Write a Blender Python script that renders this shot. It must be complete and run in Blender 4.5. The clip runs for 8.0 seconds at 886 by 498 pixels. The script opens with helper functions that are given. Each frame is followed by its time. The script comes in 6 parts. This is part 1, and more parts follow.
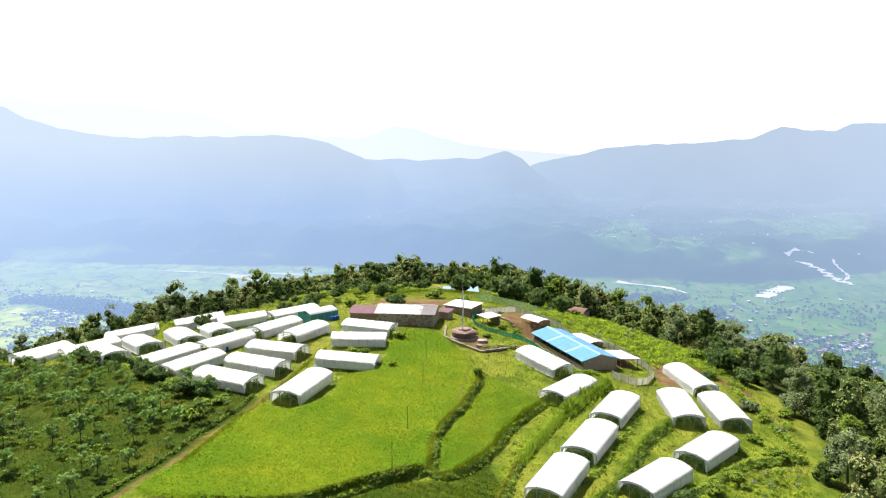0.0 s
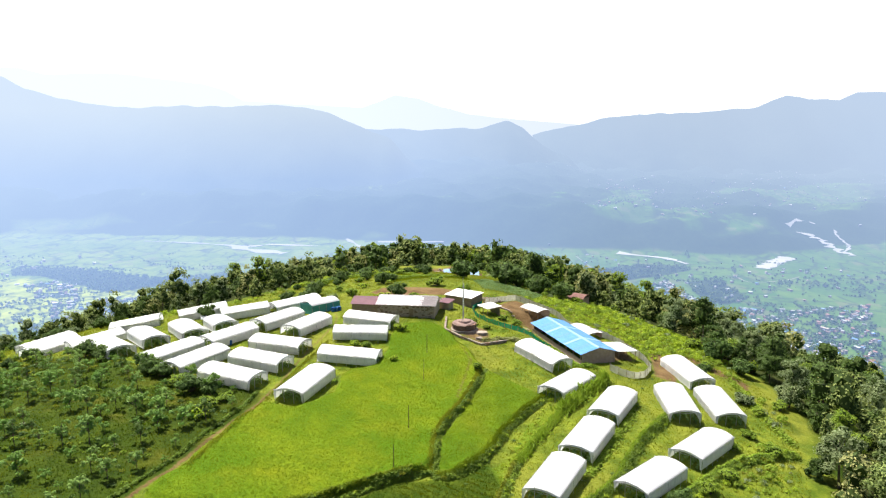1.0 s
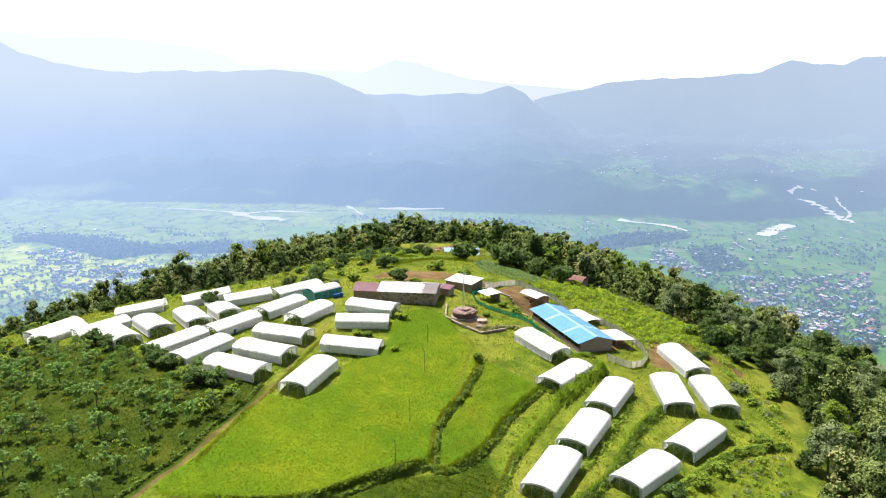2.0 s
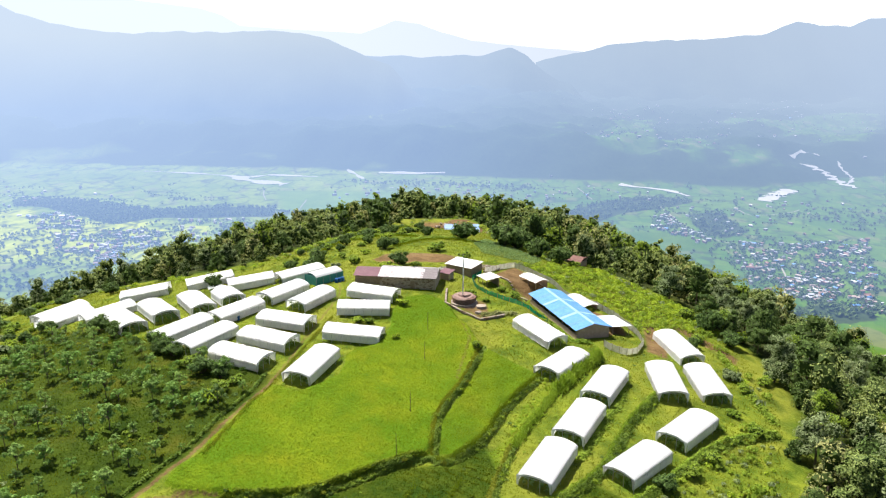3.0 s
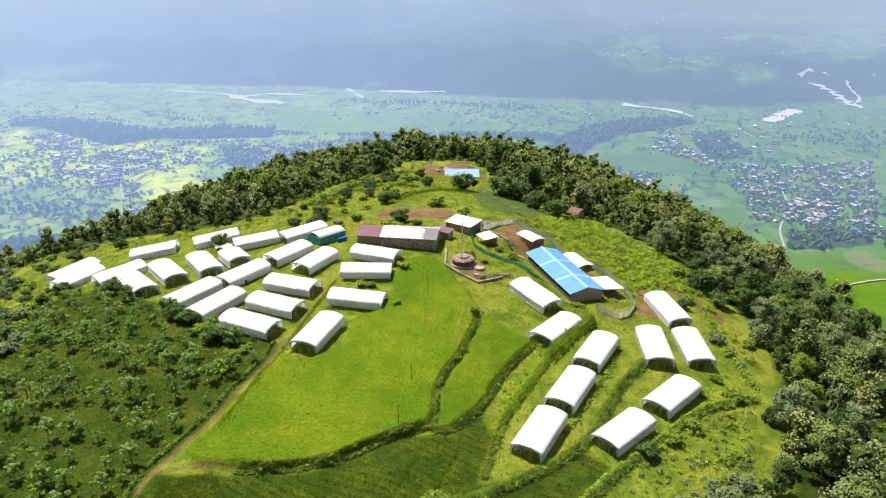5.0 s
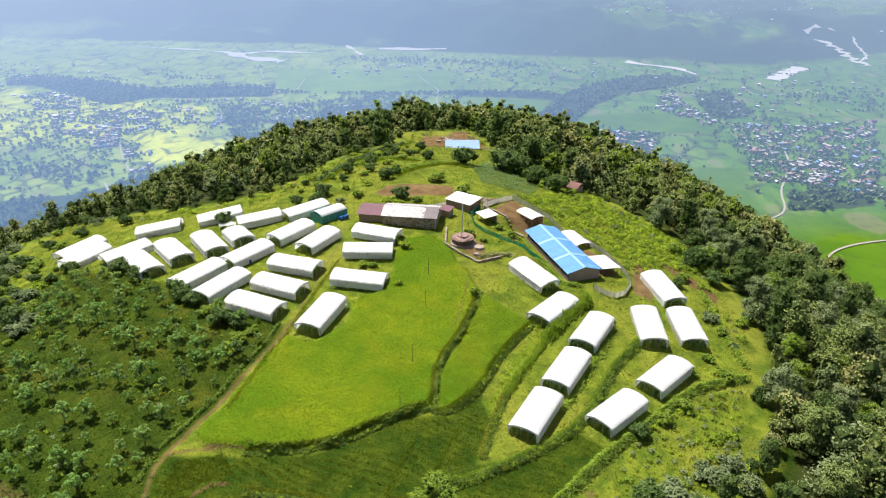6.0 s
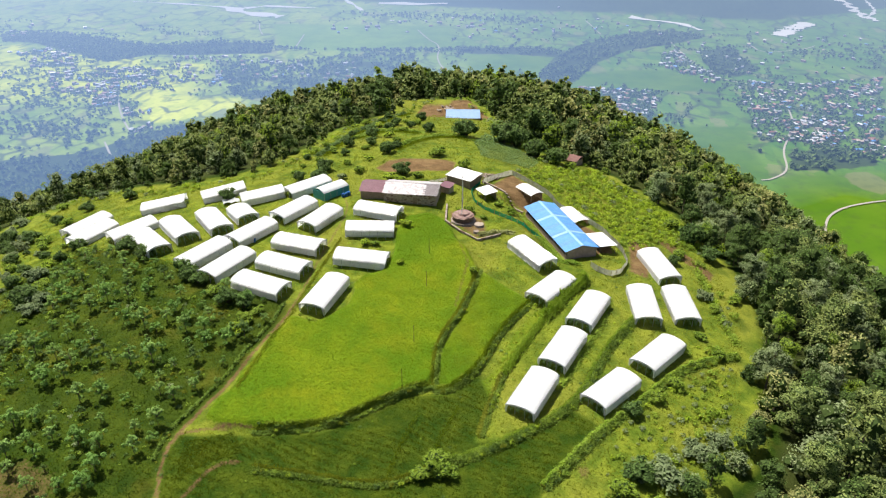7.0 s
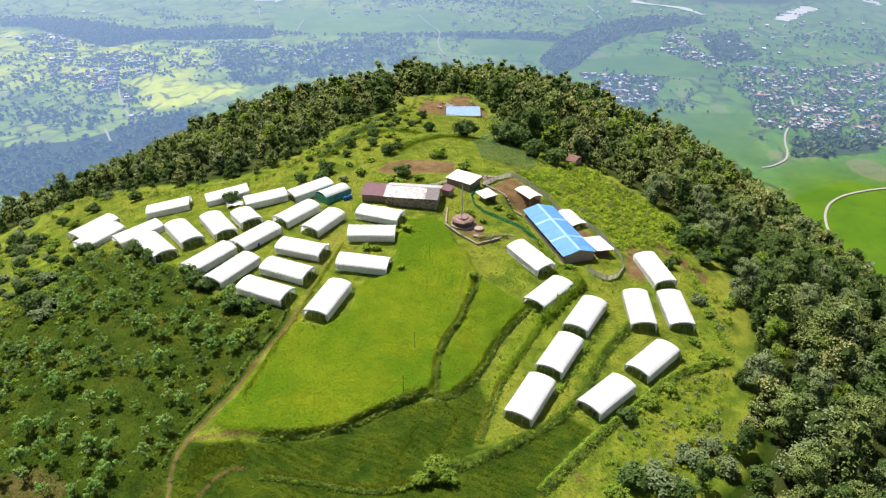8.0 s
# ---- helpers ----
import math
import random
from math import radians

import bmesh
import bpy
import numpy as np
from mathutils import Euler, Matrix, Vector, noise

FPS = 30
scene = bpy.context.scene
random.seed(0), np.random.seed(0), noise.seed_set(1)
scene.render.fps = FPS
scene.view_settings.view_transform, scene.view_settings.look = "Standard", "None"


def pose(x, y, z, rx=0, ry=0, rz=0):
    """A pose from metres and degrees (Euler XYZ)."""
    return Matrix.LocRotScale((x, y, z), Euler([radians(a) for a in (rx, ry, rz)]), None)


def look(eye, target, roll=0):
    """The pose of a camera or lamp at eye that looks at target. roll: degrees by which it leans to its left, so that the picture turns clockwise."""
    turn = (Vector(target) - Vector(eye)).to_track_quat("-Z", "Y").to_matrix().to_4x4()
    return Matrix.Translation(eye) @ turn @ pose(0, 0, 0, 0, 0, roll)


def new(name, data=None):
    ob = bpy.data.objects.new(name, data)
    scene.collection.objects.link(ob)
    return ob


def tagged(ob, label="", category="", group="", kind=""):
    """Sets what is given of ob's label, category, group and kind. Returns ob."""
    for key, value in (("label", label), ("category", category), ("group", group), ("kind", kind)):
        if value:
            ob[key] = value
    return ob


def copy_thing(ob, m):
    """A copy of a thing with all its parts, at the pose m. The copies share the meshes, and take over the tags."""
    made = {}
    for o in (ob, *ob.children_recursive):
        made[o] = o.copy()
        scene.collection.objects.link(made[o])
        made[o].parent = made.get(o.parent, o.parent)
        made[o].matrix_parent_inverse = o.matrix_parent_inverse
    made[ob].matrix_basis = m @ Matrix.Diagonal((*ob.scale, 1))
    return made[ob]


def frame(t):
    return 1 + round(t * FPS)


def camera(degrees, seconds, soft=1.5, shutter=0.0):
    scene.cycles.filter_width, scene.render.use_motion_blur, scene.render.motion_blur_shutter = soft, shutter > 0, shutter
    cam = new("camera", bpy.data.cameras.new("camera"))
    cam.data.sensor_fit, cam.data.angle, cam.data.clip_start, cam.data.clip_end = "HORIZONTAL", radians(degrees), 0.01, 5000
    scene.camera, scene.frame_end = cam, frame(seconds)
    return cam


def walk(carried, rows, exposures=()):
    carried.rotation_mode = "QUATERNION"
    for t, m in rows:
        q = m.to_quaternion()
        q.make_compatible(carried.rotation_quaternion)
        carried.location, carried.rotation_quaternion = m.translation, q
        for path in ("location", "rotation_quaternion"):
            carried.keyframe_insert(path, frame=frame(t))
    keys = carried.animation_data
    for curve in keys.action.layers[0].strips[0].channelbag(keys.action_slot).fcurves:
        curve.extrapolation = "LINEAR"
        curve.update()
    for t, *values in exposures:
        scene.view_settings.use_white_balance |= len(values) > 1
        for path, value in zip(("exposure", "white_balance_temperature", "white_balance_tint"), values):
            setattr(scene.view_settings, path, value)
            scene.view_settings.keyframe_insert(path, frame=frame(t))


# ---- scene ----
cam = camera(62.71, 8.0, soft=1.2)
PATH = [
    (0, (0.000, 0.000, 37.569), (-0.000, 99.238, 25.249), -0.04),
    (0.5, (0.057, -0.266, 40.068), (-0.044, 98.731, 25.943), -0.05),
    (1, (0.144, -0.463, 42.519), (-0.024, 98.173, 26.060), -0.09),
    (1.5, (0.152, -0.770, 45.029), (-0.053, 97.452, 26.254), -0.09),
    (3, (0.272, -1.742, 52.936), (-0.055, 94.799, 26.865), 0.05),
    (3.5, (0.328, -2.080, 55.615), (0.003, 93.721, 26.944), 0.08),
    (4, (0.346, -2.356, 58.213), (0.011, 92.598, 26.848), 0.12),
    (4.5, (0.427, -2.729, 60.930), (0.061, 91.286, 26.856), 0.12),
    (6, (0.658, -3.844, 69.034), (0.136, 86.895, 27.008), 0.04),
    (6.5, (0.720, -4.265, 71.780), (0.143, 85.204, 27.115), 0.04),
    (7, (0.783, -4.602, 74.522), (0.139, 83.503, 27.223), 0.01),
    (7.5, (0.843, -4.868, 77.211), (0.168, 82.345, 28.289), -0.01),
    (8, (0.877, -5.269, 79.965), (0.158, 81.792, 30.772), -0.01),
]
walk(cam, [(t, look(eye, target, roll)) for t, eye, target, roll in PATH], exposures=[(0.0, 0.43), (3.0, 0.34), (8.0, 0.11)])

# ---- light: a high sun to the left, bright hazy sky ----
SUN_ELEV, SUN_AZ = radians(66), radians(-48)     # azimuth from +y towards +x
world = bpy.data.worlds.new("daylight")
scene.world = world
world.use_nodes = True
wn = world.node_tree
wn.nodes.clear()
sky = wn.nodes.new("ShaderNodeTexSky")
sky.sky_type, sky.sun_disc = "NISHITA", False
sky.sun_elevation, sky.sun_rotation = SUN_ELEV, SUN_AZ
sky.air_density, sky.dust_density, sky.altitude = 1.0, 4.0, 900
glare = wn.nodes.new("ShaderNodeVectorMath")          # thin bright cloud on the sunward side, open sky behind
glare.operation = "DOT_PRODUCT"
where = wn.nodes.new("ShaderNodeTexCoord")
glare.inputs[1].default_value = (-0.18, 0.98, 0.25)
spread = wn.nodes.new("ShaderNodeMapRange")
spread.interpolation_type = "SMOOTHSTEP"
for key, value in (("From Min", 0.56), ("From Max", 0.78), ("To Min", 0.0), ("To Max", 0.97)):
    spread.inputs[key].default_value = value
dim = wn.nodes.new("ShaderNodeVectorMath")
dim.operation = "SCALE"
dim.inputs["Scale"].default_value = 0.07
veil = wn.nodes.new("ShaderNodeMix")
veil.data_type = "RGBA"
veil.inputs[7].default_value = (0.93, 0.96, 1.0, 1)
sky_bg = wn.nodes.new("ShaderNodeBackground")
sky_out = wn.nodes.new("ShaderNodeOutputWorld")
for a, b in ((where.outputs["Generated"], glare.inputs[0]), (glare.outputs["Value"], spread.inputs["Value"]), (spread.outputs[0], veil.inputs["Factor"]),
             (sky.outputs[0], dim.inputs[0]), (dim.outputs[0], veil.inputs[6]), (veil.outputs[2], sky_bg.inputs[0]), (sky_bg.outputs[0], sky_out.inputs[0])):
    wn.links.new(a, b)
sun = new("sun", bpy.data.lights.new("sun", "SUN"))
sun.data.energy, sun.data.angle, sun.data.color = 6.3, radians(0.8), (1.0, 0.95, 0.87)
sun_from = Vector((math.sin(SUN_AZ) * math.cos(SUN_ELEV), math.cos(SUN_AZ) * math.cos(SUN_ELEV), math.sin(SUN_ELEV)))
sun.matrix_world = look(sun_from * 100, (0, 0, 0))

# ---- materials ----
class Nodes:
    """A short way to write node materials."""

    def __init__(self, name):
        self.mat = bpy.data.materials.new(name)
        self.mat.use_nodes = True
        self.t = self.mat.node_tree
        self.t.nodes.clear()
        self.out = self.t.nodes.new("ShaderNodeOutputMaterial")

    def add(self, kind):
        return self.t.nodes.new("ShaderNode" + kind)

    def link(self, a, b):
        self.t.links.new(a, b)

    def put(self, socket, value):
        if hasattr(value, "is_output"):
            self.link(value, socket)
        elif isinstance(value, (tuple, list)) and len(value) == 3 and socket.type == "RGBA":
            socket.default_value = (*value, 1)
        else:
            socket.default_value = value

    def coords(self, space="Object"):
        return self.add("TexCoord").outputs[space]

    def position(self):
        return self.add("NewGeometry").outputs["Position"]

    def noise(self, vec, scale, detail=4.0, rough=0.55):
        n = self.add("TexNoise")
        self.put(n.inputs["Vector"], vec)
        n.inputs["Scale"].default_value, n.inputs["Detail"].default_value, n.inputs["Roughness"].default_value = scale, detail, rough
        return n.outputs["Fac"]

    def stretch(self, vec, factors, turn=0.0):
        n = self.add("Mapping")
        self.put(n.inputs["Vector"], vec)
        n.inputs["Scale"].default_value = factors
        n.inputs["Rotation"].default_value = (0, 0, turn)
        return n.outputs[0]

    def ramp(self, fac, lo, hi, a=0.0, b=1.0):
        n = self.add("MapRange")
        self.put(n.inputs["Value"], fac)
        for key, value in zip(("From Min", "From Max", "To Min", "To Max"), (lo, hi, a, b)):
            n.inputs[key].default_value = value
        return n.outputs[0]

    def mix(self, fac, a, b, how="MIX"):
        n = self.add("Mix")
        n.data_type, n.blend_type = "RGBA", how
        self.put(n.inputs["Factor"], fac)
        self.put(n.inputs[6], a)
        self.put(n.inputs[7], b)
        return n.outputs[2]

    def math(self, op, a, b=0.0):
        n = self.add("Math")
        n.operation = op
        self.put(n.inputs[0], a)
        self.put(n.inputs[1], b)
        return n.outputs[0]

    def bump(self, height, strength=0.4, distance=0.05):
        n = self.add("Bump")
        n.inputs["Strength"].default_value, n.inputs["Distance"].default_value = strength, distance
        self.put(n.inputs["Height"], height)
        return n.outputs[0]

    def surface(self, colour, rough=0.8, metal=0.0, normal=None, spec=0.3):
        n = self.add("BsdfPrincipled")
        self.put(n.inputs["Base Color"], colour)
        self.put(n.inputs["Roughness"], rough)
        self.put(n.inputs["Metallic"], metal)
        n.inputs["Specular IOR Level"].default_value = spec
        if normal is not None:
            self.link(normal, n.inputs["Normal"])
        return n.outputs[0]

    def done(self, shader):
        self.link(shader, self.out.inputs[0])
        return self.mat


def worn(name, a, b, scale=3.0, rough=0.8, metal=0.0, bump=0.3, dist=0.03, stain=None, spec=0.3):
    """A surface of two close colours with grain, larger stains and fine relief."""
    k = Nodes(name)
    p = k.coords()
    fine, large = k.noise(p, scale * 6), k.noise(p, scale)
    c = k.mix(k.ramp(large, 0.35, 0.65), a, b)
    c = k.mix(k.ramp(fine, 0.3, 0.8, 0.0, 0.35), c, tuple(v * 0.6 for v in a))
    if stain:
        c = k.mix(k.ramp(k.noise(p, scale * 0.4, 6), 0.55, 0.72, 0, 0.7), c, stain)
    return k.done(k.surface(c, k.ramp(fine, 0.2, 0.8, rough - 0.1, min(rough + 0.1, 1.0)), metal, k.bump(fine, bump, dist), spec))


def leafy(name, dark, light, gloss=0.6, shine=0.3):
    """Foliage: each leaf and each plant a little different, light shines through."""
    k = Nodes(name)
    isle = k.add("NewGeometry").outputs["Random Per Island"]
    one = k.add("ObjectInfo").outputs["Random"]
    big = k.noise(k.position(), 0.22, 2)
    blend = k.math("ADD", k.math("MULTIPLY", isle, 0.55), k.ramp(big, 0.3, 0.7, 0.0, 0.45))
    c = k.mix(blend, dark, light)
    c = k.mix(k.math("MULTIPLY", one, 0.15), c, (light[0] * 1.15, light[1] * 0.9, light[2] * 0.8))
    body = k.surface(c, gloss, spec=0.12)
    lit = k.add("BsdfTranslucent")
    k.link(k.mix(0.5, c, (light[0] * 1.3, light[1] * 1.25, light[2] * 0.6)), lit.inputs[0])
    both = k.add("MixShader")
    both.inputs[0].default_value = shine
    k.link(body, both.inputs[1])
    k.link(lit.outputs[0], both.inputs[2])
    return k.done(both.outputs[0])


def painted_haze(k, shader, lo=250.0, hi=4800.0, most=0.95, power=0.55, pale=0.0, crest=0.0):
    """Backdrop haze painted as emission, for sunlit air; more the farther the land lies."""
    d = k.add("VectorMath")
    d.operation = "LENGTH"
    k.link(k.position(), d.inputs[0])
    bearing = k.add("SeparateXYZ")          # haze glow set thicker and brighter on the sunward side
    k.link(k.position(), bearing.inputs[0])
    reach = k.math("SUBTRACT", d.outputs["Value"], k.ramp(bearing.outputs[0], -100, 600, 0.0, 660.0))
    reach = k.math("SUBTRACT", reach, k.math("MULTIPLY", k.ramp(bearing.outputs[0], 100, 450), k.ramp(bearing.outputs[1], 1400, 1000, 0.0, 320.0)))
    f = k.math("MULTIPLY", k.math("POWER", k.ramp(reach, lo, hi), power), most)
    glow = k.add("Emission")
    hue = k.mix(k.ramp(d.outputs["Value"], 1200, 4700), HAZE_NEAR, tuple(v + (1 - v) * pale for v in HAZE_FAR))
    if crest:          # paler haze glow painted towards the crests, for sunlit cloud
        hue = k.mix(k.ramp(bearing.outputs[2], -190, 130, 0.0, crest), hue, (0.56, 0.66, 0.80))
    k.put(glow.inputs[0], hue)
    k.link(k.math("MULTIPLY", k.ramp(bearing.outputs[0], -1500, 1500, 1.05, 0.86), HAZE_GLOW), glow.inputs[1])
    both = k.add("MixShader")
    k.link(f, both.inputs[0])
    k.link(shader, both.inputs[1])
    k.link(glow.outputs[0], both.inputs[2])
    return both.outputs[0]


HAZE_NEAR, HAZE_FAR, HAZE_GLOW = (0.275, 0.45, 0.86), (0.50, 0.63, 0.84), 0.98



def film_material():
    k = Nodes("white_plastic_film")
    p = k.coords()
    fine, large = k.noise(p, 5), k.noise(k.stretch(p, (1.2, 0.3, 1)), 1.1)
    c = k.mix(k.ramp(large, 0.35, 0.7), (0.88, 0.88, 0.88), (0.82, 0.83, 0.84))
    c = k.mix(k.ramp(k.noise(p, 0.9, 6), 0.55, 0.75, 0, 0.35), c, (0.66, 0.65, 0.63))
    lit, both = k.add("BsdfTranslucent"), k.add("MixShader")
    k.put(lit.inputs[0], (0.92, 0.92, 0.92))
    both.inputs[0].default_value = 0.43
    k.link(k.surface(c, 0.5, normal=k.bump(k.math("ADD", fine, k.math("MULTIPLY", large, 3.0)), 0.5, 0.06), spec=0.4), both.inputs[1])
    k.link(lit.outputs[0], both.inputs[2])
    return k.done(both.outputs[0])


M_FILM = film_material()
M_PIPE = worn("galvanised_pipe", (0.55, 0.56, 0.57), (0.42, 0.43, 0.44), 4, 0.4, 0.6)
M_BAMBOO = worn("bamboo_pole", (0.42, 0.34, 0.2), (0.33, 0.26, 0.15), 5)
M_STONE = worn("stone_masonry", (0.54, 0.44, 0.34), (0.43, 0.33, 0.26), 2, 0.9, bump=0.6)
M_SLATE = worn("slate_roofing", (0.34, 0.32, 0.33), (0.50, 0.47, 0.47), 3, 0.75)
M_BRICK = worn("clay_brick", (0.36, 0.19, 0.13), (0.28, 0.14, 0.10), 3, 0.9)
M_MAROON = worn("maroon_roof_sheet", (0.19, 0.085, 0.11), (0.15, 0.065, 0.085), 1, 0.5)
M_BLUE = worn("blue_roof_sheet", (0.09, 0.29, 0.64), (0.075, 0.25, 0.58), 0.8, 0.45, spec=0.35, stain=(0.16, 0.36, 0.66))
M_PALEBLUE = worn("skylight_sheet", (0.28, 0.49, 0.77), (0.24, 0.45, 0.73), 1, 0.35, spec=0.5)
M_TIN = worn("white_tin_sheet", (0.74, 0.75, 0.76), (0.64, 0.65, 0.66), 0.8, 0.45, spec=0.5)
M_PLANK = worn("weathered_plank", (0.40, 0.30, 0.22), (0.30, 0.21, 0.15), 3, 0.9)
M_PINKWALL = worn("bare_brick_wall", (0.52, 0.38, 0.33), (0.43, 0.31, 0.26), 2, 0.9)
M_TEAL = worn("teal_shade_net", (0.10, 0.38, 0.34), (0.08, 0.32, 0.29), 2, 0.8)
M_DRUM = worn("blue_plastic_drum", (0.02, 0.13, 0.42), (0.02, 0.11, 0.36), 2, 0.4, spec=0.5)
M_PAVE = worn("stone_paving", (0.34, 0.28, 0.24), (0.26, 0.21, 0.18), 1.2, 0.9)
M_WHITE = worn("white_paint", (0.78, 0.78, 0.76), (0.68, 0.67, 0.65), 3, 0.6)
M_RED = worn("faded_red_tile", (0.23, 0.12, 0.10), (0.18, 0.09, 0.08), 1, 0.8)
M_DARK = worn("opening_shade_and_cap", (0.04, 0.035, 0.03), (0.03, 0.025, 0.02), 2, 0.9)
M_BARK = worn("tree_bark", (0.16, 0.12, 0.09), (0.11, 0.085, 0.065), 3, 0.95)

L_FOREST = leafy("forest_leaf", (0.036, 0.075, 0.016), (0.36, 0.44, 0.14), 0.6, 0.24)
L_OLIVE = leafy("olive_leaf", (0.06, 0.09, 0.024), (0.46, 0.48, 0.19), 0.6, 0.24)
L_PAMPAS = leafy("tall_grass_blade", (0.19, 0.32, 0.02), (0.36, 0.48, 0.07), 0.5, 0.45)
L_DEEP = leafy("deep_green_leaf", (0.016, 0.045, 0.011), (0.15, 0.24, 0.058), 0.6, 0.22)
L_SILVER = leafy("silver_leaf", (0.05, 0.085, 0.033), (0.33, 0.41, 0.20), 0.6, 0.24)
L_ORCHARD = leafy("orchard_leaf", (0.06, 0.15, 0.03), (0.25, 0.41, 0.095))
L_ORCHARD2 = leafy("pale_orchard_leaf", (0.09, 0.20, 0.045), (0.31, 0.45, 0.12))
L_LIME = leafy("lime_leaf", (0.20, 0.33, 0.018), (0.40, 0.51, 0.045))
L_BUSH = leafy("bush_leaf", (0.11, 0.21, 0.017), (0.29, 0.395, 0.048))
# bank leaves: deep green, darkened further in colour for shade on bank faces
L_HEDGE_SHADED = leafy("shaded_bank_leaf", (0.03, 0.075, 0.008), (0.20, 0.29, 0.035), 0.6, 0.2)
L_GRASS = leafy("grass_blade", (0.105, 0.15, 0.012), (0.28, 0.305, 0.03), 0.6, 0.5)
L_RICE = leafy("rice_blade", (0.115, 0.19, 0.009), (0.195, 0.25, 0.014), 0.6, 0.5)
L_LUSH = leafy("lush_blade", (0.036, 0.08, 0.003), (0.095, 0.145, 0.007), 0.6, 0.5)
L_ROUGH = leafy("rough_grass_blade", (0.06, 0.105, 0.005), (0.16, 0.195, 0.012), 0.6, 0.5)
L_CROP = leafy("crop_leaf", (0.11, 0.21, 0.06), (0.26, 0.37, 0.15))
# near-black green that stands for the shade inside crowns
L_CORE_SHADE = leafy("crown_shade_dark", (0.02, 0.042, 0.009), (0.065, 0.10, 0.026), 0.8, 0.0)
# ---- the hill and its ground ----
X0, DX, NX, Y0, DY, NY = -200, 50, 9, 0, 50, 10
HILL = np.array([
    -73.1, -59, -51.6, -52, -58.1, -73.7, -91.1, -111.5, -133.5, -157.4,
    -44.8, -30.6, -23, -20.7, -26.2, -43.9, -53.8, -71.7, -99.2, -129.1,
    -26.7, -9.9, -3, -6.3, -13.1, -26.6, -26.2, -42.1, -72.1, -105.3,
    -22.9, -2.4, 3, 2.1, 1, -12.2, -13.2, -27.7, -55.3, -89.7,
    -26.4, -8.6, -4.6, 4, 4.4, -5.4, -11.1, -23.4, -45.1, -83,
    -28.5, -13, -6.5, -2.6, -7.7, -16.6, -22.1, -23.9, -42.1, -85.7,
    -43.1, -28.9, -19.9, -18.3, -25, -35.0, -39.5, -47.3, -67.4, -106.9,
    -74.2, -61.7, -55.2, -57, -63.1, -61.0, -65.5, -78.0, -102.5, -141.2,
    -115.2, -101.2, -94.3, -96.2, -102.4, -106.9, -112.1, -126.5, -155.7, -187.4
]).reshape(NX, NY)     # heights of the hill's shape, 50 m apart
FIELD = [(-37, 81.2), (-35.9, 84.5), (-33.4, 90.8), (-31.3, 98.8), (-28.9, 105.4), (-28, 107.5), (-22, 106), (-17, 114), (-18, 121), (-10.5, 124.5), (-10.5, 146), (-1, 148), (2.5, 139),
         (7.5, 127), (4.5, 113), (-0.5, 103), (-1, 93), (-5, 91), (-12.5, 85.5), (-18.5, 81.5), (-29, 80)]


def rounded(line, closed=False, times=2):
    """A line with its corners cut smooth."""
    for _ in range(times):
        pairs = list(zip(line, line[1:] + line[:1] if closed else line[1:]))
        cut = [q for (ax, ay), (bx, by) in pairs for q in ((ax * 0.75 + bx * 0.25, ay * 0.75 + by * 0.25), (ax * 0.25 + bx * 0.75, ay * 0.25 + by * 0.75))]
        line = cut if closed else [line[0]] + cut[1:-1] + [line[-1]]
    return line


FIELD = rounded(FIELD, True, 1)
FIELD_EAST = [(8, 126), (17, 117), (10, 107), (7, 98), (2, 93), (-1, 93), (0, 102), (4, 112)]
FIELD_LOW = [(18, 115), (27, 123), (20, 113), (11, 97), (6, 82), (-7, 73), (-19, 74), (-27, 77), (-20, 79), (-11, 85), (-2, 91), (4, 92), (9, 98), (13, 108)]
ORCHARD = [(-38.9, 62), (-40.9, 74.4), (-40.2, 79), (-38, 83.6), (-35, 90), (-32.8, 98.5), (-30.2, 105), (-29, 111), (-33, 113.5), (-44, 117), (-59, 128), (-85, 143), (-92, 125), (-88, 100), (-70, 66)]
LOW_TERRACE = [(-38.5, 62), (-39.5, 68.7), (-40.5, 74.6), (-39.6, 78.5), (-29, 79), (-18.5, 80.5), (-12.5, 84.5), (-5, 90), (1.6, 91), (6, 97), (8, 90), (5, 81), (10, 82.5), (16, 84.8), (21.5, 89.5), (25.5, 86.6), (19.2, 79.2), (15, 74), (11, 62)]
PAVING = [(1, 151), (1, 146), (4, 142.5), (7.5, 139), (9.8, 140.5), (9.5, 147), (6, 150.5)]
SOIL = [(-19, 174), (-15, 181), (-8, 184), (3, 182), (2, 175), (-13, 172)]
HUT_YARD = [(-13, 259), (-9, 276), (9, 286), (17, 258), (10, 254)]
PEN = [(11, 166), (18, 177), (30, 155), (38, 145), (38, 139), (34, 137), (30, 150), (19, 160)]
SHED_PAD = [(17.5, 160.5), (25, 133.5), (35, 137), (29, 162)]
BARE = [(43, 147), (49, 146), (44, 130), (40, 132)]
CABBAGE = [(8, 206), (13, 222), (28, 194), (24, 183), (10, 189)]
CLEARING = [(-123, 171), (-113, 198), (-71, 176), (-52, 176), (-38, 197), (-34, 227), (-17, 257), (-16, 279), (9, 291), (18, 259), (22, 214),
            (29, 199), (43, 201), (55, 182), (61, 157), (63, 144), (62, 123), (57, 108), (53, 98), (51, 90), (47, 84), (41, 79), (36, 72), (30, 62), (24, 40), (-60, 40), (-130, 60), (-140, 130)]
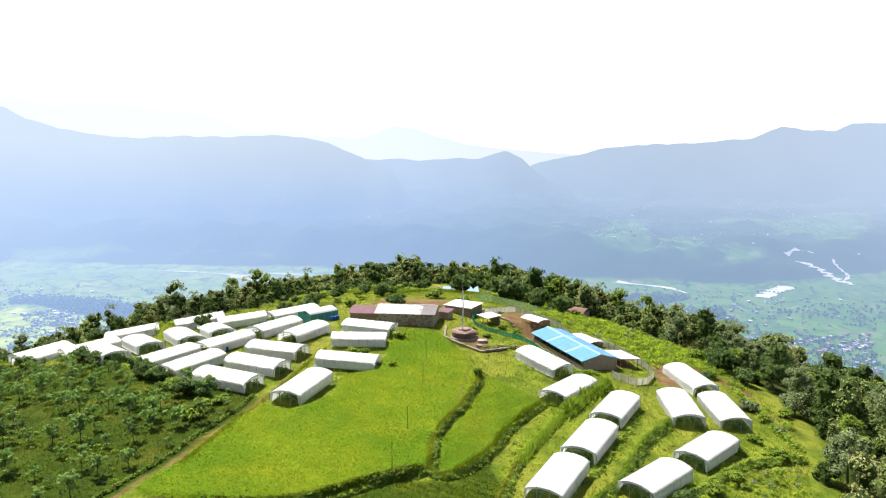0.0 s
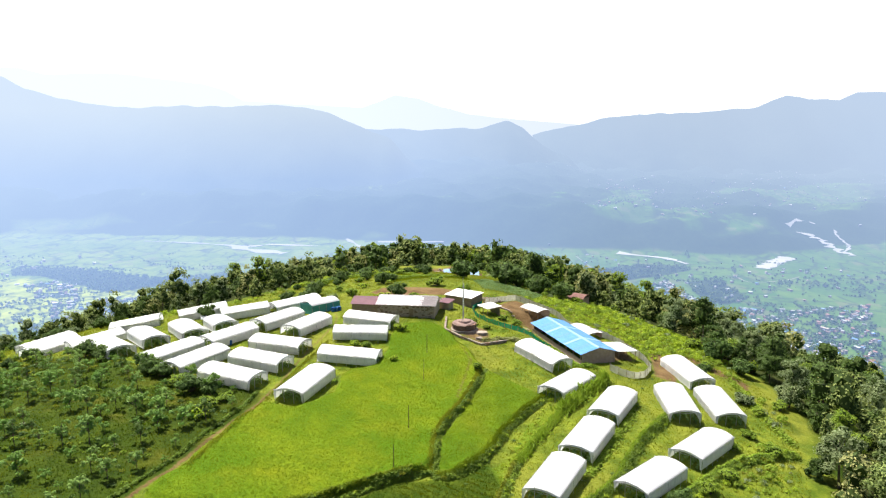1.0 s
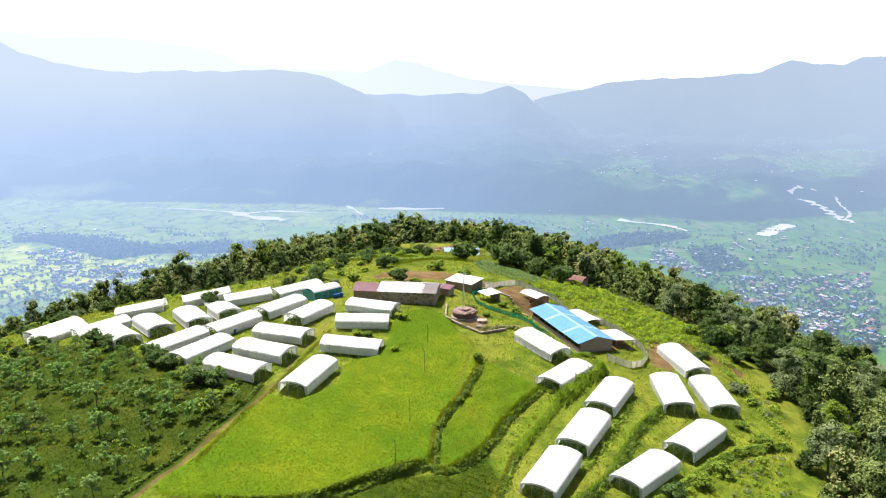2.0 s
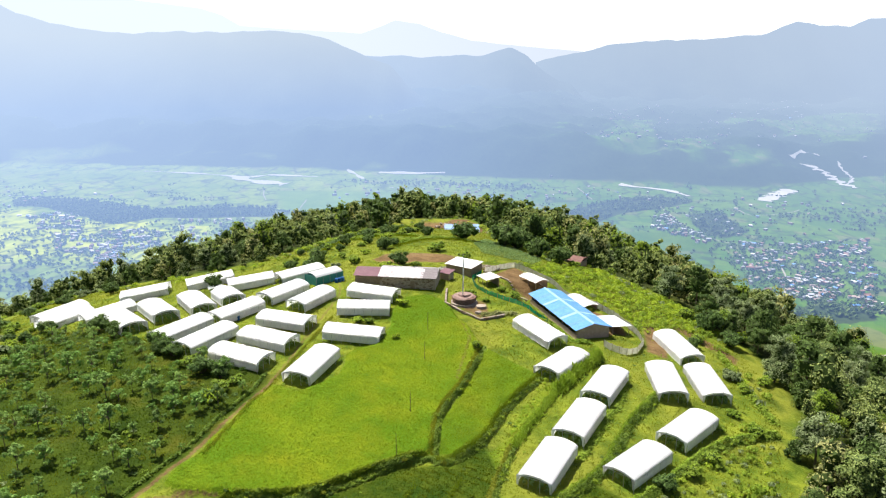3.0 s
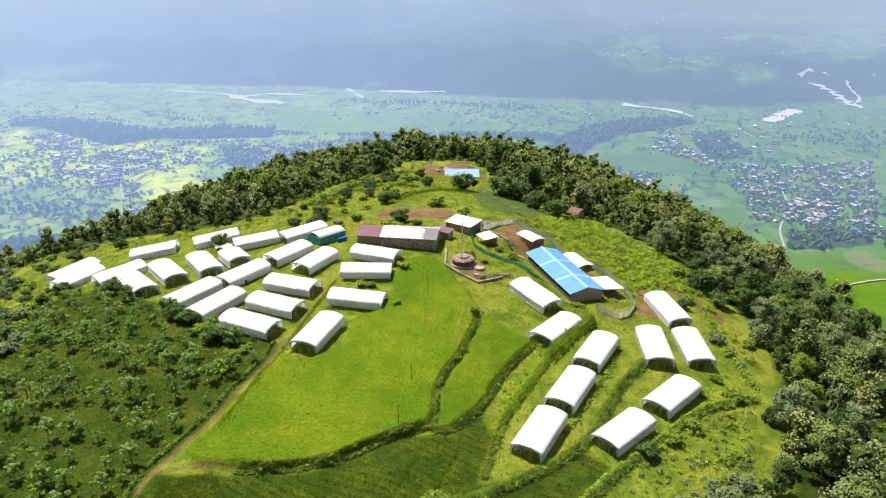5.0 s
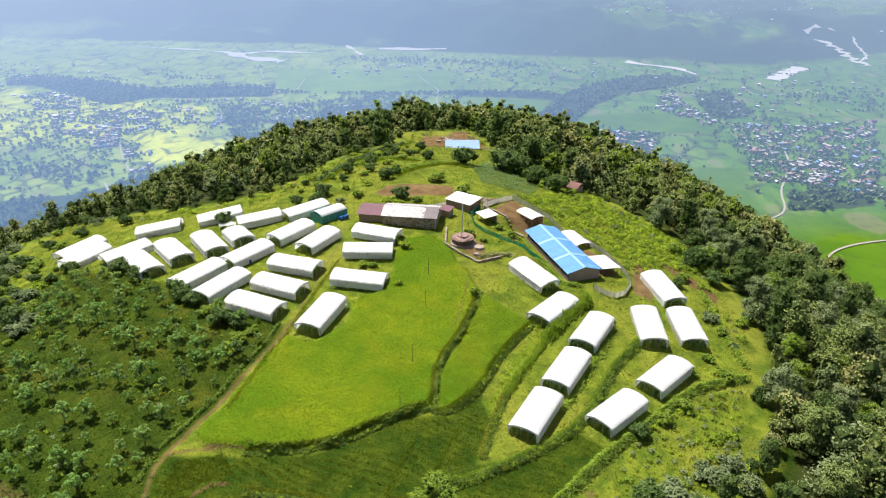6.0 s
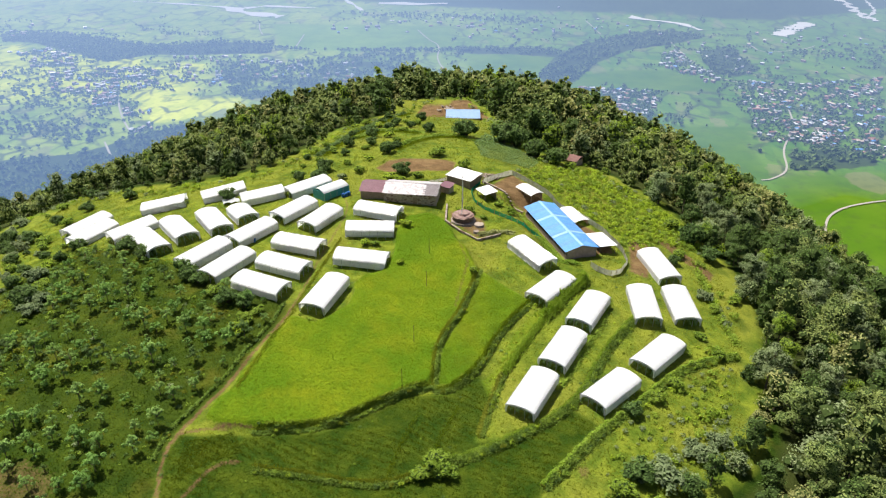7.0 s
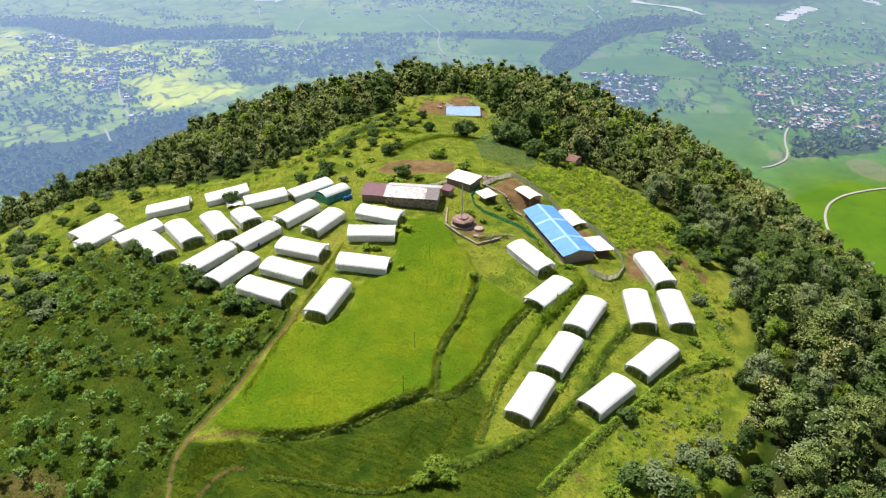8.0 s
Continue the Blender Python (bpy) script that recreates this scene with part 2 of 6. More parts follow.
BANKS = [[(7.6, 126.7), (3.9, 112.6), (-1.0, 102.6), (-1.3, 92.8)], [(-1.3, 92.2), (-5.2, 91), (-12.4, 85.4), (-18.3, 81.3), (-28.7, 79.8)],
         [(18.5, 118.6), (17.1, 116.8), (10.3, 106.9), (6.7, 97.7), (1.6, 91.8), (-1.3, 91.5)], [(10.8, 96.8), (8.2, 90), (6.2, 82.6)],
         [(40, 118), (33, 109), (29.2, 103.3), (23.3, 91.6), (14.7, 84.6), (6.1, 79.3), (0.7, 76.7)], [(56, 108), (44.2, 102.8), (34.6, 93), (26.3, 85.9), (19.6, 78.5), (15.5, 74)],
         [(0.7, 76.7), (-5.3, 73.1), (-10.3, 71.7), (-18.8, 72.4), (-27.3, 73.1)]]
BANKS = [rounded(q) for q in BANKS]
TRACK = [(-38.6, 62), (-39.8, 68.7), (-40.9, 74.6), (-40.0, 78.8), (-37.8, 83.5), (-34.8, 90), (-32.6, 98.5), (-30, 105), (-28.3, 111), (-26.6, 123), (-24.7, 136), (-22.4, 149), (-24, 156)]
SIDE_PATHS = [[(-40, 78.6), (-36.8, 79.9), (-31.5, 80.5), (-28.9, 80.5)], [(-36.5, 67), (-33.9, 72.1), (-31.8, 73.9), (-29.4, 74.4)]]
TRACK = rounded(TRACK)


def weights(u):
    return np.stack([(1 - u) ** 3 / 6, (3 * u**3 - 6 * u**2 + 4) / 6, (-3 * u**3 + 3 * u**2 + 3 * u + 1) / 6, u**3 / 6], -1)


def inside(poly, x, y):
    """Metres from the outline of a patch of ground: negative within it."""
    x, y = np.asarray(x, float), np.asarray(y, float)
    if x.size == 1:
        a = np.asarray(poly, float)
        b = np.roll(a, -1, 0)
        e = b - a
        p = np.array([x.flat[0], y.flat[0]])
        q = a + e * np.clip(((p - a) * e).sum(1) / (e * e).sum(1), 0, 1)[:, None]
        d = np.hypot(*(p - q).T).min()
        cross = ((a[:, 1] > p[1]) != (b[:, 1] > p[1])) & (p[0] < e[:, 0] * (p[1] - a[:, 1]) / (e[:, 1] + 1e-12) + a[:, 0])
        return np.full(x.shape, -d if cross.sum() % 2 else d)
    d, within = np.full(x.shape, 1e9), np.zeros(x.shape, bool)
    for (ax, ay), (bx, by) in zip(poly, poly[1:] + poly[:1]):
        ex, ey = bx - ax, by - ay
        s = np.clip(((x - ax) * ex + (y - ay) * ey) / (ex * ex + ey * ey), 0, 1)
        d = np.minimum(d, np.hypot(x - ax - s * ex, y - ay - s * ey))
        within ^= ((ay > y) != (by > y)) & (x < (bx - ax) * (y - ay) / (by - ay + 1e-12) + ax)
    return np.where(within, -d, d)


def along(line, x, y):
    """Metres from a line on the ground."""
    x, y = np.asarray(x, float), np.asarray(y, float)
    d = np.full(x.shape, 1e9)
    for (ax, ay), (bx, by) in zip(line, line[1:]):
        ex, ey = bx - ax, by - ay
        s = np.clip(((x - ax) * ex + (y - ay) * ey) / (ex * ex + ey * ey), 0, 1)
        d = np.minimum(d, np.hypot(x - ax - s * ex, y - ay - s * ey))
    return d


def soft(v, lo, hi):
    s = np.clip((v - lo) / (hi - lo), 0, 1)
    return s * s * (3 - 2 * s)


def ground_z(x, y):
    """Height of the hill at x, y."""
    x, y = np.asarray(x, float), np.asarray(y, float)
    gx, gy = np.clip((x - X0) / DX, 0, NX - 1.000001), np.clip((y - Y0) / DY, 0, NY - 1.000001)
    ix, iy = gx.astype(int), gy.astype(int)
    wx, wy = weights(gx - ix), weights(gy - iy)
    z = np.zeros(x.shape)
    for a in range(4):
        for b in range(4):
            z += wx[..., a] * wy[..., b] * HILL[np.clip(ix + a - 1, 0, NX - 1), np.clip(iy + b - 1, 0, NY - 1)]
    x, y = x + 0.35 * np.sin(y * 0.83 + 0.6 * np.sin(x * 0.5)), y + 0.35 * np.sin(x * 0.71 + 0.7 * np.sin(y * 0.4))
    z += 1.05 * soft(-inside(FIELD, x, y), -0.5, 0.5) + 0.6 * soft(-inside(FIELD_EAST, x, y), -0.8, 0.8)
    for pad, level, wide in ((SHED_PAD, -2.8, 3.5), (HUT_YARD, -11.6, 7.0)):
        w = soft(-inside(pad, x, y), -wide, 0.5)
        z = z * (1 - w) + level * w
    out = np.hypot(np.maximum(np.abs(x) - 200, 0), np.maximum(np.abs(y - 225) - 225, 0))
    return np.maximum(z - 0.62 * out, -374.0)


def bank_step(line, x, y):
    """A small scarp along a line, higher on its right-hand side, that fades out a few metres away."""
    best, side = np.full(np.shape(x), 1e9), np.zeros(np.shape(x))
    for (ax, ay), (bx, by) in zip(line, line[1:]):
        ex, ey = bx - ax, by - ay
        s = np.clip(((x - ax) * ex + (y - ay) * ey) / (ex * ex + ey * ey), 0, 1)
        d = np.hypot(x - ax - s * ex, y - ay - s * ey)
        side = np.where(d < best, np.sign((x - ax) * ey - (y - ay) * ex), side)
        best = np.minimum(best, d)
    return np.tanh(side * best / 0.3) * np.exp(-best / 2.2)


def gz(x, y):
    return float(ground_z(np.array([x]), np.array([y]))[0])


def mesh_from(name, verts, faces, mats, smooth=True, index=None):
    me = bpy.data.meshes.new(name)
    verts, faces = np.asarray(verts, np.float32), np.asarray(faces, np.int32)
    n, k = faces.shape
    me.vertices.add(len(verts))
    me.vertices.foreach_set("co", verts.ravel())
    me.loops.add(n * k)
    me.loops.foreach_set("vertex_index", faces.ravel())
    me.polygons.add(n)
    me.polygons.foreach_set("loop_start", np.arange(0, n * k, k, dtype=np.int32))
    me.polygons.foreach_set("loop_total", np.full(n, k, np.int32))
    me.polygons.foreach_set("use_smooth", np.full(n, smooth))
    for m in mats:
        me.materials.append(m)
    if index is not None:
        me.polygons.foreach_set("material_index", np.asarray(index, np.int32))
    me.update(calc_edges=True)
    me.validate()
    return me


def sheet(xs, ys, height):
    gx, gy = np.meshgrid(xs, ys, indexing="ij")
    v = np.stack([gx, gy, height(gx, gy)], -1).reshape(-1, 3)
    i = np.arange((len(xs) - 1) * (len(ys) - 1))
    a = i // (len(ys) - 1) * len(ys) + i % (len(ys) - 1)
    return v, np.stack([a, a + len(ys), a + len(ys) + 1, a + 1], -1)


def lines(lo, hi, step, out, grow=1.14, most=40.0):
    mid = list(np.arange(lo, hi + 0.01, step))
    up, s = [hi], step
    while up[-1] < out[1]:
        s = min(s * grow, most)
        up.append(up[-1] + s)
    down, s = [lo], step
    while down[-1] > out[0]:
        s = min(s * grow, most)
        down.append(down[-1] - s)
    return np.array(down[:0:-1] + mid + up[1:])


def ground_material():
    k = Nodes("hill_ground")
    p = k.position()
    layer = k.add("VertexColor")
    layer.layer_name = "zone"
    zone, lush = layer.outputs[0], layer.outputs["Alpha"]
    sep = k.add("SeparateColor")
    k.link(zone, sep.inputs[0])
    field, bare, shade = sep.outputs[0], sep.outputs[1], sep.outputs[2]
    fine, mid, large = k.noise(p, 2.2, 6), k.noise(p, 0.35, 4), k.noise(p, 0.06, 3)
    wild = k.mix(k.ramp(mid, 0.35, 0.65), (0.075, 0.125, 0.010), (0.20, 0.24, 0.022))
    wild = k.mix(k.ramp(large, 0.45, 0.62, 0, 0.6), wild, (0.22, 0.225, 0.03))
    wild = k.mix(k.ramp(k.noise(p, 0.19, 6, 0.65), 0.5, 0.68, 0, 0.75), wild, (0.05, 0.085, 0.008))
    rice = k.mix(k.ramp(large, 0.4, 0.6), (0.088, 0.165, 0.004), (0.16, 0.22, 0.007))
    rice = k.mix(k.ramp(mid, 0.4, 0.7, 0, 0.7), rice, (0.08, 0.155, 0.005))
    rice = k.mix(k.ramp(k.noise(p, 0.13, 5), 0.5, 0.72, 0, 0.6), rice, (0.21, 0.225, 0.008))
    rice = k.mix(k.ramp(k.noise(p, 1.1, 4), 0.5, 0.75, 0, 0.3), rice, (0.07, 0.14, 0.005))
    # orchard ground: olive green, deepened in colour for the shade between plants
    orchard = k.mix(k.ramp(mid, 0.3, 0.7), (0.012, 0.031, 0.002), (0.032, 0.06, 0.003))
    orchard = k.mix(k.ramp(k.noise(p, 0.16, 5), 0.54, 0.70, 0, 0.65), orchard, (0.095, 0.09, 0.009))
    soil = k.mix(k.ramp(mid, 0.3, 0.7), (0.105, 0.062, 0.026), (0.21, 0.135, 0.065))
    # woods floor: shade under the trees put into the ground colour
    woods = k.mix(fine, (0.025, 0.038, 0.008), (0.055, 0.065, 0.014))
    edge = k.math("ADD", k.math("MULTIPLY", k.math("SUBTRACT", fine, 0.5), 0.9), field)
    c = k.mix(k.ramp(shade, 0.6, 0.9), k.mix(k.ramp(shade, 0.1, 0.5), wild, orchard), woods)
    c = k.mix(k.ramp(edge, 0.35, 0.65), c, rice)
    deep = k.mix(k.ramp(mid, 0.35, 0.65), (0.024, 0.055, 0.003), (0.07, 0.098, 0.006))
    c = k.mix(k.ramp(k.math("ADD", k.math("MULTIPLY", k.math("SUBTRACT", mid, 0.5), 0.6), lush), 0.3, 0.8), c, deep)
    worn_edge = k.math("ADD", k.math("MULTIPLY", k.math("SUBTRACT", fine, 0.5), 0.8), bare)
    c = k.mix(k.ramp(worn_edge, 0.35, 0.7), c, soil)
    c = k.mix(k.ramp(fine, 0.45, 0.8, 0, 0.5), c, k.mix(0.5, c, (0.02, 0.03, 0.006)))
    return k.done(k.surface(c, 0.95, 0, k.bump(k.math("ADD", k.math("MULTIPLY", mid, 2.0), fine), 0.9, 0.25), 0.1))


xs, ys = lines(-62, 62, 0.55, (-900, 900), 1.06), lines(64, 150, 0.55, (-500, 1100), 1.06)


def relief(x, y):
    z = ground_z(x, y)
    near = np.exp(-((np.hypot(x + 10, y - 130) / 160) ** 2))
    bumps = 0.10 * np.sin(x * 1.1 + 0.7 * np.sin(y * 0.9)) * np.sin(y * 1.3 + 0.8 * np.sin(x * 0.7)) + 0.12 * np.sin(x * 0.33 + y * 0.21) * np.sin(y * 0.41 - x * 0.17)
    for line, rise in zip(BANKS, (0.0, 0.0, 0.2, 0.1, 0.18, 0.18, 0.2)):
        z = z + rise * bank_step(line, x, y)
    return z + bumps * near * np.where(inside(FIELD, x, y) < 0, 0.35, 1.0)


verts, faces = sheet(xs, ys, relief)
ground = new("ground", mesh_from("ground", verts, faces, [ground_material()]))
tagged(ground, "green hilltop with mown terraces, bare soil and steep wooded flanks", "ground", kind="structure")
vx, vy = verts[:, 0], verts[:, 1]
crop_zone = np.max([soft(-inside(q, vx, vy), -0.4, 0.4) * s for q, s in ((FIELD, 1), (FIELD_EAST, 1), (FIELD_LOW, 0.5))], 0)
bare_zone = np.max([soft(-inside(q, vx, vy), -1, 1) * s for q, s in ((SOIL, 1), (HUT_YARD, 0.85), (PEN, 0.85), (BARE, 0.75), (PAVING, 0.7), ([(50, 150), (53.5, 150), (61, 138), (59, 134), (54, 142)], 0.9), ([(20, 77.6), (22, 79), (23, 77), (21.5, 75.5)], 0.6))], 0)
bare_zone = np.maximum(bare_zone, np.where(vy < 112, 0.72, 0.6) * soft(-along(TRACK, vx, vy), -0.75, -0.1))
bare_zone = np.maximum(bare_zone, 0.65 * soft(-along([(11, 164), (14.5, 159.5), (18, 156), (19, 150)], vx, vy), -1.1, -0.3))
bare_zone = np.maximum(bare_zone, 0.5 * soft(-along([(2.5, 139), (5, 128), (2.2, 113)], vx, vy), -0.8, -0.2))
bare_zone = np.maximum(bare_zone, 0.45 * soft(-along(BANKS[1], vx, vy), -0.7, -0.3))
for path in SIDE_PATHS:
    bare_zone = np.maximum(bare_zone, 0.62 * soft(-along(path, vx, vy), -0.7, -0.2))
bare_zone = np.maximum(bare_zone, 0.5 * soft(-inside([(-67, 73), (-61, 74.5), (-54, 71), (-54, 66), (-66, 66)], vx, vy), -3, 2))
# ground colour darkened under the woods, less so in the orchard
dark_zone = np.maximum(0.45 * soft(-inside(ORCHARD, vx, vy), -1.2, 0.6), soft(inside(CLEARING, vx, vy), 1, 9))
lush_zone = np.maximum(soft(-inside(LOW_TERRACE, vx, vy), -1.2, 0.8), 0.4 * soft(-inside(FIELD_EAST, vx, vy), -0.5, 0.5))
colour = ground.data.color_attributes.new("zone", "FLOAT_COLOR", "POINT")
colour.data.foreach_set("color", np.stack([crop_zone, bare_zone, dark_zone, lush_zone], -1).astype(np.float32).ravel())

# ---- the valley and the mountains, far off ----
def rough(x, y, size, octaves=5, seed=0.0):
    """Smooth random relief between -1 and 1."""
    z, a, total = np.zeros(np.shape(x)), 1.0, 0.0
    rng = np.random.RandomState(int(seed * 10) + 7)
    for _ in range(octaves):
        for _ in range(3):
            t = rng.uniform(0, 6.283)
            z += a / 3 * np.sin((x * math.cos(t) + y * math.sin(t)) * 6.283 / size + rng.uniform(0, 6.283) + 1.3 * np.sin((y * math.cos(t) - x * math.sin(t)) * 4.1 / size))
        total += a
        a, size = a * 0.5, size * 0.5
    return z / total * 1.6


def scarp_line(x):
    """Where the wooded scarp across the valley begins."""
    return np.interp(x, [-4000, -1200, -500, 100, 600, 1000, 1300, 1800, 4000], [2900, 2720, 2640, 2480, 2350, 2260, 2380, 2650, 2900])


def valley_z(x, y):
    e = scarp_line(x) + 60 * rough(x, y, 700, 3, 1)
    up = soft(y, e, e + 420)
    east = soft(x, 200, 1000)
    z = -373 + up * (140 - 45 * east + 22 * rough(x, y, 500, 4, 2)) + soft(y, e + 500, 4800) * (200 - 95 * east)
    return z + up * 12 * rough(x, y, 240, 3, 3) + 0.4 * rough(x, y, 90, 2, 4)


# woods, crops and hamlets of the valley floor
GORGE = [(210, 1675), (275, 1875), (380, 2030), (510, 2140), (670, 2195), (750, 2120), (615, 2020), (485, 1955), (375, 1820), (290, 1635), (235, 1570)]
GORGE_ARM = [(20, 1960), (160, 1980), (250, 1970), (315, 1915), (295, 1865), (155, 1900), (20, 1905)]
COPSE_EAST = [(665, 1955), (765, 1980), (750, 1850), (750, 1740), (675, 1680), (625, 1715), (640, 1845)]
COPSE_NEAR = [(585, 1180), (650, 1205), (715, 1185), (720, 1130), (630, 1105), (560, 1105)]
BELT_WEST = [(-1300, 2145), (-1160, 2160), (-1020, 2105), (-800, 1990), (-615, 2040), (-480, 2025), (-465, 1910), (-605, 1885), (-775, 1885), (-850, 1805), (-930, 1865), (-1140, 2020), (-1240, 2035)]
RAVINE = [(-780, 1125), (-705, 1155), (-635, 1170), (-565, 1270), (-500, 1335), (-440, 1270), (-490, 1100), (-600, 950), (-720, 950)]
COPSE_MID = [(-575, 1785), (-430, 1755), (-335, 1840), (-225, 1890), (-80, 1900), (-70, 1680), (-195, 1590), (-330, 1525), (-430, 1480), (-495, 1585)]
WOODED = [(GORGE, 1.0), (GORGE_ARM, 0.9), (COPSE_EAST, 0.8), (COPSE_NEAR, 0.9), (BELT_WEST, 0.85), (RAVINE, 1.0), (COPSE_MID, 0.5)]
SMOOTH = [[(310, 1695), (415, 1745), (545, 1735), (635, 1650), (595, 1565), (435, 1555), (365, 1615), (270, 1585)], [(380, 1325), (575, 1325), (530, 1205), (515, 1055), (465, 1080), (425, 1180)],
          [(515, 1055), (555, 1090), (635, 1090), (900, 1090), (900, 700), (420, 700), (500, 970)], [(40, 1890), (170, 1900), (295, 1860), (220, 1715), (145, 1735), (50, 1745)],
          [(-545, 2290), (10, 2255), (10, 1960), (-345, 1930), (-455, 1985)]]
RIPE = [[(-835, 1825), (-770, 1845), (-750, 1770), (-810, 1760)], [(-890, 1640), (-760, 1615), (-740, 1560), (-845, 1550)], [(-660, 1540), (-445, 1500), (-415, 1465), (-505, 1350), (-580, 1335), (-630, 1400)],
        [(-1195, 1950), (-1170, 2020), (-1125, 1925), (-1155, 1880)], [(-695, 1805), (-595, 1805), (-585, 1730), (-655, 1735)]]
RIPE_MOSAIC = [(-1300, 1990), (-1195, 1960), (-765, 1820), (-600, 1725), (-565, 1540), (-700, 1480), (-950, 1500), (-1300, 1600)]
FALLOW = [(635, 1090), (685, 1100), (690, 1035), (655, 1005), (630, 1045)]
# open ground on and above the scarp
UPLAND = [[(-1780, 2935), (-1575, 2980), (-1265, 2950), (-1210, 2920), (-1405, 2845), (-1710, 2805)], [(-1125, 2935), (-905, 2885), (-655, 2845), (-625, 2755), (-805, 2830), (-1085, 2880)], [(-510, 2775), (-445, 2780), (-445, 2755), (-505, 2745)],
          [(-330, 2700), (-270, 2735), (-185, 2685), (-205, 2650), (-305, 2660)], [(530, 2665), (715, 3150), (955, 3500), (850, 2785), (755, 2585), (620, 2600)], [(975, 3050), (1065, 3045), (940, 2605), (920, 2505), (820, 2490)]]
UPLAND += [[(1055, 2700), (1210, 2675), (1170, 2550), (1015, 2430), (980, 2490)], [(465, 3050), (590, 3240), (545, 3045), (460, 3010)], [(1345, 3640), (1595, 3460), (1980, 3810), (2200, 3800), (1900, 3255), (1465, 3050), (1345, 3485)],
           [(0, 2665), (145, 2630), (125, 2615), (0, 2645)], [(1590, 3175), (1770, 3025), (1680, 2855), (1515, 2920)]]


def valley_material():
    k = Nodes("valley_land")
    p = k.position()
    layer = k.add("VertexColor")
    layer.layer_name = "zone"
    sep = k.add("SeparateColor")
    k.link(layer.outputs[0], sep.inputs[0])
    woody, ripe, even, fallow = sep.outputs[0], sep.outputs[1], sep.outputs[2], layer.outputs["Alpha"]
    big, mid, fine = k.noise(p, 0.0022, 4), k.noise(p, 0.011, 5), k.noise(p, 0.06, 4)
    wavy = k.add("VectorMath")          # field edges bend with the land
    wavy.operation = "MULTIPLY_ADD"
    drift = k.add("TexNoise")
    k.link(p, drift.inputs["Vector"])
    drift.inputs["Scale"].default_value = 0.02
    k.link(drift.outputs["Color"], wavy.inputs[0])
    wavy.inputs[1].default_value = (16, 16, 0)
    k.link(p, wavy.inputs[2])

    def cells(scale, turn, feature="F1"):
        n = k.add("TexVoronoi")
        n.feature = feature
        if feature == "F1":
            n.distance = "CHEBYCHEV"
        k.link(k.stretch(wavy.outputs[0], (1, 0.6, 0.0), turn), n.inputs["Vector"])
        n.inputs["Scale"].default_value = scale
        return n

    small = k.add("SeparateColor")
    k.link(cells(0.034, 0.35).outputs["Color"], small.inputs[0])
    large = k.add("SeparateColor")
    k.link(cells(0.011, 0.2).outputs["Color"], large.inputs[0])
    tone = k.math("ADD", k.math("MULTIPLY", small.outputs[0], 0.5), k.math("MULTIPLY", large.outputs[0], 0.5))
    place = k.add("SeparateXYZ")
    k.link(p, place.inputs[0])
    west = k.ramp(k.math("ADD", place.outputs[0], k.math("MULTIPLY", big, 300.0)), 450, -150)      # riper crops to the west
    crop = k.mix(tone, k.mix(west, (0.055, 0.145, 0.013), (0.13, 0.225, 0.02)), k.mix(west, (0.13, 0.225, 0.024), (0.29, 0.37, 0.045)))
    crop = k.mix(k.ramp(small.outputs[2], 0.86, 0.9, 0, 0.5), crop, (0.20, 0.19, 0.10))
    gold = k.mix(small.outputs[1], (0.42, 0.49, 0.02), (0.56, 0.60, 0.04))
    crop = k.mix(k.math("MULTIPLY", ripe, k.math("MAXIMUM", k.ramp(small.outputs[0], 0.36, 0.41, 0.12, 1.0), k.ramp(ripe, 0.8, 0.95))), crop, gold)
    plain = k.mix(k.ramp(mid, 0.35, 0.65), k.mix(west, (0.055, 0.13, 0.005), (0.12, 0.22, 0.015)), k.mix(west, (0.088, 0.168, 0.008), (0.18, 0.29, 0.025)))
    crop = k.mix(even, crop, plain)
    crop = k.mix(k.ramp(k.math("ADD", fallow, k.math("MULTIPLY", k.math("SUBTRACT", fine, 0.5), 0.6)), 0.4, 0.6, 0, 0.5), crop, (0.19, 0.17, 0.10))
    wood = k.mix(fine, (0.022, 0.042, 0.016), (0.055, 0.085, 0.03))
    edge = cells(0.02, 0.35, "DISTANCE_TO_EDGE").outputs["Distance"]
    hedges = k.math("MULTIPLY", k.math("MULTIPLY", k.ramp(edge, 0.09, 0.03), k.ramp(k.noise(p, 0.018, 3), 0.42, 0.56)), k.math("SUBTRACT", 1.0, even))
    n = k.add("NewGeometry").outputs["Normal"]
    nz = k.add("SeparateXYZ")
    k.link(n, nz.inputs[0])
    steep = k.ramp(nz.outputs[2], 0.992, 0.965)
    patch = k.ramp(k.math("ADD", woody, k.math("MULTIPLY", k.math("SUBTRACT", k.math("ADD", k.math("MULTIPLY", mid, 0.6), k.math("MULTIPLY", fine, 0.4)), 0.5), 1.6)), 0.42, 0.6)
    patch = k.math("MAXIMUM", patch, k.math("MULTIPLY", steep, k.ramp(woody, 0.15, 0.4)))
    c = k.mix(k.math("MAXIMUM", patch, k.math("MULTIPLY", hedges, 0.8)), crop, wood)
    c = k.mix(k.ramp(fine, 0.5, 0.7, 0, 0.3), c, wood)
    # haze emission mixed over the land colours
    return k.done(painted_haze(k, k.surface(c, 0.95, spec=0.1)))


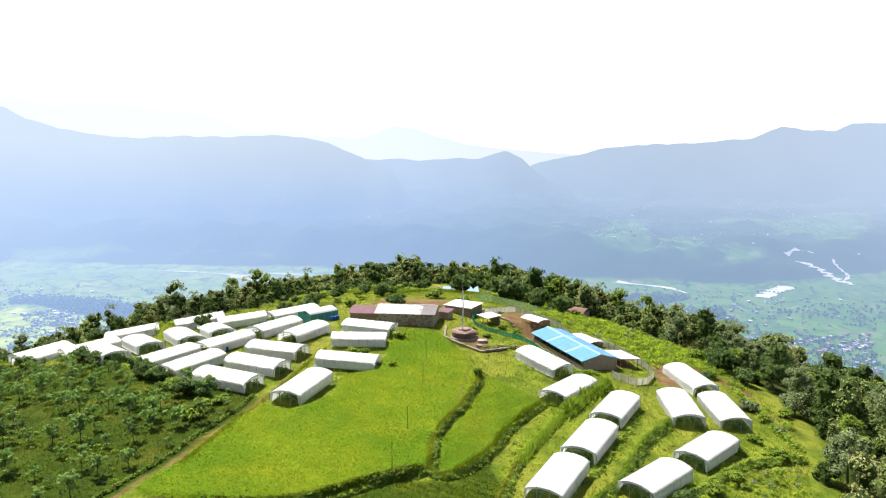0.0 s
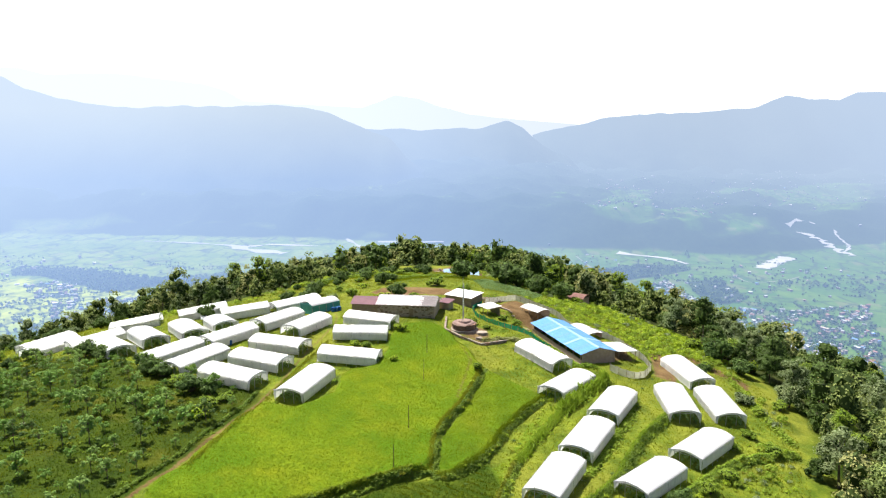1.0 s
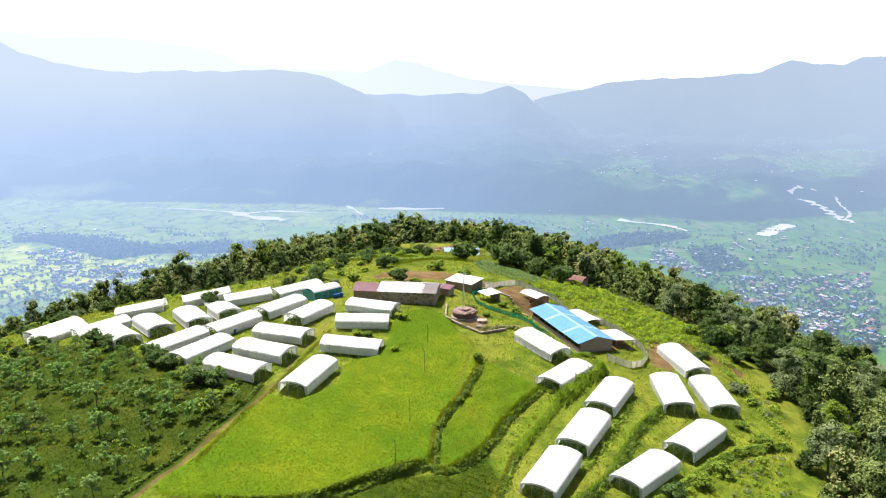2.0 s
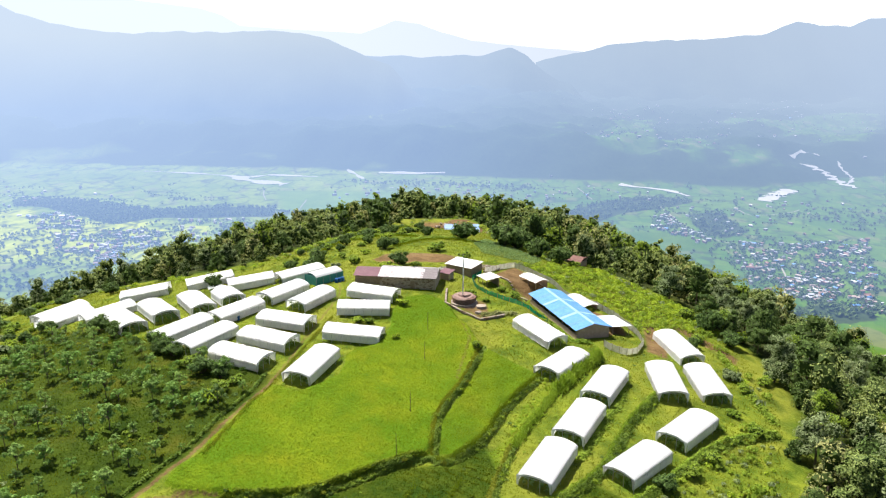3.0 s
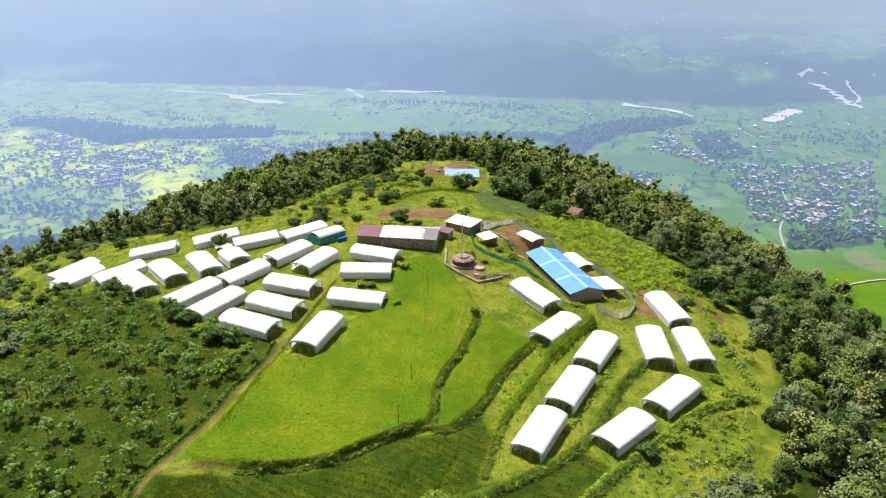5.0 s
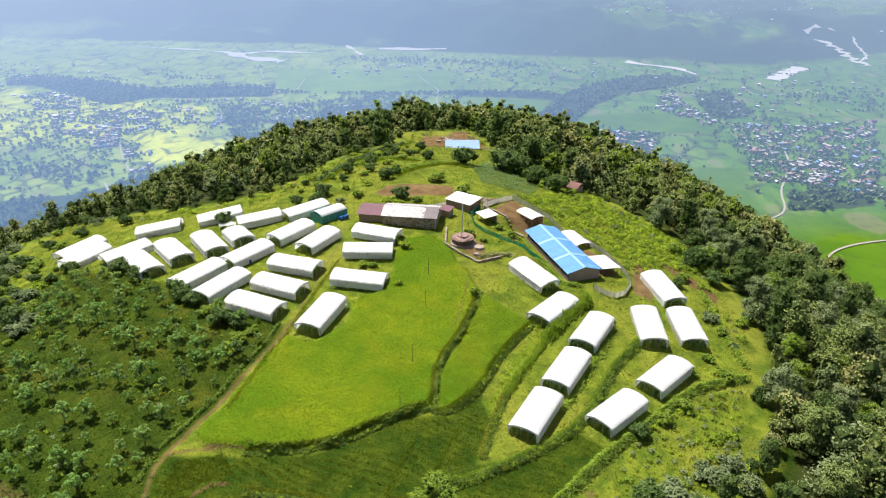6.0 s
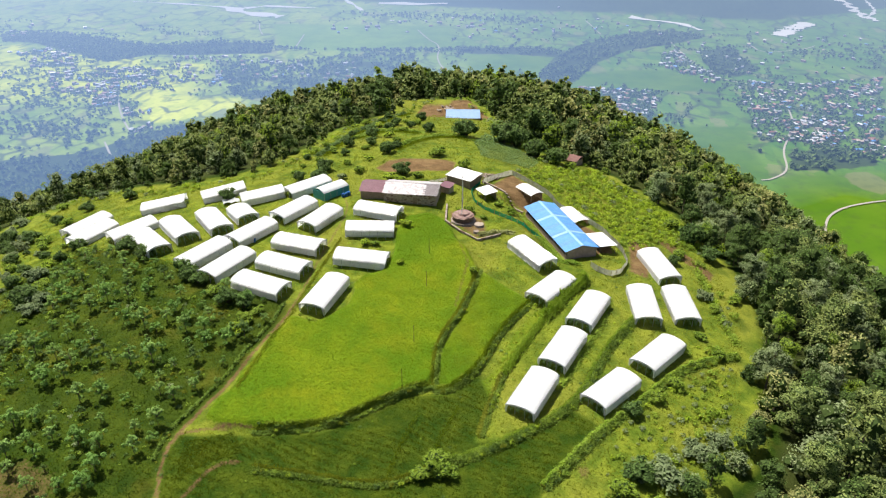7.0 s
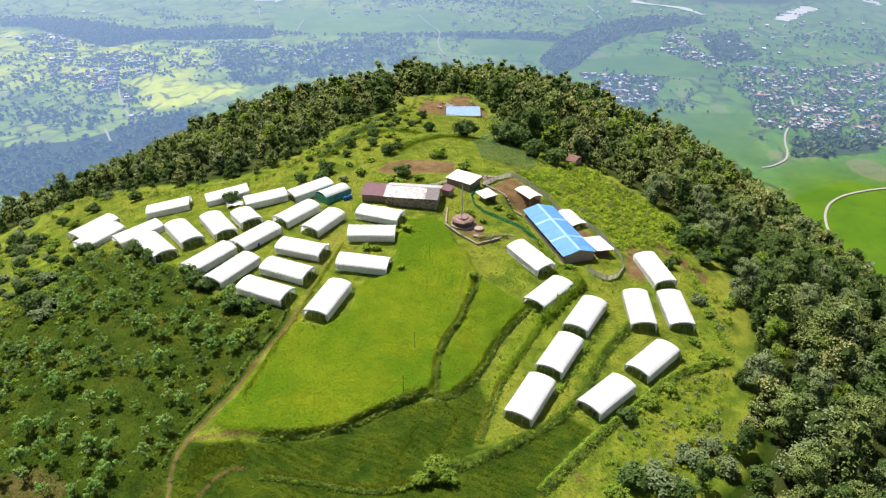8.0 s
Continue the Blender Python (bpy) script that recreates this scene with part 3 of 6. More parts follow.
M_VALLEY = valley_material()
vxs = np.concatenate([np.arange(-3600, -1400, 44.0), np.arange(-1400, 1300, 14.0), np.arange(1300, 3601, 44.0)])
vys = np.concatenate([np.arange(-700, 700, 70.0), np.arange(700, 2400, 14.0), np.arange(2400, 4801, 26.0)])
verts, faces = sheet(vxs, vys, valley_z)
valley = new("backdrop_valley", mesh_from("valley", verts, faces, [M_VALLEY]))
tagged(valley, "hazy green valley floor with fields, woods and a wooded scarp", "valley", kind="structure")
vx2, vy2 = verts[:, 0].astype(float), verts[:, 1].astype(float)
above = soft(vy2, scarp_line(vx2) + 30, scarp_line(vx2) + 90) * 0.74
for poly in UPLAND:
    above = above * (1 - 0.65 * soft(-inside(poly, vx2, vy2), -70, 50))
wood_zone = np.max([above] + [w * soft(-inside(q, vx2, vy2), -14, 14) for q, w in WOODED], 0)
ripe_zone = np.max([soft(-inside(q, vx2, vy2), -10, 10) for q in RIPE] + [0.9 * soft(-inside(RIPE_MOSAIC, vx2, vy2), -60, 30)], 0)
even_zone = np.max([soft(-inside(q, vx2, vy2), -10, 10) for q in SMOOTH], 0)
colour = valley.data.color_attributes.new("zone", "FLOAT_COLOR", "POINT")
colour.data.foreach_set("color", np.stack([wood_zone, ripe_zone, even_zone, soft(-inside(FALLOW, vx2, vy2), -8, 8)], -1).astype(np.float32).ravel())


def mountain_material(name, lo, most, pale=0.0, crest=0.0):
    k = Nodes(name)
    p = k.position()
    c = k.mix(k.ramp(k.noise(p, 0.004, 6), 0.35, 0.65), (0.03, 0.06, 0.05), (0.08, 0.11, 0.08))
    # slopes get their haze as painted emission
    return k.done(painted_haze(k, k.surface(c, 0.95, spec=0.1), lo, 4800, most, 0.6, pale, crest))


def mountain(name, label, near, crest_at, crest, foot, mat, seed, relief_m):
    """A range whose skyline runs through a few heights (x, z) and falls towards the valley."""
    cx, cz = [q[0] for q in crest], [q[1] for q in crest]
    mx = np.arange(cx[0], cx[-1] + 1, 18.0)
    u = np.linspace(0, 1, 46)
    gx, gu = np.meshgrid(mx, u, indexing="ij")
    y = near + (crest_at - near) * gu
    top = np.interp(gx, cx, cz) + relief_m * 0.22 * rough(gx, 0 * gx, 330, 5, seed)
    spur = rough(gx + 0.35 * y, y * 0.5, 620, 5, seed + 2) * relief_m
    z = foot + (top - foot) * (0.25 * gu + 0.75 * gu**1.6) + spur * np.sin(np.pi * np.minimum(gu, 1)) * 0.9
    v = np.stack([gx, y, z], -1).reshape(-1, 3)
    i = np.arange((len(mx) - 1) * (len(u) - 1))
    a = i // (len(u) - 1) * len(u) + i % (len(u) - 1)
    ob = new(name, mesh_from(name, v, np.stack([a, a + len(u), a + len(u) + 1, a + 1], -1), [mat]))
    return tagged(ob, label, "mountain", kind="structure")


def skyline(dist, marks):
    """Skyline heights from bearings and elevations (in thousandths of the distance)."""
    return [(dist * a / 1000, 37.6 + dist * e / 1000) for a, e in marks]


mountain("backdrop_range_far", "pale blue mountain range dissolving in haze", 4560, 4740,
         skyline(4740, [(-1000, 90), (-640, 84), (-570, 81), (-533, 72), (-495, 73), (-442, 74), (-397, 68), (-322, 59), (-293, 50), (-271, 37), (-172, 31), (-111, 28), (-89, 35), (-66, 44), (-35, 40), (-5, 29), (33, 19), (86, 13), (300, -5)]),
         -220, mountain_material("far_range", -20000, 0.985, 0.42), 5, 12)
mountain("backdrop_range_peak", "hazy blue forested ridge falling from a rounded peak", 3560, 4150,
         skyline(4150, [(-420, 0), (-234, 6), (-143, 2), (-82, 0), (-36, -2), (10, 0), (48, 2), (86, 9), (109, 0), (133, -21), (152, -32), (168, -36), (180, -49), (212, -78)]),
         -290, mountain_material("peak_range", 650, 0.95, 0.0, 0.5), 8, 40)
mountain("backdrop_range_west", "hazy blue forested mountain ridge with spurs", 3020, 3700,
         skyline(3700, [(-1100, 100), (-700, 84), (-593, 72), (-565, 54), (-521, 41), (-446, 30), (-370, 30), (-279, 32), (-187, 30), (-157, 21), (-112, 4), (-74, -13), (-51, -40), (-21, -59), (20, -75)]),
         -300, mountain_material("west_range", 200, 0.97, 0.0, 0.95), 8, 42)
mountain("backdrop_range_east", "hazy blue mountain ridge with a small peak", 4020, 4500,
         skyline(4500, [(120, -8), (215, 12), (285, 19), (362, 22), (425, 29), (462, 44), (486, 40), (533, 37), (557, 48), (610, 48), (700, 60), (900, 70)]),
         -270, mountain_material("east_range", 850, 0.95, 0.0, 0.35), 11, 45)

# ---- building helpers ----
def part(name, bm, material, parent=None, label=""):
    """Links a bmesh as one mesh object under a thing or a part."""
    me = bpy.data.meshes.new(name)
    bm.to_mesh(me)
    bm.free()
    me.materials.append(material)
    ob = new(name, me)
    ob.parent = parent
    return tagged(ob, label)


def box(bm, sx, sy, sz, x=0.0, y=0.0, z=0.0, turn=None, bevel=0.0):
    """A block with its centre at x, y, z."""
    m = Matrix.Translation((x, y, z)) @ (turn or Matrix()) @ Matrix.Diagonal((sx, sy, sz, 1))
    made = bmesh.ops.create_cube(bm, size=1, matrix=m)["verts"]
    if bevel:
        edges = list({e for v in made for e in v.link_edges})
        bmesh.ops.bevel(bm, geom=edges, offset=bevel, segments=1, affect="EDGES")
    return bm


def rod(bm, a, b, r, sides=6, r2=None):
    """A round bar from a to b."""
    a, b = Vector(a), Vector(b)
    m = Matrix.Translation((a + b) / 2) @ (b - a).to_track_quat("Z", "Y").to_matrix().to_4x4()
    bmesh.ops.create_cone(bm, cap_ends=True, segments=sides, radius1=r, radius2=r if r2 is None else r2, depth=(b - a).length, matrix=m)
    return bm


def tube(bm, line, r, sides=5):
    """One bent round bar through a line of points."""
    line = [Vector(p) for p in line]
    rings = []
    for i, p in enumerate(line):
        run = (line[min(i + 1, len(line) - 1)] - line[max(i - 1, 0)]).normalized()
        m = run.to_track_quat("Z", "Y").to_matrix()
        rings.append([bm.verts.new(p + m @ Vector((math.cos(q * 6.2832 / sides) * r, math.sin(q * 6.2832 / sides) * r, 0))) for q in range(sides)])
    for a, b in zip(rings, rings[1:]):
        for q in range(sides):
            bm.faces.new((a[q], a[(q + 1) % sides], b[(q + 1) % sides], b[q]))
    bm.faces.new(rings[0][::-1])
    bm.faces.new(rings[-1])
    return bm


def slab(bm, rows, thick):
    """A thick bent sheet through a grid of points, thick downwards."""
    n, m = len(rows), len(rows[0])
    top = [[bm.verts.new(p) for p in r] for r in rows]
    low = [[bm.verts.new(Vector(p) - Vector((0, 0, thick))) for p in r] for r in rows]
    for i in range(n - 1):
        for j in range(m - 1):
            bm.faces.new((top[i][j], top[i + 1][j], top[i + 1][j + 1], top[i][j + 1]))
            bm.faces.new((low[i][j + 1], low[i + 1][j + 1], low[i + 1][j], low[i][j]))
    rim = [(i, 0) for i in range(n)] + [(n - 1, j) for j in range(1, m)] + [(i, m - 1) for i in range(n - 2, -1, -1)] + [(0, j) for j in range(m - 2, 0, -1)]
    for (i, j), (p, q) in zip(rim, rim[1:] + rim[:1]):
        bm.faces.new((top[p][q], top[i][j], low[i][j], low[p][q]))
    bmesh.ops.recalc_face_normals(bm, faces=bm.faces)
    return bm


def smooth_faces(ob):
    ob.data.polygons.foreach_set("use_smooth", np.full(len(ob.data.polygons), True))
    return ob


def on_ground(x, y, yaw=0.0, sink=0.0, tilt=None):
    """A pose on the ground; tilt: half the length over which it follows the slope."""
    z = gz(x, y)
    m = pose(x, y, z - sink, 0, 0, yaw)
    if tilt:
        c, s = math.cos(radians(yaw)) * tilt, math.sin(radians(yaw)) * tilt
        a, b = gz(x - c, y - s), gz(x + c, y + s)
        m = pose(x, y, (a + b) / 2 - sink, 0, 0, yaw) @ Matrix.Rotation(-math.atan2(b - a, 2 * tilt), 4, "Y")
    return m


# ---- foliage ----
def leaf_cloud(rng, centres, radii, count, size, flat=0.75, shell=0.55):
    """Many small bent leaf sprays round a set of clumps, as vertices and faces."""
    centres, radii = np.asarray(centres, float), np.asarray(radii, float)
    share = radii**2 / (radii**2).sum()
    pick = rng.choice(len(radii), count, p=share)
    d = rng.normal(size=(count, 3))
    d /= np.linalg.norm(d, axis=1)[:, None]
    d[:, 2] = np.where(d[:, 2] < -0.35, -d[:, 2], d[:, 2])
    r = radii[pick] * (shell + (1 - shell) * rng.uniform(size=count) ** 0.5) * rng.uniform(0.88, 1.14, count)
    p = centres[pick] + d * r[:, None] * [1, 1, flat]
    n = d + rng.normal(size=(count, 3)) * 0.38 + [0, 0, 0.35]
    n /= np.linalg.norm(n, axis=1)[:, None]
    a = np.cross(n, rng.normal(size=(count, 3)))
    a /= np.linalg.norm(a, axis=1)[:, None]
    b = np.cross(n, a)
    s = size * rng.uniform(0.6, 1.35, count)[:, None]
    v = np.stack([p - a * s, p - b * s * 0.55 + n * s * 0.12, p + a * s, p + b * s * 0.55 + n * s * 0.12], 1)
    return v.reshape(-1, 3), np.arange(count * 4).reshape(-1, 4)


def shade_cores(rng, centres, radii, most=9):
    """One rough dark block in each of the largest clumps, coloured as inner shade."""
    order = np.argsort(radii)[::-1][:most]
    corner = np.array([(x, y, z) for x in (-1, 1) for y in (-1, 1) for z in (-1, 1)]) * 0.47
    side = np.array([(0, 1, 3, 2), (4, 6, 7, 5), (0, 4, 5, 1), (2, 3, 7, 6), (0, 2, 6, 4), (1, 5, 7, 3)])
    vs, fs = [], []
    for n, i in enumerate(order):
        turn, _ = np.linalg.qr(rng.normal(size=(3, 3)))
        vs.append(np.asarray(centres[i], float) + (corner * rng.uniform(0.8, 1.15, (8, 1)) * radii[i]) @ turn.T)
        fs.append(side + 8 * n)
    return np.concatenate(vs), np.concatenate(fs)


def crown_mesh(rng, name, cs, rs, leaves, size, flat, mat, shell=0.55):
    """Leaf sprays round dark blocks that paint the inner shade, as one mesh."""
    v, f = leaf_cloud(rng, cs, rs, leaves, size, flat, shell)
    cv, cf = shade_cores(rng, cs, rs)
    return mesh_from(name, np.concatenate([v, cv]), np.concatenate([f, cf + len(v)]), [mat, L_CORE_SHADE], False, np.concatenate([np.zeros(len(f)), np.ones(len(cf))]))


def trunk_mesh(rng, height, r, limbs, reach):
    bm = bmesh.new()
    lean = Vector((rng.uniform(-0.06, 0.06), rng.uniform(-0.06, 0.06), 1)) * height
    rod(bm, (0, 0, -0.4), lean * 0.5, r, 7, r * 0.75)
    rod(bm, lean * 0.48, lean, r * 0.75, 6, r * 0.3)
    for i in range(limbs):
        t = rng.uniform(0, 6.283)
        base = lean * rng.uniform(0.4, 0.85)
        rod(bm, base, base + Vector((math.cos(t) * reach, math.sin(t) * reach, reach * rng.uniform(0.4, 0.9))), r * 0.4, 5, r * 0.12)
    return bm


def dome(rng, height, spread, lobes, low):
    """Centres and radii of the clumps of a full, uneven crown."""
    cs, rs = [(0, 0, low + (height - low) * 0.5)], [spread * 0.6]
    for i in range(lobes):
        h = (i + 0.5) / lobes
        t, q = i * 2.4 + rng.uniform(-0.5, 0.5), math.sqrt(1 - 0.92 * h * h) * rng.uniform(0.55, 1.0)
        rad = spread * rng.uniform(0.24, 0.42)
        cs.append((math.cos(t) * spread * q * 0.75, math.sin(t) * spread * q * 0.75, low + rad * 0.5 + (height - low - rad * 1.3) * min(1.0, h * rng.uniform(0.85, 1.15))))
        rs.append(rad)
    return cs, rs


def tree(seed, height, spread, leaves, size, leaf_mat, lobes=9, bare=0.35, flat=0.75, name="tree", trunk_r=None):
    """A tree of trunk, limbs and a crown of many leaf sprays, standing at the origin."""
    rng = np.random.RandomState(seed)
    root = new(name)
    r = trunk_r or spread * 0.05
    part("trunk", trunk_mesh(rng, height * 0.8, r, 6, spread * 0.6), M_BARK, root)
    cs, rs = dome(rng, height, spread, lobes, height * bare)
    crown = new("crown", crown_mesh(rng, "crown", cs, rs, leaves, size, flat, leaf_mat))
    crown.parent = root
    return root


def sapling(seed, height, spread, leaves, leaf_mat, size=0.3):
    """A young orchard tree: a thin stem with separate round tufts of leaves."""
    rng = np.random.RandomState(seed)
    root = new("young_tree")
    bm = bmesh.new()
    rod(bm, (0, 0, -0.3), (0.05, 0.02, height * 0.75), 0.06, 6, 0.035)
    cs, rs = [], []
    for i in range(13):
        t, q = i * 2.4 + rng.uniform(-0.3, 0.3), rng.uniform(0.15, 0.95)
        c = Vector((math.cos(t) * spread * q, math.sin(t) * spread * q, height * (0.95 - 0.5 * rng.uniform() - 0.15 * q)))
        rod(bm, (0, 0, height * rng.uniform(0.3, 0.6)), c, 0.035, 4, 0.015)
        cs.append(c), rs.append(spread * rng.uniform(0.2, 0.36))
    part("trunk", bm, M_BARK, root)
    v, f = leaf_cloud(rng, cs, rs, leaves, size, 0.85)
    crown = new("crown", mesh_from("crown", v, f, [leaf_mat], False))
    crown.parent = root
    return root


def scatter(rng, n, x_range, y_range, keep, gap):
    """Random places at least gap metres apart where keep(x, y) holds."""
    x, y = rng.uniform(*x_range, n), rng.uniform(*y_range, n)
    ok = keep(x, y)
    cells, places = {}, []
    for px, py in zip(x[ok], y[ok]):
        g = (int(px // gap), int(py // gap))
        near = [q for i in (-1, 0, 1) for j in (-1, 0, 1) for q in cells.get((g[0] + i, g[1] + j), ())]
        if all((px - a) ** 2 + (py - b) ** 2 > gap * gap for a, b in near):
            cells.setdefault(g, []).append((px, py))
            places.append((px, py))
    return places


def stuff(name, label, category, pieces, mats, index=None):
    """Joins many (vertices, faces) into one object."""
    vs, fs, n, mi = [], [], 0, []
    for k, (v, f) in enumerate(pieces):
        vs.append(v), fs.append(f + n)
        n += len(v)
        if index is not None:
            mi.append(np.full(len(f), index[k]))
    ob = new(name, mesh_from(name, np.concatenate(vs), np.concatenate(fs), mats, False, np.concatenate(mi) if index is not None else None))
    return tagged(ob, label, category, kind="stuff")


def turned(v, x, y, z, yaw, s, sz=None):
    c, q = math.cos(yaw) * s, math.sin(yaw) * s
    return np.stack([v[:, 0] * c - v[:, 1] * q + x, v[:, 0] * q + v[:, 1] * c + y, v[:, 2] * (sz or s) + z], -1)

# ---- plastic tunnel greenhouses ----
TUNNEL_L, TUNNEL_W, EAVE, CROWN = 10.6, 5.2, 1.8, 2.45


def roof_point(u, half_w=TUNNEL_W / 2, eave=EAVE, crown=CROWN):
    """A point of the arched roof, u from -1 to 1 across."""
    return half_w * u, eave + (crown - eave) * (1 - abs(u) ** 2.3)


def tunnel(seed, length, width, label):
    rng = np.random.RandomState(seed)
    root = new("tunnel_greenhouse")
    half, bays = length / 2, 6
    rows = []
    for i in range(bays * 4 + 1):
        s = i / (bays * 4)
        sag = 0.085 * math.sin(math.pi * (s * bays % 1)) + rng.uniform(-0.012, 0.012)
        row = []
        for j in range(15):
            u = -1.02 + 2.04 * j / 14
            y, z = roof_point(max(-1, min(1, u)), width / 2)
            row.append((-half - 0.12 + (length + 0.24) * s, y * (1.02 if abs(u) > 1 else 1), z - sag * (1 - 0.3 * abs(u)) - (0.1 if abs(u) > 1 else 0)))
        rows.append(row)
    smooth_faces(part("cover", slab(bmesh.new(), rows, 0.03), M_FILM, root, "white plastic film cover"))
    for side in (-1, 1):
        bm = bmesh.new()
        grid = []
        for i in range(25):
            x = -half + length * i / 24
            grid.append([(x, side * (width / 2 + 0.02 + 0.05 * math.sin(i * 1.7 + seed) * math.sin(2.6 * q)), 0.22 + rng.uniform(0, 0.06) * (q == 0) + (EAVE - 0.26) * q) for q in (0, 0.35, 0.7, 1)])
        top = [[bm.verts.new(p) for p in r] for r in grid]
        for a, b in zip(top, top[1:]):
            for k in range(3):
                bm.faces.new((a[k], b[k], b[k + 1], a[k + 1]))
        bmesh.ops.solidify(bm, geom=bm.faces[:], thickness=0.02)
        smooth_faces(part("side_curtain", bm, M_NETWALL, root, "pale translucent side netting"))
        for i in range(bays + 1):
            x = -half + length * i / bays
            part("post", rod(bmesh.new(), (x, side * (width / 2 - 0.04), -0.9), (x, side * (width / 2 - 0.04), EAVE), 0.04, 6), M_PIPE, root)
        part("eave_rail", rod(bmesh.new(), (-half, side * (width / 2 - 0.05), EAVE), (half, side * (width / 2 - 0.05), EAVE), 0.035, 6), M_PIPE, root)
    for i in range(bays + 1):
        x = -half + length * i / bays
        arc = [roof_point(-1 + j / 4, width / 2 - 0.05) for j in range(9)]
        part("hoop", tube(bmesh.new(), [(x, y, z - 0.08) for y, z in arc], 0.03, 5), M_PIPE, root)
    for x in (-half, half):
        part("tie_beam", rod(bmesh.new(), (x, -width / 2, EAVE), (x, width / 2, EAVE), 0.03, 5), M_PIPE, root)
        for y in (-width / 6, width / 6):
            part("end_post", rod(bmesh.new(), (x, y, -0.7), (x, y, EAVE + 0.7), 0.04, 6), M_PIPE, root)
        bm = bmesh.new()
        fan = [roof_point(-1 + j / 6, width / 2 - 0.02) for j in range(13)]
        grid = [[(x, y, z - 0.02), (x + math.copysign(0.03, x), y, max(EAVE + 0.02, z - 0.35))] for y, z in fan]
        top = [[bm.verts.new(p) for p in r] for r in grid]
        for a, b in zip(top, top[1:]):
            bm.faces.new((a[0], b[0], b[1], a[1]))
        bmesh.ops.solidify(bm, geom=bm.faces[:], thickness=0.02)
        part("end_flap", bm, M_FILM, root)
        for side in (-1, 1):
            bm = bmesh.new()
            rows = [(0.55, EAVE + 0.15), (0.34, 1.35), (0.3, 0.8), (0.24, 0.3)]
            grid = [[bm.verts.new((x + math.copysign(0.05, x), side * (width / 2 - w * q), z - 0.12 * q)) for q in (0, 0.5, 1)] for w, z in rows]
            for a, b in zip(grid, grid[1:]):
                for j in range(2):
                    bm.faces.new((a[j], a[j + 1], b[j + 1], b[j]))
            bmesh.ops.solidify(bm, geom=bm.faces[:], thickness=0.02)
            part("corner_flap", bm, M_FILM, root)
    return tagged(root, label, "greenhouse", group="tunnel greenhouses")


k = Nodes("side_netting")
p = k.coords()
c = k.mix(k.ramp(k.noise(k.stretch(p, (1, 1, 0.3)), 1.6), 0.35, 0.7), (0.90, 0.90, 0.90), (0.82, 0.83, 0.81))
lit, clear = k.add("BsdfTranslucent"), k.add("BsdfTransparent")
k.put(lit.inputs[0], (0.94, 0.94, 0.94))
one, two = k.add("MixShader"), k.add("MixShader")
one.inputs[0].default_value = 0.6
k.link(k.surface(c, 0.7, normal=k.bump(k.noise(p, 3), 0.3, 0.05)), one.inputs[1])
k.link(lit.outputs[0], one.inputs[2])
k.put(two.inputs[0], k.ramp(k.noise(k.stretch(p, (3, 3, 0.6)), 2.0), 0.4, 0.75, 0.0, 0.14))
k.link(one.outputs[0], two.inputs[1])
k.link(clear.outputs[0], two.inputs[2])
M_NETWALL = k.done(two.outputs[0])

# x, y, yaw, length
TUNNELS = [
    (15.2, 91.8, 61, 10.6), (21.8, 103.2, 60, 10.6), (28.3, 115.0, 60, 10.8), (28.8, 93.7, 44, 10.5), (39.4, 104.0, 46, 11.2), (40.1, 118.9, 88, 10.6),
    (48.1, 120.5, 91, 10.8), (47.1, 134.7, 103, 11.0), (18.9, 133.4, 126, 10.2), (21.6, 121.0, 50, 10.8), (-22.7, 114.3, 71, 10.9),
    (-17.1, 127.1, 173, 10.6), (-16.4, 139.1, 182, 10.5), (-15.2, 147.5, 163, 10.4), (-35.5, 116.4, 157, 10.3), (-32.5, 123.7, 158, 10.3), (-30.9, 132.1, 162, 10.5),
    (-50.2, 128.6, 56, 10.9), (-43.9, 123.7, 59, 11.1), (-42.2, 137.5, 53, 10.8), (-34.9, 148.2, 53, 10.3), (-28.0, 143.7, 60, 10.0), (-44.4, 157.7, 22, 10.2), (-55.4, 162.6, 24, 10.4),
    (-52.6, 144.3, 123, 12.5), (-46.7, 147.2, 124, 7.6), (-59.8, 141.5, 126, 13.0), (-64.5, 136.0, 129, 13.5), (-71.8, 144.6, 45, 10.6), (-86.8, 153.2, 60, 11.0), (-82.1, 146.2, 60, 10.8),
    (-69.5, 159.5, 12, 10.6), (-34.0, 161.3, 40, 11.0),
]
kinds = [tunnel(3, TUNNEL_L, TUNNEL_W, "white plastic tunnel greenhouse with open ends on the grass"),
         tunnel(8, TUNNEL_L, TUNNEL_W, "white plastic tunnel greenhouse with open ends on the grass"),
         tunnel(21, TUNNEL_L, TUNNEL_W, "white plastic tunnel greenhouse with open ends on the grass")]
for i, (x, y, yaw, length) in enumerate(TUNNELS):
    m = on_ground(x, y, yaw, 0.0, length / 2) @ Matrix.Diagonal((length / TUNNEL_L, 1, 1, 1))
    if i < len(kinds):
        kinds[i].matrix_basis = m
    else:
        copy_thing(kinds[i % len(kinds)], m)

# ---- woods ----
def woods_keep(x, y):
    return (inside(CLEARING, x, y) > 1.5) & (ground_z(x, y) > -95) & (y < 400) & ((y > 150) | (x > 26) | (x < -95)) & (y > 56)


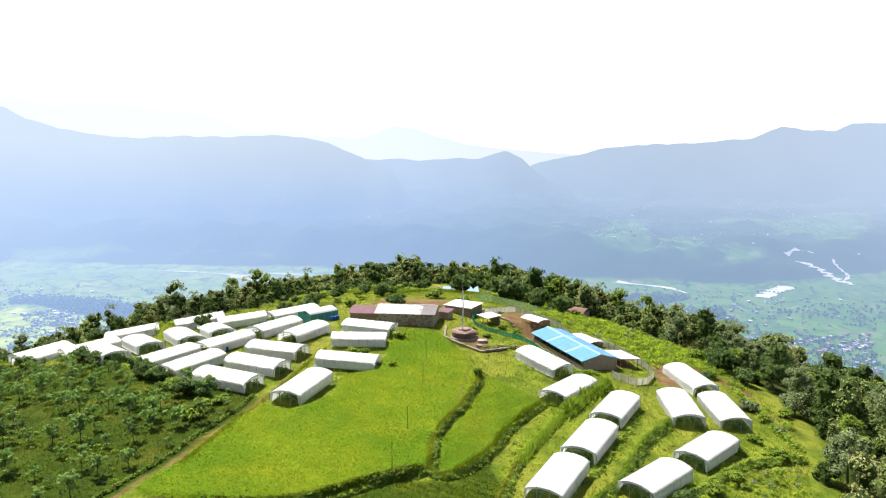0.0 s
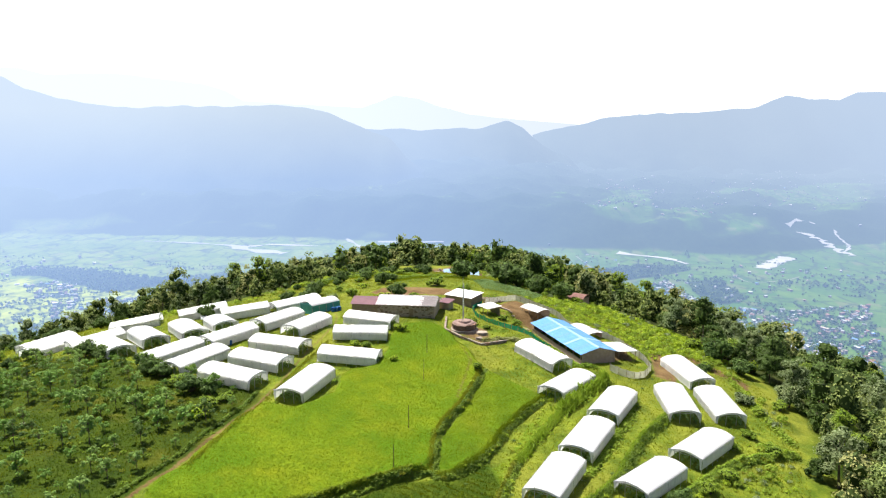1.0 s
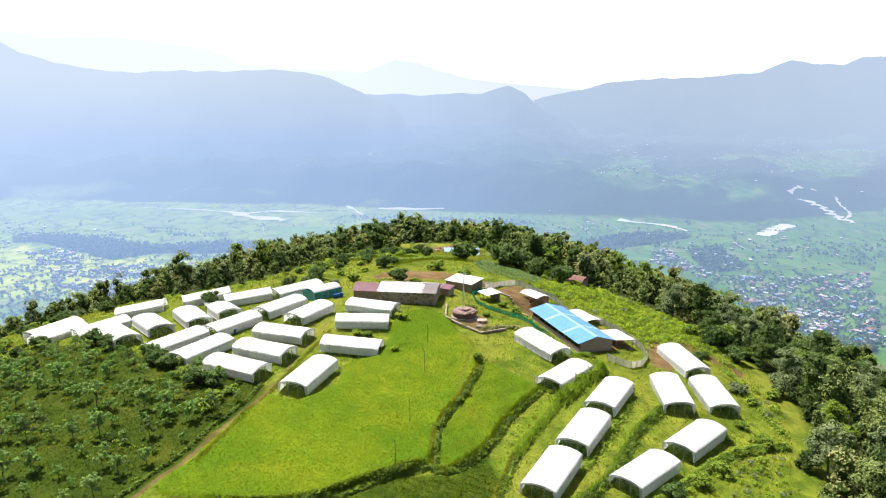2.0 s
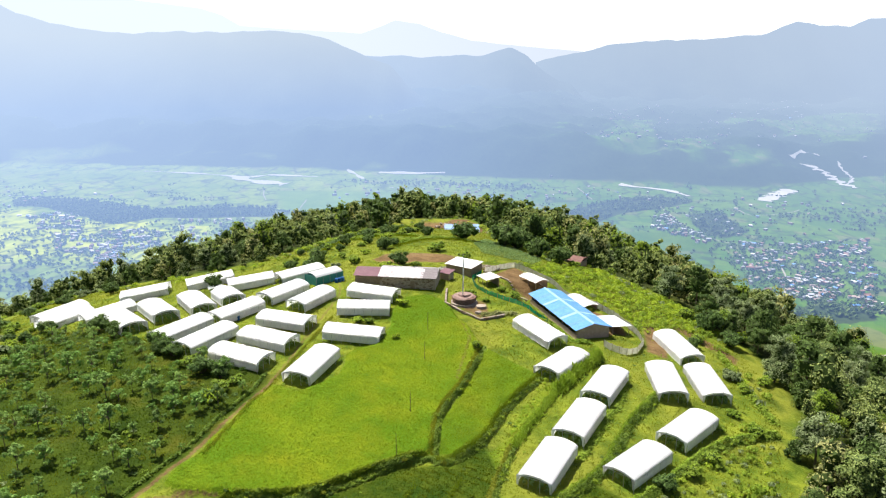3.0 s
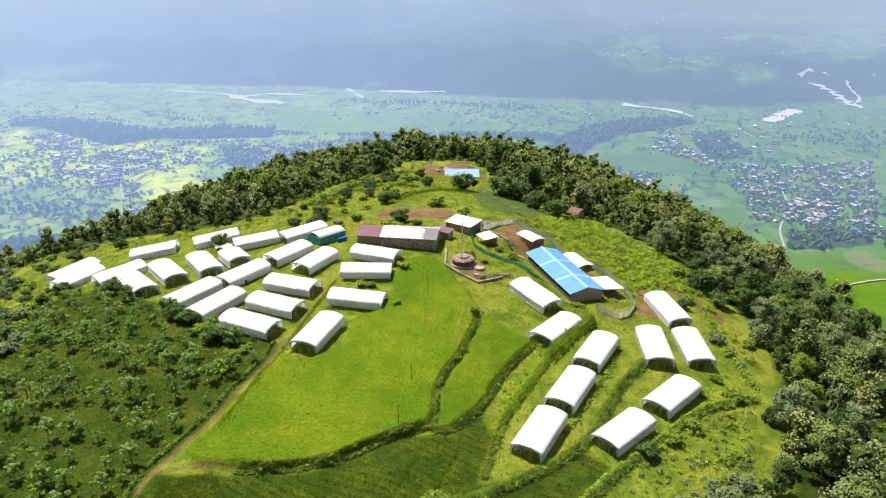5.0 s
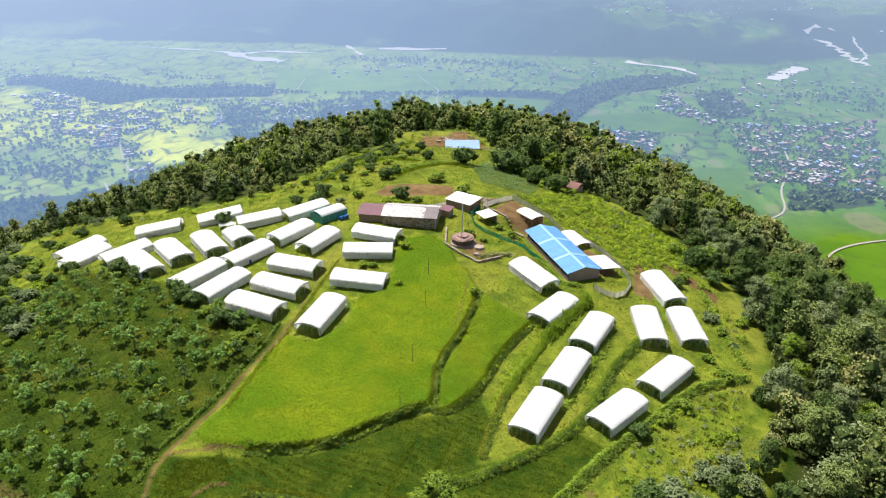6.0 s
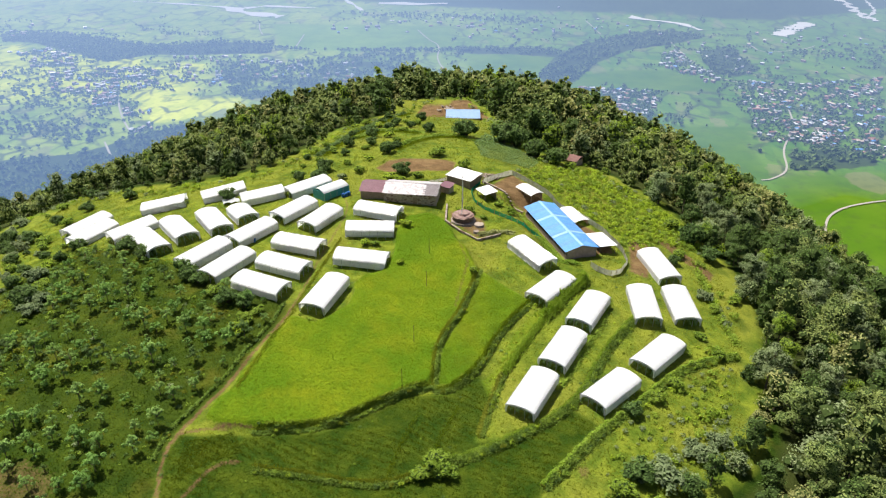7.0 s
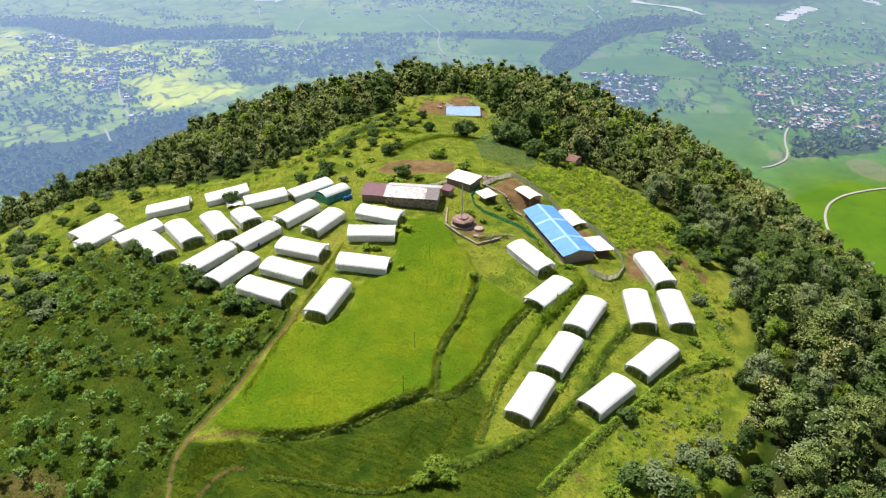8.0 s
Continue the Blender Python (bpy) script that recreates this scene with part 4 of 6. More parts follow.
def crown_cloud(seed, height, spread, leaves, size, lobes, bare, flat=0.75):
    """Leaf sprays of a woodland crown, and its stem as a narrow four-sided spar."""
    rng = np.random.RandomState(seed)
    cs, rs = dome(rng, height, spread, lobes, height * bare)
    v, f = leaf_cloud(rng, cs, rs, leaves, size, flat)
    w = spread * 0.05
    spar = np.array([(-w, -w, -1), (w, -w, -1), (w, w, -1), (-w, w, -1), (-w * 0.4, -w * 0.4, height * 0.7), (w * 0.4, -w * 0.4, height * 0.7), (w * 0.4, w * 0.4, height * 0.7), (-w * 0.4, w * 0.4, height * 0.7)])
    sf = np.array([(0, 1, 5, 4), (1, 2, 6, 5), (2, 3, 7, 6), (3, 0, 4, 7)])
    # dark blocks for the shaded gaps between leaf clumps
    cv, cf = shade_cores(rng, cs, rs, min(lobes, 10))
    return (v, f), (spar, sf), (cv, cf)


rng = np.random.RandomState(11)
SHAPES = ((9.5, 4.3, 0.9), (8.0, 3.7, 0.9), (11.0, 4.0, 1.0), (7.0, 4.0, 0.85), (9.0, 4.9, 0.9), (10.0, 3.3, 1.1))
WOOD, WOOD_NEAR, WOOD_FAR, WOOD_BACK = [[crown_cloud(seed + i, h, r, int(n * r / 4), size, lobes, 0.04, q) for i, (h, r, q) in enumerate(SHAPES)]
                                        for seed, n, size, lobes in ((100, 400, 0.38, 16), (130, 800, 0.25, 20), (110, 210, 0.54, 14), (120, 60, 0.95, 7))]
TALL_SPOTS = scatter(np.random.RandomState(3), 3000, (56, 112), (72, 180), lambda x, y: (inside(CLEARING, x, y) > 2.5) & (inside(CLEARING, x, y) < 34), 7.5)[:46]
pieces, tone = [], []
places = [q for q in scatter(rng, 60000, (-190, 215), (40, 440), woods_keep, 5.0) if all((q[0] - a) ** 2 + (q[1] - b) ** 2 > 9 for a, b in TALL_SPOTS)]
wx, wy = np.array(places).T
wz, margin = ground_z(wx, wy), inside(CLEARING, wx, wy)
for px, py, pz, out in zip(wx, wy, wz, margin):
    (v, f), (sv, sf), (cv, cf) = (WOOD_BACK if py > 325 or px > 160 or px < -165 else WOOD_FAR if py > 255 else WOOD_NEAR if 24 < px < 112 and py < 185 else WOOD)[rng.randint(6)]
    s, turn = rng.uniform(0.7, 1.25) * (0.6 if out < 5 else 1.0) * (0.82 if px < -25 else 1.0), rng.uniform(0, 6.28)
    sz = s * rng.uniform(0.85, 1.2)
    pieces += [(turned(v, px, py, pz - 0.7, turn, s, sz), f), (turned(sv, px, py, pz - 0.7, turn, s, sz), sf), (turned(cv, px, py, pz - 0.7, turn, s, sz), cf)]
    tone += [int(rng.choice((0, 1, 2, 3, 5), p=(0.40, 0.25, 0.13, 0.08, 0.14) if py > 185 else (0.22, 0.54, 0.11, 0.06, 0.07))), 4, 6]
stuff("woodland", "dense mixed green woodland covering the hill's flanks", "woodland", pieces, [L_FOREST, L_DEEP, L_SILVER, L_BUSH, M_BARK, L_OLIVE, L_CORE_SHADE], tone)

# larger single trees along the steep flank
tall = [tree(201, 9.6, 4.3, 3600, 0.18, L_SILVER, 13, 0.12, 0.85), tree(202, 10.5, 4.6, 3600, 0.19, L_FOREST, 14, 0.2), tree(203, 9.0, 3.8, 3000, 0.18, L_DEEP, 12, 0.2), tree(204, 8.0, 3.6, 2800, 0.17, L_BUSH, 12, 0.15)]
for o, text in zip(tall, ("silvery grey-green broadleaf tree on the steep flank", "broad green tree with an uneven crown", "dark green dense tree on the steep flank", "fresh green leafy tree on the steep flank")):
    tagged(o, text, "tree", group="flank trees")
rng = np.random.RandomState(8)
tall[0].matrix_basis = pose(58.8, 100.5, gz(58.8, 100.5) - 0.3)
for i, (px, py) in enumerate(TALL_SPOTS):
    s = rng.uniform(0.7, 1.1)
    m = pose(px, py, gz(px, py) - 0.3, 0, 0, rng.uniform(0, 360)) @ Matrix.Diagonal((s, s, s, 1))
    if 0 < i < 4:
        tall[i].matrix_basis = m
    elif i and math.hypot(px - 58.8, py - 100.5) > 6:
        copy_thing(tall[int(rng.choice(4, p=(0.25, 0.3, 0.25, 0.2)))], m)

# the orchard
young = [sapling(300 + i, (3.0, 3.9, 3.3, 2.6, 3.6)[i], (1.35, 1.15, 1.25, 1.3, 1.5)[i], 430, (L_ORCHARD, L_ORCHARD2, L_ORCHARD2, L_ORCHARD, L_DEEP)[i], 0.18) for i in range(5)]
for s in young:
    tagged(s, "young orchard tree with round leaf tufts on rough grass", "tree", group="orchard trees")
rng = np.random.RandomState(5)
spots = scatter(rng, 6000, (-95, -30), (62, 145), lambda x, y: (inside(ORCHARD, x, y) < -1.5) & (rough(x, y, 26, 2, 9) > -0.35) & (x > -80), 3.0)
for i, (px, py) in enumerate(spots[:210]):
    s = rng.choice((0.5, 0.75, 0.95, 1.1)) * rng.uniform(0.85, 1.15)
    m = pose(px, py, gz(px, py), 0, 0, rng.uniform(0, 360)) @ Matrix.Diagonal((s, s, s, 1))
    if i < 5:
        young[i].matrix_basis = m
    else:
        copy_thing(young[int(rng.choice(5, p=(0.27, 0.25, 0.22, 0.18, 0.08)))], m)

# ---- villages, woods, rivers and roads in the valley ----
def far_coloured(name, stops, gloss=0.7):
    """A far surface whose pieces differ in colour, with haze painted over it."""
    k = Nodes(name)
    r = k.add("ValToRGB")
    r.color_ramp.interpolation = "CONSTANT"
    while len(r.color_ramp.elements) < len(stops):
        r.color_ramp.elements.new(0.5)
    for e, (at, c) in zip(r.color_ramp.elements, stops):
        e.position, e.color = at, (*c, 1)
    k.link(k.add("NewGeometry").outputs["Random Per Island"], r.inputs[0])
    return k.done(painted_haze(k, k.surface(r.outputs[0], gloss)))


M_FAR_ROOF = far_coloured("village_roofs", [(0, (0.60, 0.61, 0.63)), (0.2, (0.36, 0.37, 0.39)), (0.48, (0.30, 0.16, 0.12)), (0.68, (0.38, 0.30, 0.25)), (0.93, (0.14, 0.3, 0.6))], 0.4)
M_FAR_WALL = far_coloured("village_walls", [(0, (0.34, 0.31, 0.27)), (0.4, (0.30, 0.21, 0.17)), (0.85, (0.5, 0.48, 0.45))])
M_FAR_TREE = far_coloured("valley_trees", [(0, (0.055, 0.10, 0.03)), (0.4, (0.085, 0.145, 0.04)), (0.75, (0.13, 0.20, 0.05))])
M_FAR_SAND = far_coloured("river_sand", [(0, (0.52, 0.51, 0.49))])
M_FAR_ROAD = far_coloured("valley_road", [(0, (0.34, 0.31, 0.27))])

VILLAGES = [(-1300, 2130, 200, 50), (-250, 2270, 110, 25), (120, 2250, 150, 45), (450, 2250, 120, 30), (762, 1815, 160, 30), (1000, 2000, 180, 40), (950, 3460, 200, 60), (990, 2934, 170, 50), (1500, 3400, 350, 110), (1900, 3900, 350, 110), (700, 3900, 250, 50), (720, 2900, 120, 60)]
HAMLETS = [([(-1120, 1890), (-1015, 1990), (-895, 1750), (-1005, 1750)], 60), ([(-965, 1725), (-705, 1755), (-650, 1605), (-710, 1500), (-860, 1540)], 130), ([(-770, 1540), (-715, 1540), (-680, 1450), (-725, 1440)], 36), ([(-660, 1430), (-595, 1425), (-585, 1385), (-640, 1380)], 12), ([(-600, 1330), (-560, 1330), (-540, 1250), (-580, 1240)], 8)]
HAMLETS += [([(290, 1580), (460, 1550), (390, 1345), (340, 1360)], 100), ([(660, 1640), (755, 1615), (995, 1665), (740, 1155), (680, 1210), (560, 1250), (590, 1395)], 250), ([(655, 1360), (765, 1345), (680, 1210), (620, 1250)], 90), ([(600, 2035), (610, 1790), (630, 1665), (590, 1615), (520, 1790)], 60),
           ([(-710, 1895), (-510, 1865), (-385, 1810), (-220, 1870), (-195, 1615), (-380, 1655), (-505, 1585), (-635, 1625)], 110)]
rng = np.random.RandomState(77)


def cottage(w, l, h, rise):
    """Walls and a pitched roof with eaves: two pieces of faces."""
    a, b, o = w / 2, l / 2, 0.5
    wall = np.array([(-a, -b, 0), (a, -b, 0), (a, b, 0), (-a, b, 0), (-a, -b, h), (a, -b, h), (a, b, h), (-a, b, h)], float)
    wf = np.array([(0, 1, 5, 4), (1, 2, 6, 5), (2, 3, 7, 6), (3, 0, 4, 7)])
    roof = np.array([(-a - o, -b - o, h - 0.1), (0, -b - o, h + rise), (0, b + o, h + rise), (-a - o, b + o, h - 0.1), (a + o, -b - o, h - 0.1), (a + o, b + o, h - 0.1)], float)
    return (wall, wf), (roof, np.array([(0, 1, 2, 3), (1, 4, 5, 2)]))


def spread_in(poly, n):
    """n random places within a patch of ground, gathered in small groups."""
    a = np.array(poly, float)
    x, y = rng.uniform(a[:, 0].min(), a[:, 0].max(), n * 12), rng.uniform(a[:, 1].min(), a[:, 1].max(), n * 12)
    ok = (inside(poly, x, y) < 0) & (rough(x, y, 90, 2, 2) > rng.uniform(-0.9, 0.6, n * 12))
    return list(zip(x[ok], y[ok]))[:n]


pieces, kind = [], []
homes = [q for poly, n in HAMLETS for q in spread_in(poly, n)]
homes += [(cx + rng.normal() * r * 0.75, cy + rng.normal() * r * 0.75) for cx, cy, r, n in VILLAGES for _ in range(int(n * 0.6))]
home_z = valley_z(np.array([q[0] for q in homes]), np.array([q[1] for q in homes]))
for (x, y), z in zip(homes, home_z):
    turn = 0.3 + rng.choice((0, 1.571)) + rng.normal() * 0.25
    big = rng.uniform(0.5, 1.0)
    (wv, wf), (rv, rf) = cottage(6.5 * big, 9.5 * big * rng.uniform(0.8, 1.6), rng.choice((3.2, 5.4, 6.5)), rng.choice((0.3, 1.8)))
    pieces += [(turned(wv, x, y, z - 0.5, turn, 1), wf), (turned(rv, x, y, z - 0.5, turn, 1), rf)]
    kind += [0, 1]
stuff("village_houses", "scattered valley houses with white, rust and blue roofs", "village", pieces, [M_FAR_WALL, M_FAR_ROOF], kind)

blob_v, blob_f = leaf_cloud(np.random.RandomState(4), [(0, 0, 5.5), (1.5, 0.5, 4), (-1.2, 1, 4.4)], [3.2, 2.4, 2.3], 10, 3.1, 0.9, 0.4)
spots = []
for cx, cy, r, n in VILLAGES:
    spots += [(cx + rng.normal() * r * 0.75, cy + rng.normal() * r * 0.8, rng.uniform(0.4, 0.95)) for _ in range(int(n * 0.9))]
for poly, n in HAMLETS:
    spots += [(x, y, rng.uniform(0.35, 0.95)) for x, y in spread_in(poly, int(n * 4.2))]
for poly, share in WOODED:
    a = np.array(poly + poly[:1], float)
    area = abs(np.sum(a[:-1, 0] * a[1:, 1] - a[1:, 0] * a[:-1, 1])) / 2
    spots += [(x, y, rng.uniform(0.6, 1.3)) for x, y in spread_in(poly, int(area * share / 105))]
BELTS = [([(700, 1180), (820, 1160), (1000, 1200)], 35, 200), ([(400, 1420), (470, 1300), (520, 1180)], 18, 90), ([(560, 1700), (420, 1560), (330, 1480)], 25, 120), ([(900, 1900), (1300, 1950), (1900, 2100)], 70, 300),
         ([(-470, 1960), (-200, 1935), (40, 1945)], 14, 200), ([(-1300, 1640), (-1000, 1560), (-780, 1440)], 60, 260), ([(-900, 1350), (-760, 1280), (-640, 1240)], 40, 140), ([(-300, 2440), (0, 2400), (300, 2330)], 40, 220)]
for line, wide, n in BELTS:
    lx, ly = zip(*line)
    for _ in range(n):
        q = rng.uniform(0, len(line) - 1)
        spots.append((np.interp(q, range(len(line)), lx) + rng.normal() * wide, np.interp(q, range(len(line)), ly) + rng.normal() * wide * 0.6, rng.uniform(0.6, 1.2)))
spots += [(x, y, rng.uniform(0.35, 0.9)) for x, y in zip(rng.uniform(-1700, 1900, 500), rng.uniform(1050, 2350, 500))]
for cx, cy, r in [(c[0], c[1], 90) for poly, n in HAMLETS for c in spread_in(poly, 4 + n // 20)] + [(rng.uniform(-1500, 1700), rng.uniform(1250, 2300), 90) for _ in range(90)]:      # hedgerows along the field edges
    for _ in range(3):
        x, y, turn = cx + rng.normal() * r, cy + rng.normal() * r, -0.35 + rng.choice((0, 1.571)) + rng.normal() * 0.1
        for i in range(rng.randint(4, 14)):
            spots.append((x + math.cos(turn) * i * 7 + rng.normal() * 2.5, y + math.sin(turn) * i * 7 + rng.normal() * 2.5, rng.uniform(0.4, 0.9)))
FOOTBRIDGE = [(-614, 1228), (-572, 1155)]
spots = [q for q in spots if along(FOOTBRIDGE, [q[0]], [q[1]])[0] > 12]
spots = [q for q, d in zip(spots, np.min([inside(p, [q[0] for q in spots], [q[1] for q in spots]) for p in SMOOTH + RIPE], 0)) if d > -4]
zs = valley_z(np.array([q[0] for q in spots]), np.array([q[1] for q in spots]))
stuff("valley_trees", "dark clumps and belts of trees between valley fields", "trees",
      [(turned(blob_v, x, y, z - 0.5, i * 1.3, s), blob_f) for i, ((x, y, s), z) in enumerate(zip(spots, zs))], [M_FAR_TREE])


def ribbon(name, label, category, line, wide, mat, lift=1.2, wander=0.0):
    """A strip on the valley floor along a line, of varying width."""
    n = 14 * (len(line) - 1) + 1
    lx, ly = [q[0] for q in line], [q[1] for q in line]
    rows = []
    for i in range(n):
        q = i / 14
        x, y = np.interp(q, range(len(line)), lx), np.interp(q, range(len(line)), ly)
        x2, y2 = np.interp(q + 0.05, range(len(line)), lx), np.interp(q + 0.05, range(len(line)), ly)
        dx, dy = (x2 - x, y2 - y) if i < n - 1 else (lx[-1] - lx[-2], ly[-1] - ly[-2])
        d = math.hypot(dx, dy) or 1
        w = wide * (1 + wander * math.sin(q * 5.1 + lx[0])) * 0.5
        ox, oy = wander * wide * math.sin(q * 3.3 + ly[0]) * 0.5, 0
        rows += [(x + ox - dy / d * w, y + oy + dx / d * w), (x + ox + dy / d * w, y + oy - dx / d * w)]
    a = np.array(rows)
    v = np.column_stack([a, valley_z(a[:, 0], a[:, 1]) + lift])
    f = np.array([(2 * i, 2 * i + 1, 2 * i + 3, 2 * i + 2) for i in range(n - 1)])
    return tagged(new(name, mesh_from(name, v, f, [mat])), label, category, kind="structure")


SANDS = [([(-1115, 2670), (-890, 2615), (-775, 2570), (-700, 2500)], 14, 0.6), ([(-775, 2570), (-700, 2500), (-600, 2425), (-530, 2395)], 46, 0.5), ([(-690, 2545), (-625, 2590), (-455, 2550)], 22, 0.6), ([(-365, 2665), (-320, 2605), (-290, 2505)], 12, 0.5), ([(-245, 2635), (0, 2585)], 14, 0.5),
         ([(580, 2385), (705, 2300), (750, 2195)], 20, 0.5), (rounded([(945, 2120), (1000, 2190), (1065, 2265), (1110, 2295)]), 46, 0.22), (rounded([(1265, 2650), (1370, 2750), (1375, 2695)]), 16, 0.5), (rounded([(1280, 2600), (1315, 2515), (1330, 2440), (1335, 2340)]), 26, 0.6), (rounded([(1450, 2690), (1425, 2560), (1405, 2480), (1340, 2400)]), 10, 0.5)]
for line, wide, wander in SANDS:
    ribbon("river", "pale braided river with bright sand and gravel banks", "river", line, wide, M_FAR_SAND, 2.0, wander)
ROADS = [[(615, 2035), (605, 1800), (625, 1640), (725, 1600), (700, 1470), (670, 1360), (620, 1260), (580, 1190), (555, 1100), (515, 1065), (495, 1060)], [(500, 830), (508, 865), (522, 900), (545, 935), (585, 965), (650, 985), (800, 1000)], [(-745, 1610), (-665, 1420), (-620, 1335), (-570, 1250)], [(820, 2000), (820, 1915), (940, 1950), (995, 2000)]]
ROADS += [[(430, 2340), (436, 2240), (440, 2140)], [(-535, 2130), (-560, 2200), (-580, 2290)], [(-410, 1975), (-415, 2130)], [(-10, 1740), (-30, 1850), (-20, 1990), (-60, 2080), (-90, 2200)], [(-1030, 1650), (-1060, 1725)]]
ROADS = [rounded(q) for q in ROADS] + [FOOTBRIDGE]
for line in ROADS:
    ribbon("road", "pale dirt road across the valley fields", "road", line, 3.4, M_FAR_ROAD, 1.4)

# ---- farm buildings ----
def wall_box(name, parent, sx, sy, sz, x, y, z, mat, label="", bevel=0.03):
    return part(name, box(bmesh.new(), sx, sy, sz, x, y, z, bevel=bevel), mat, parent, label)


def sheet_roof(parent, length, half, eave, ridge, mats, n, over=0.35, name="roof_sheet", label=""):
    """Corrugated sheets laid side by side on both slopes, and a ridge cap."""
    step = (length + 2 * over) / n
    for side in (-1, 1):
        for i in range(n):
            x0 = -length / 2 - over + i * step
            rows = []
            for j in range(9):
                x = x0 + (step + 0.04) * j / 8
                lift = 0.025 * (j % 2) + (0.012 if i % 2 else 0)
                rows.append([(x, side * (half + over), eave - over * (ridge - eave) / half + lift), (x, side * 0.02, ridge + lift)])
            part(name, slab(bmesh.new(), rows, 0.02), mats[i % len(mats)], parent, label)
    part("ridge_cap", slab(bmesh.new(), [[(-length / 2 - over, -0.35, ridge - 0.03), (-length / 2 - over, 0, ridge + 0.1), (-length / 2 - over, 0.35, ridge - 0.03)],
                                          [(length / 2 + over, -0.35, ridge - 0.03), (length / 2 + over, 0, ridge + 0.1), (length / 2 + over, 0.35, ridge - 0.03)]], 0.02), M_PALEBLUE, parent)


def gable(name, parent, x, half, low, high, thick, mat):
    bm = bmesh.new()
    a = [bm.verts.new((x, -half, low)), bm.verts.new((x, half, low)), bm.verts.new((x, 0, high))]
    f = bm.faces.new(a)
    ext = bmesh.ops.extrude_face_region(bm, geom=[f])["geom"]
    bmesh.ops.translate(bm, verts=[v for v in ext if isinstance(v, bmesh.types.BMVert)], vec=(thick, 0, 0))
    bmesh.ops.recalc_face_normals(bm, faces=bm.faces)
    part(name, bm, mat, parent)


def blue_shed():
    """The long blue-roofed animal shed."""
    L, W, eave, ridge = 23.6, 7.4, 2.35, 3.35
    root = new("livestock_shed")
    wall_box("front_wall", root, L, 0.25, eave + 1.2, 0, W / 2 - 0.2, eave / 2 - 0.6, M_PINKWALL)
    wall_box("back_wall", root, L, 0.25, eave * 0.45 + 1.2, 0, -W / 2 + 0.2, eave * 0.22 - 0.6, M_PINKWALL)
    for x in (-L / 2 + 0.15, L / 2 - 0.15):
        wall_box("end_wall", root, 0.25, W - 0.7, eave + 1.2, x, 0, eave / 2 - 0.6, M_PINKWALL)
        gable("gable", root, x - 0.12, W / 2 - 0.3, eave - 0.02, ridge - 0.08, 0.24, M_PINKWALL)
    for i in range(8):
        part("post", box(bmesh.new(), 0.16, 0.16, eave + 1, -L / 2 + 0.6 + i * (L - 1.2) / 7, -W / 2 + 0.25, eave / 2 - 0.5), M_PLANK, root)
    for i in range(9):
        part("slat", box(bmesh.new(), 0.05, 0.55, eave * 0.9, -L / 2 - 0.02, -2.6 + i * 0.65, eave * 0.5, bevel=0.01), M_PLANK, root)
    # solid dark panel on the wall stands for the unlit opening
    part("doorway", box(bmesh.new(), 0.1, 1.6, 1.0, -L / 2 - 0.05, -1.4, 0.35), M_DARK, root, "dark panel painted as a shaded opening")
    sheet_roof(root, L, W / 2, eave, ridge, [M_BLUE, M_BLUE, M_BLUE, M_BLUE2, M_BLUE, M_BLUE, M_BLUE2], 20)
    for x in (-4.2, 4.6):
        for side in (-1, 1):
            rows = [[(x + d, side * (W / 2 + 0.36), eave - 0.03), (x + d, side * 0.4, ridge - 0.03)] for d in (0, 0.9)]
            part("skylight", slab(bmesh.new(), rows, 0.02), M_PALEBLUE, root, "pale translucent roof strip")
    return tagged(root, "long livestock shed with a blue sheet roof and bare walls", "shed")


M_BLUE3 = worn("pale_blue_sheet", (0.26, 0.39, 0.62), (0.21, 0.33, 0.55), 0.8, 0.5, spec=0.3)
M_BLUE2 = worn("faded_blue_sheet", (0.075, 0.25, 0.60), (0.06, 0.21, 0.53), 0.8, 0.4, spec=0.5)
shed = blue_shed()
shed.matrix_basis = pose(26.7, 146.8, -2.85, 0, 0, 106.5 + 180)


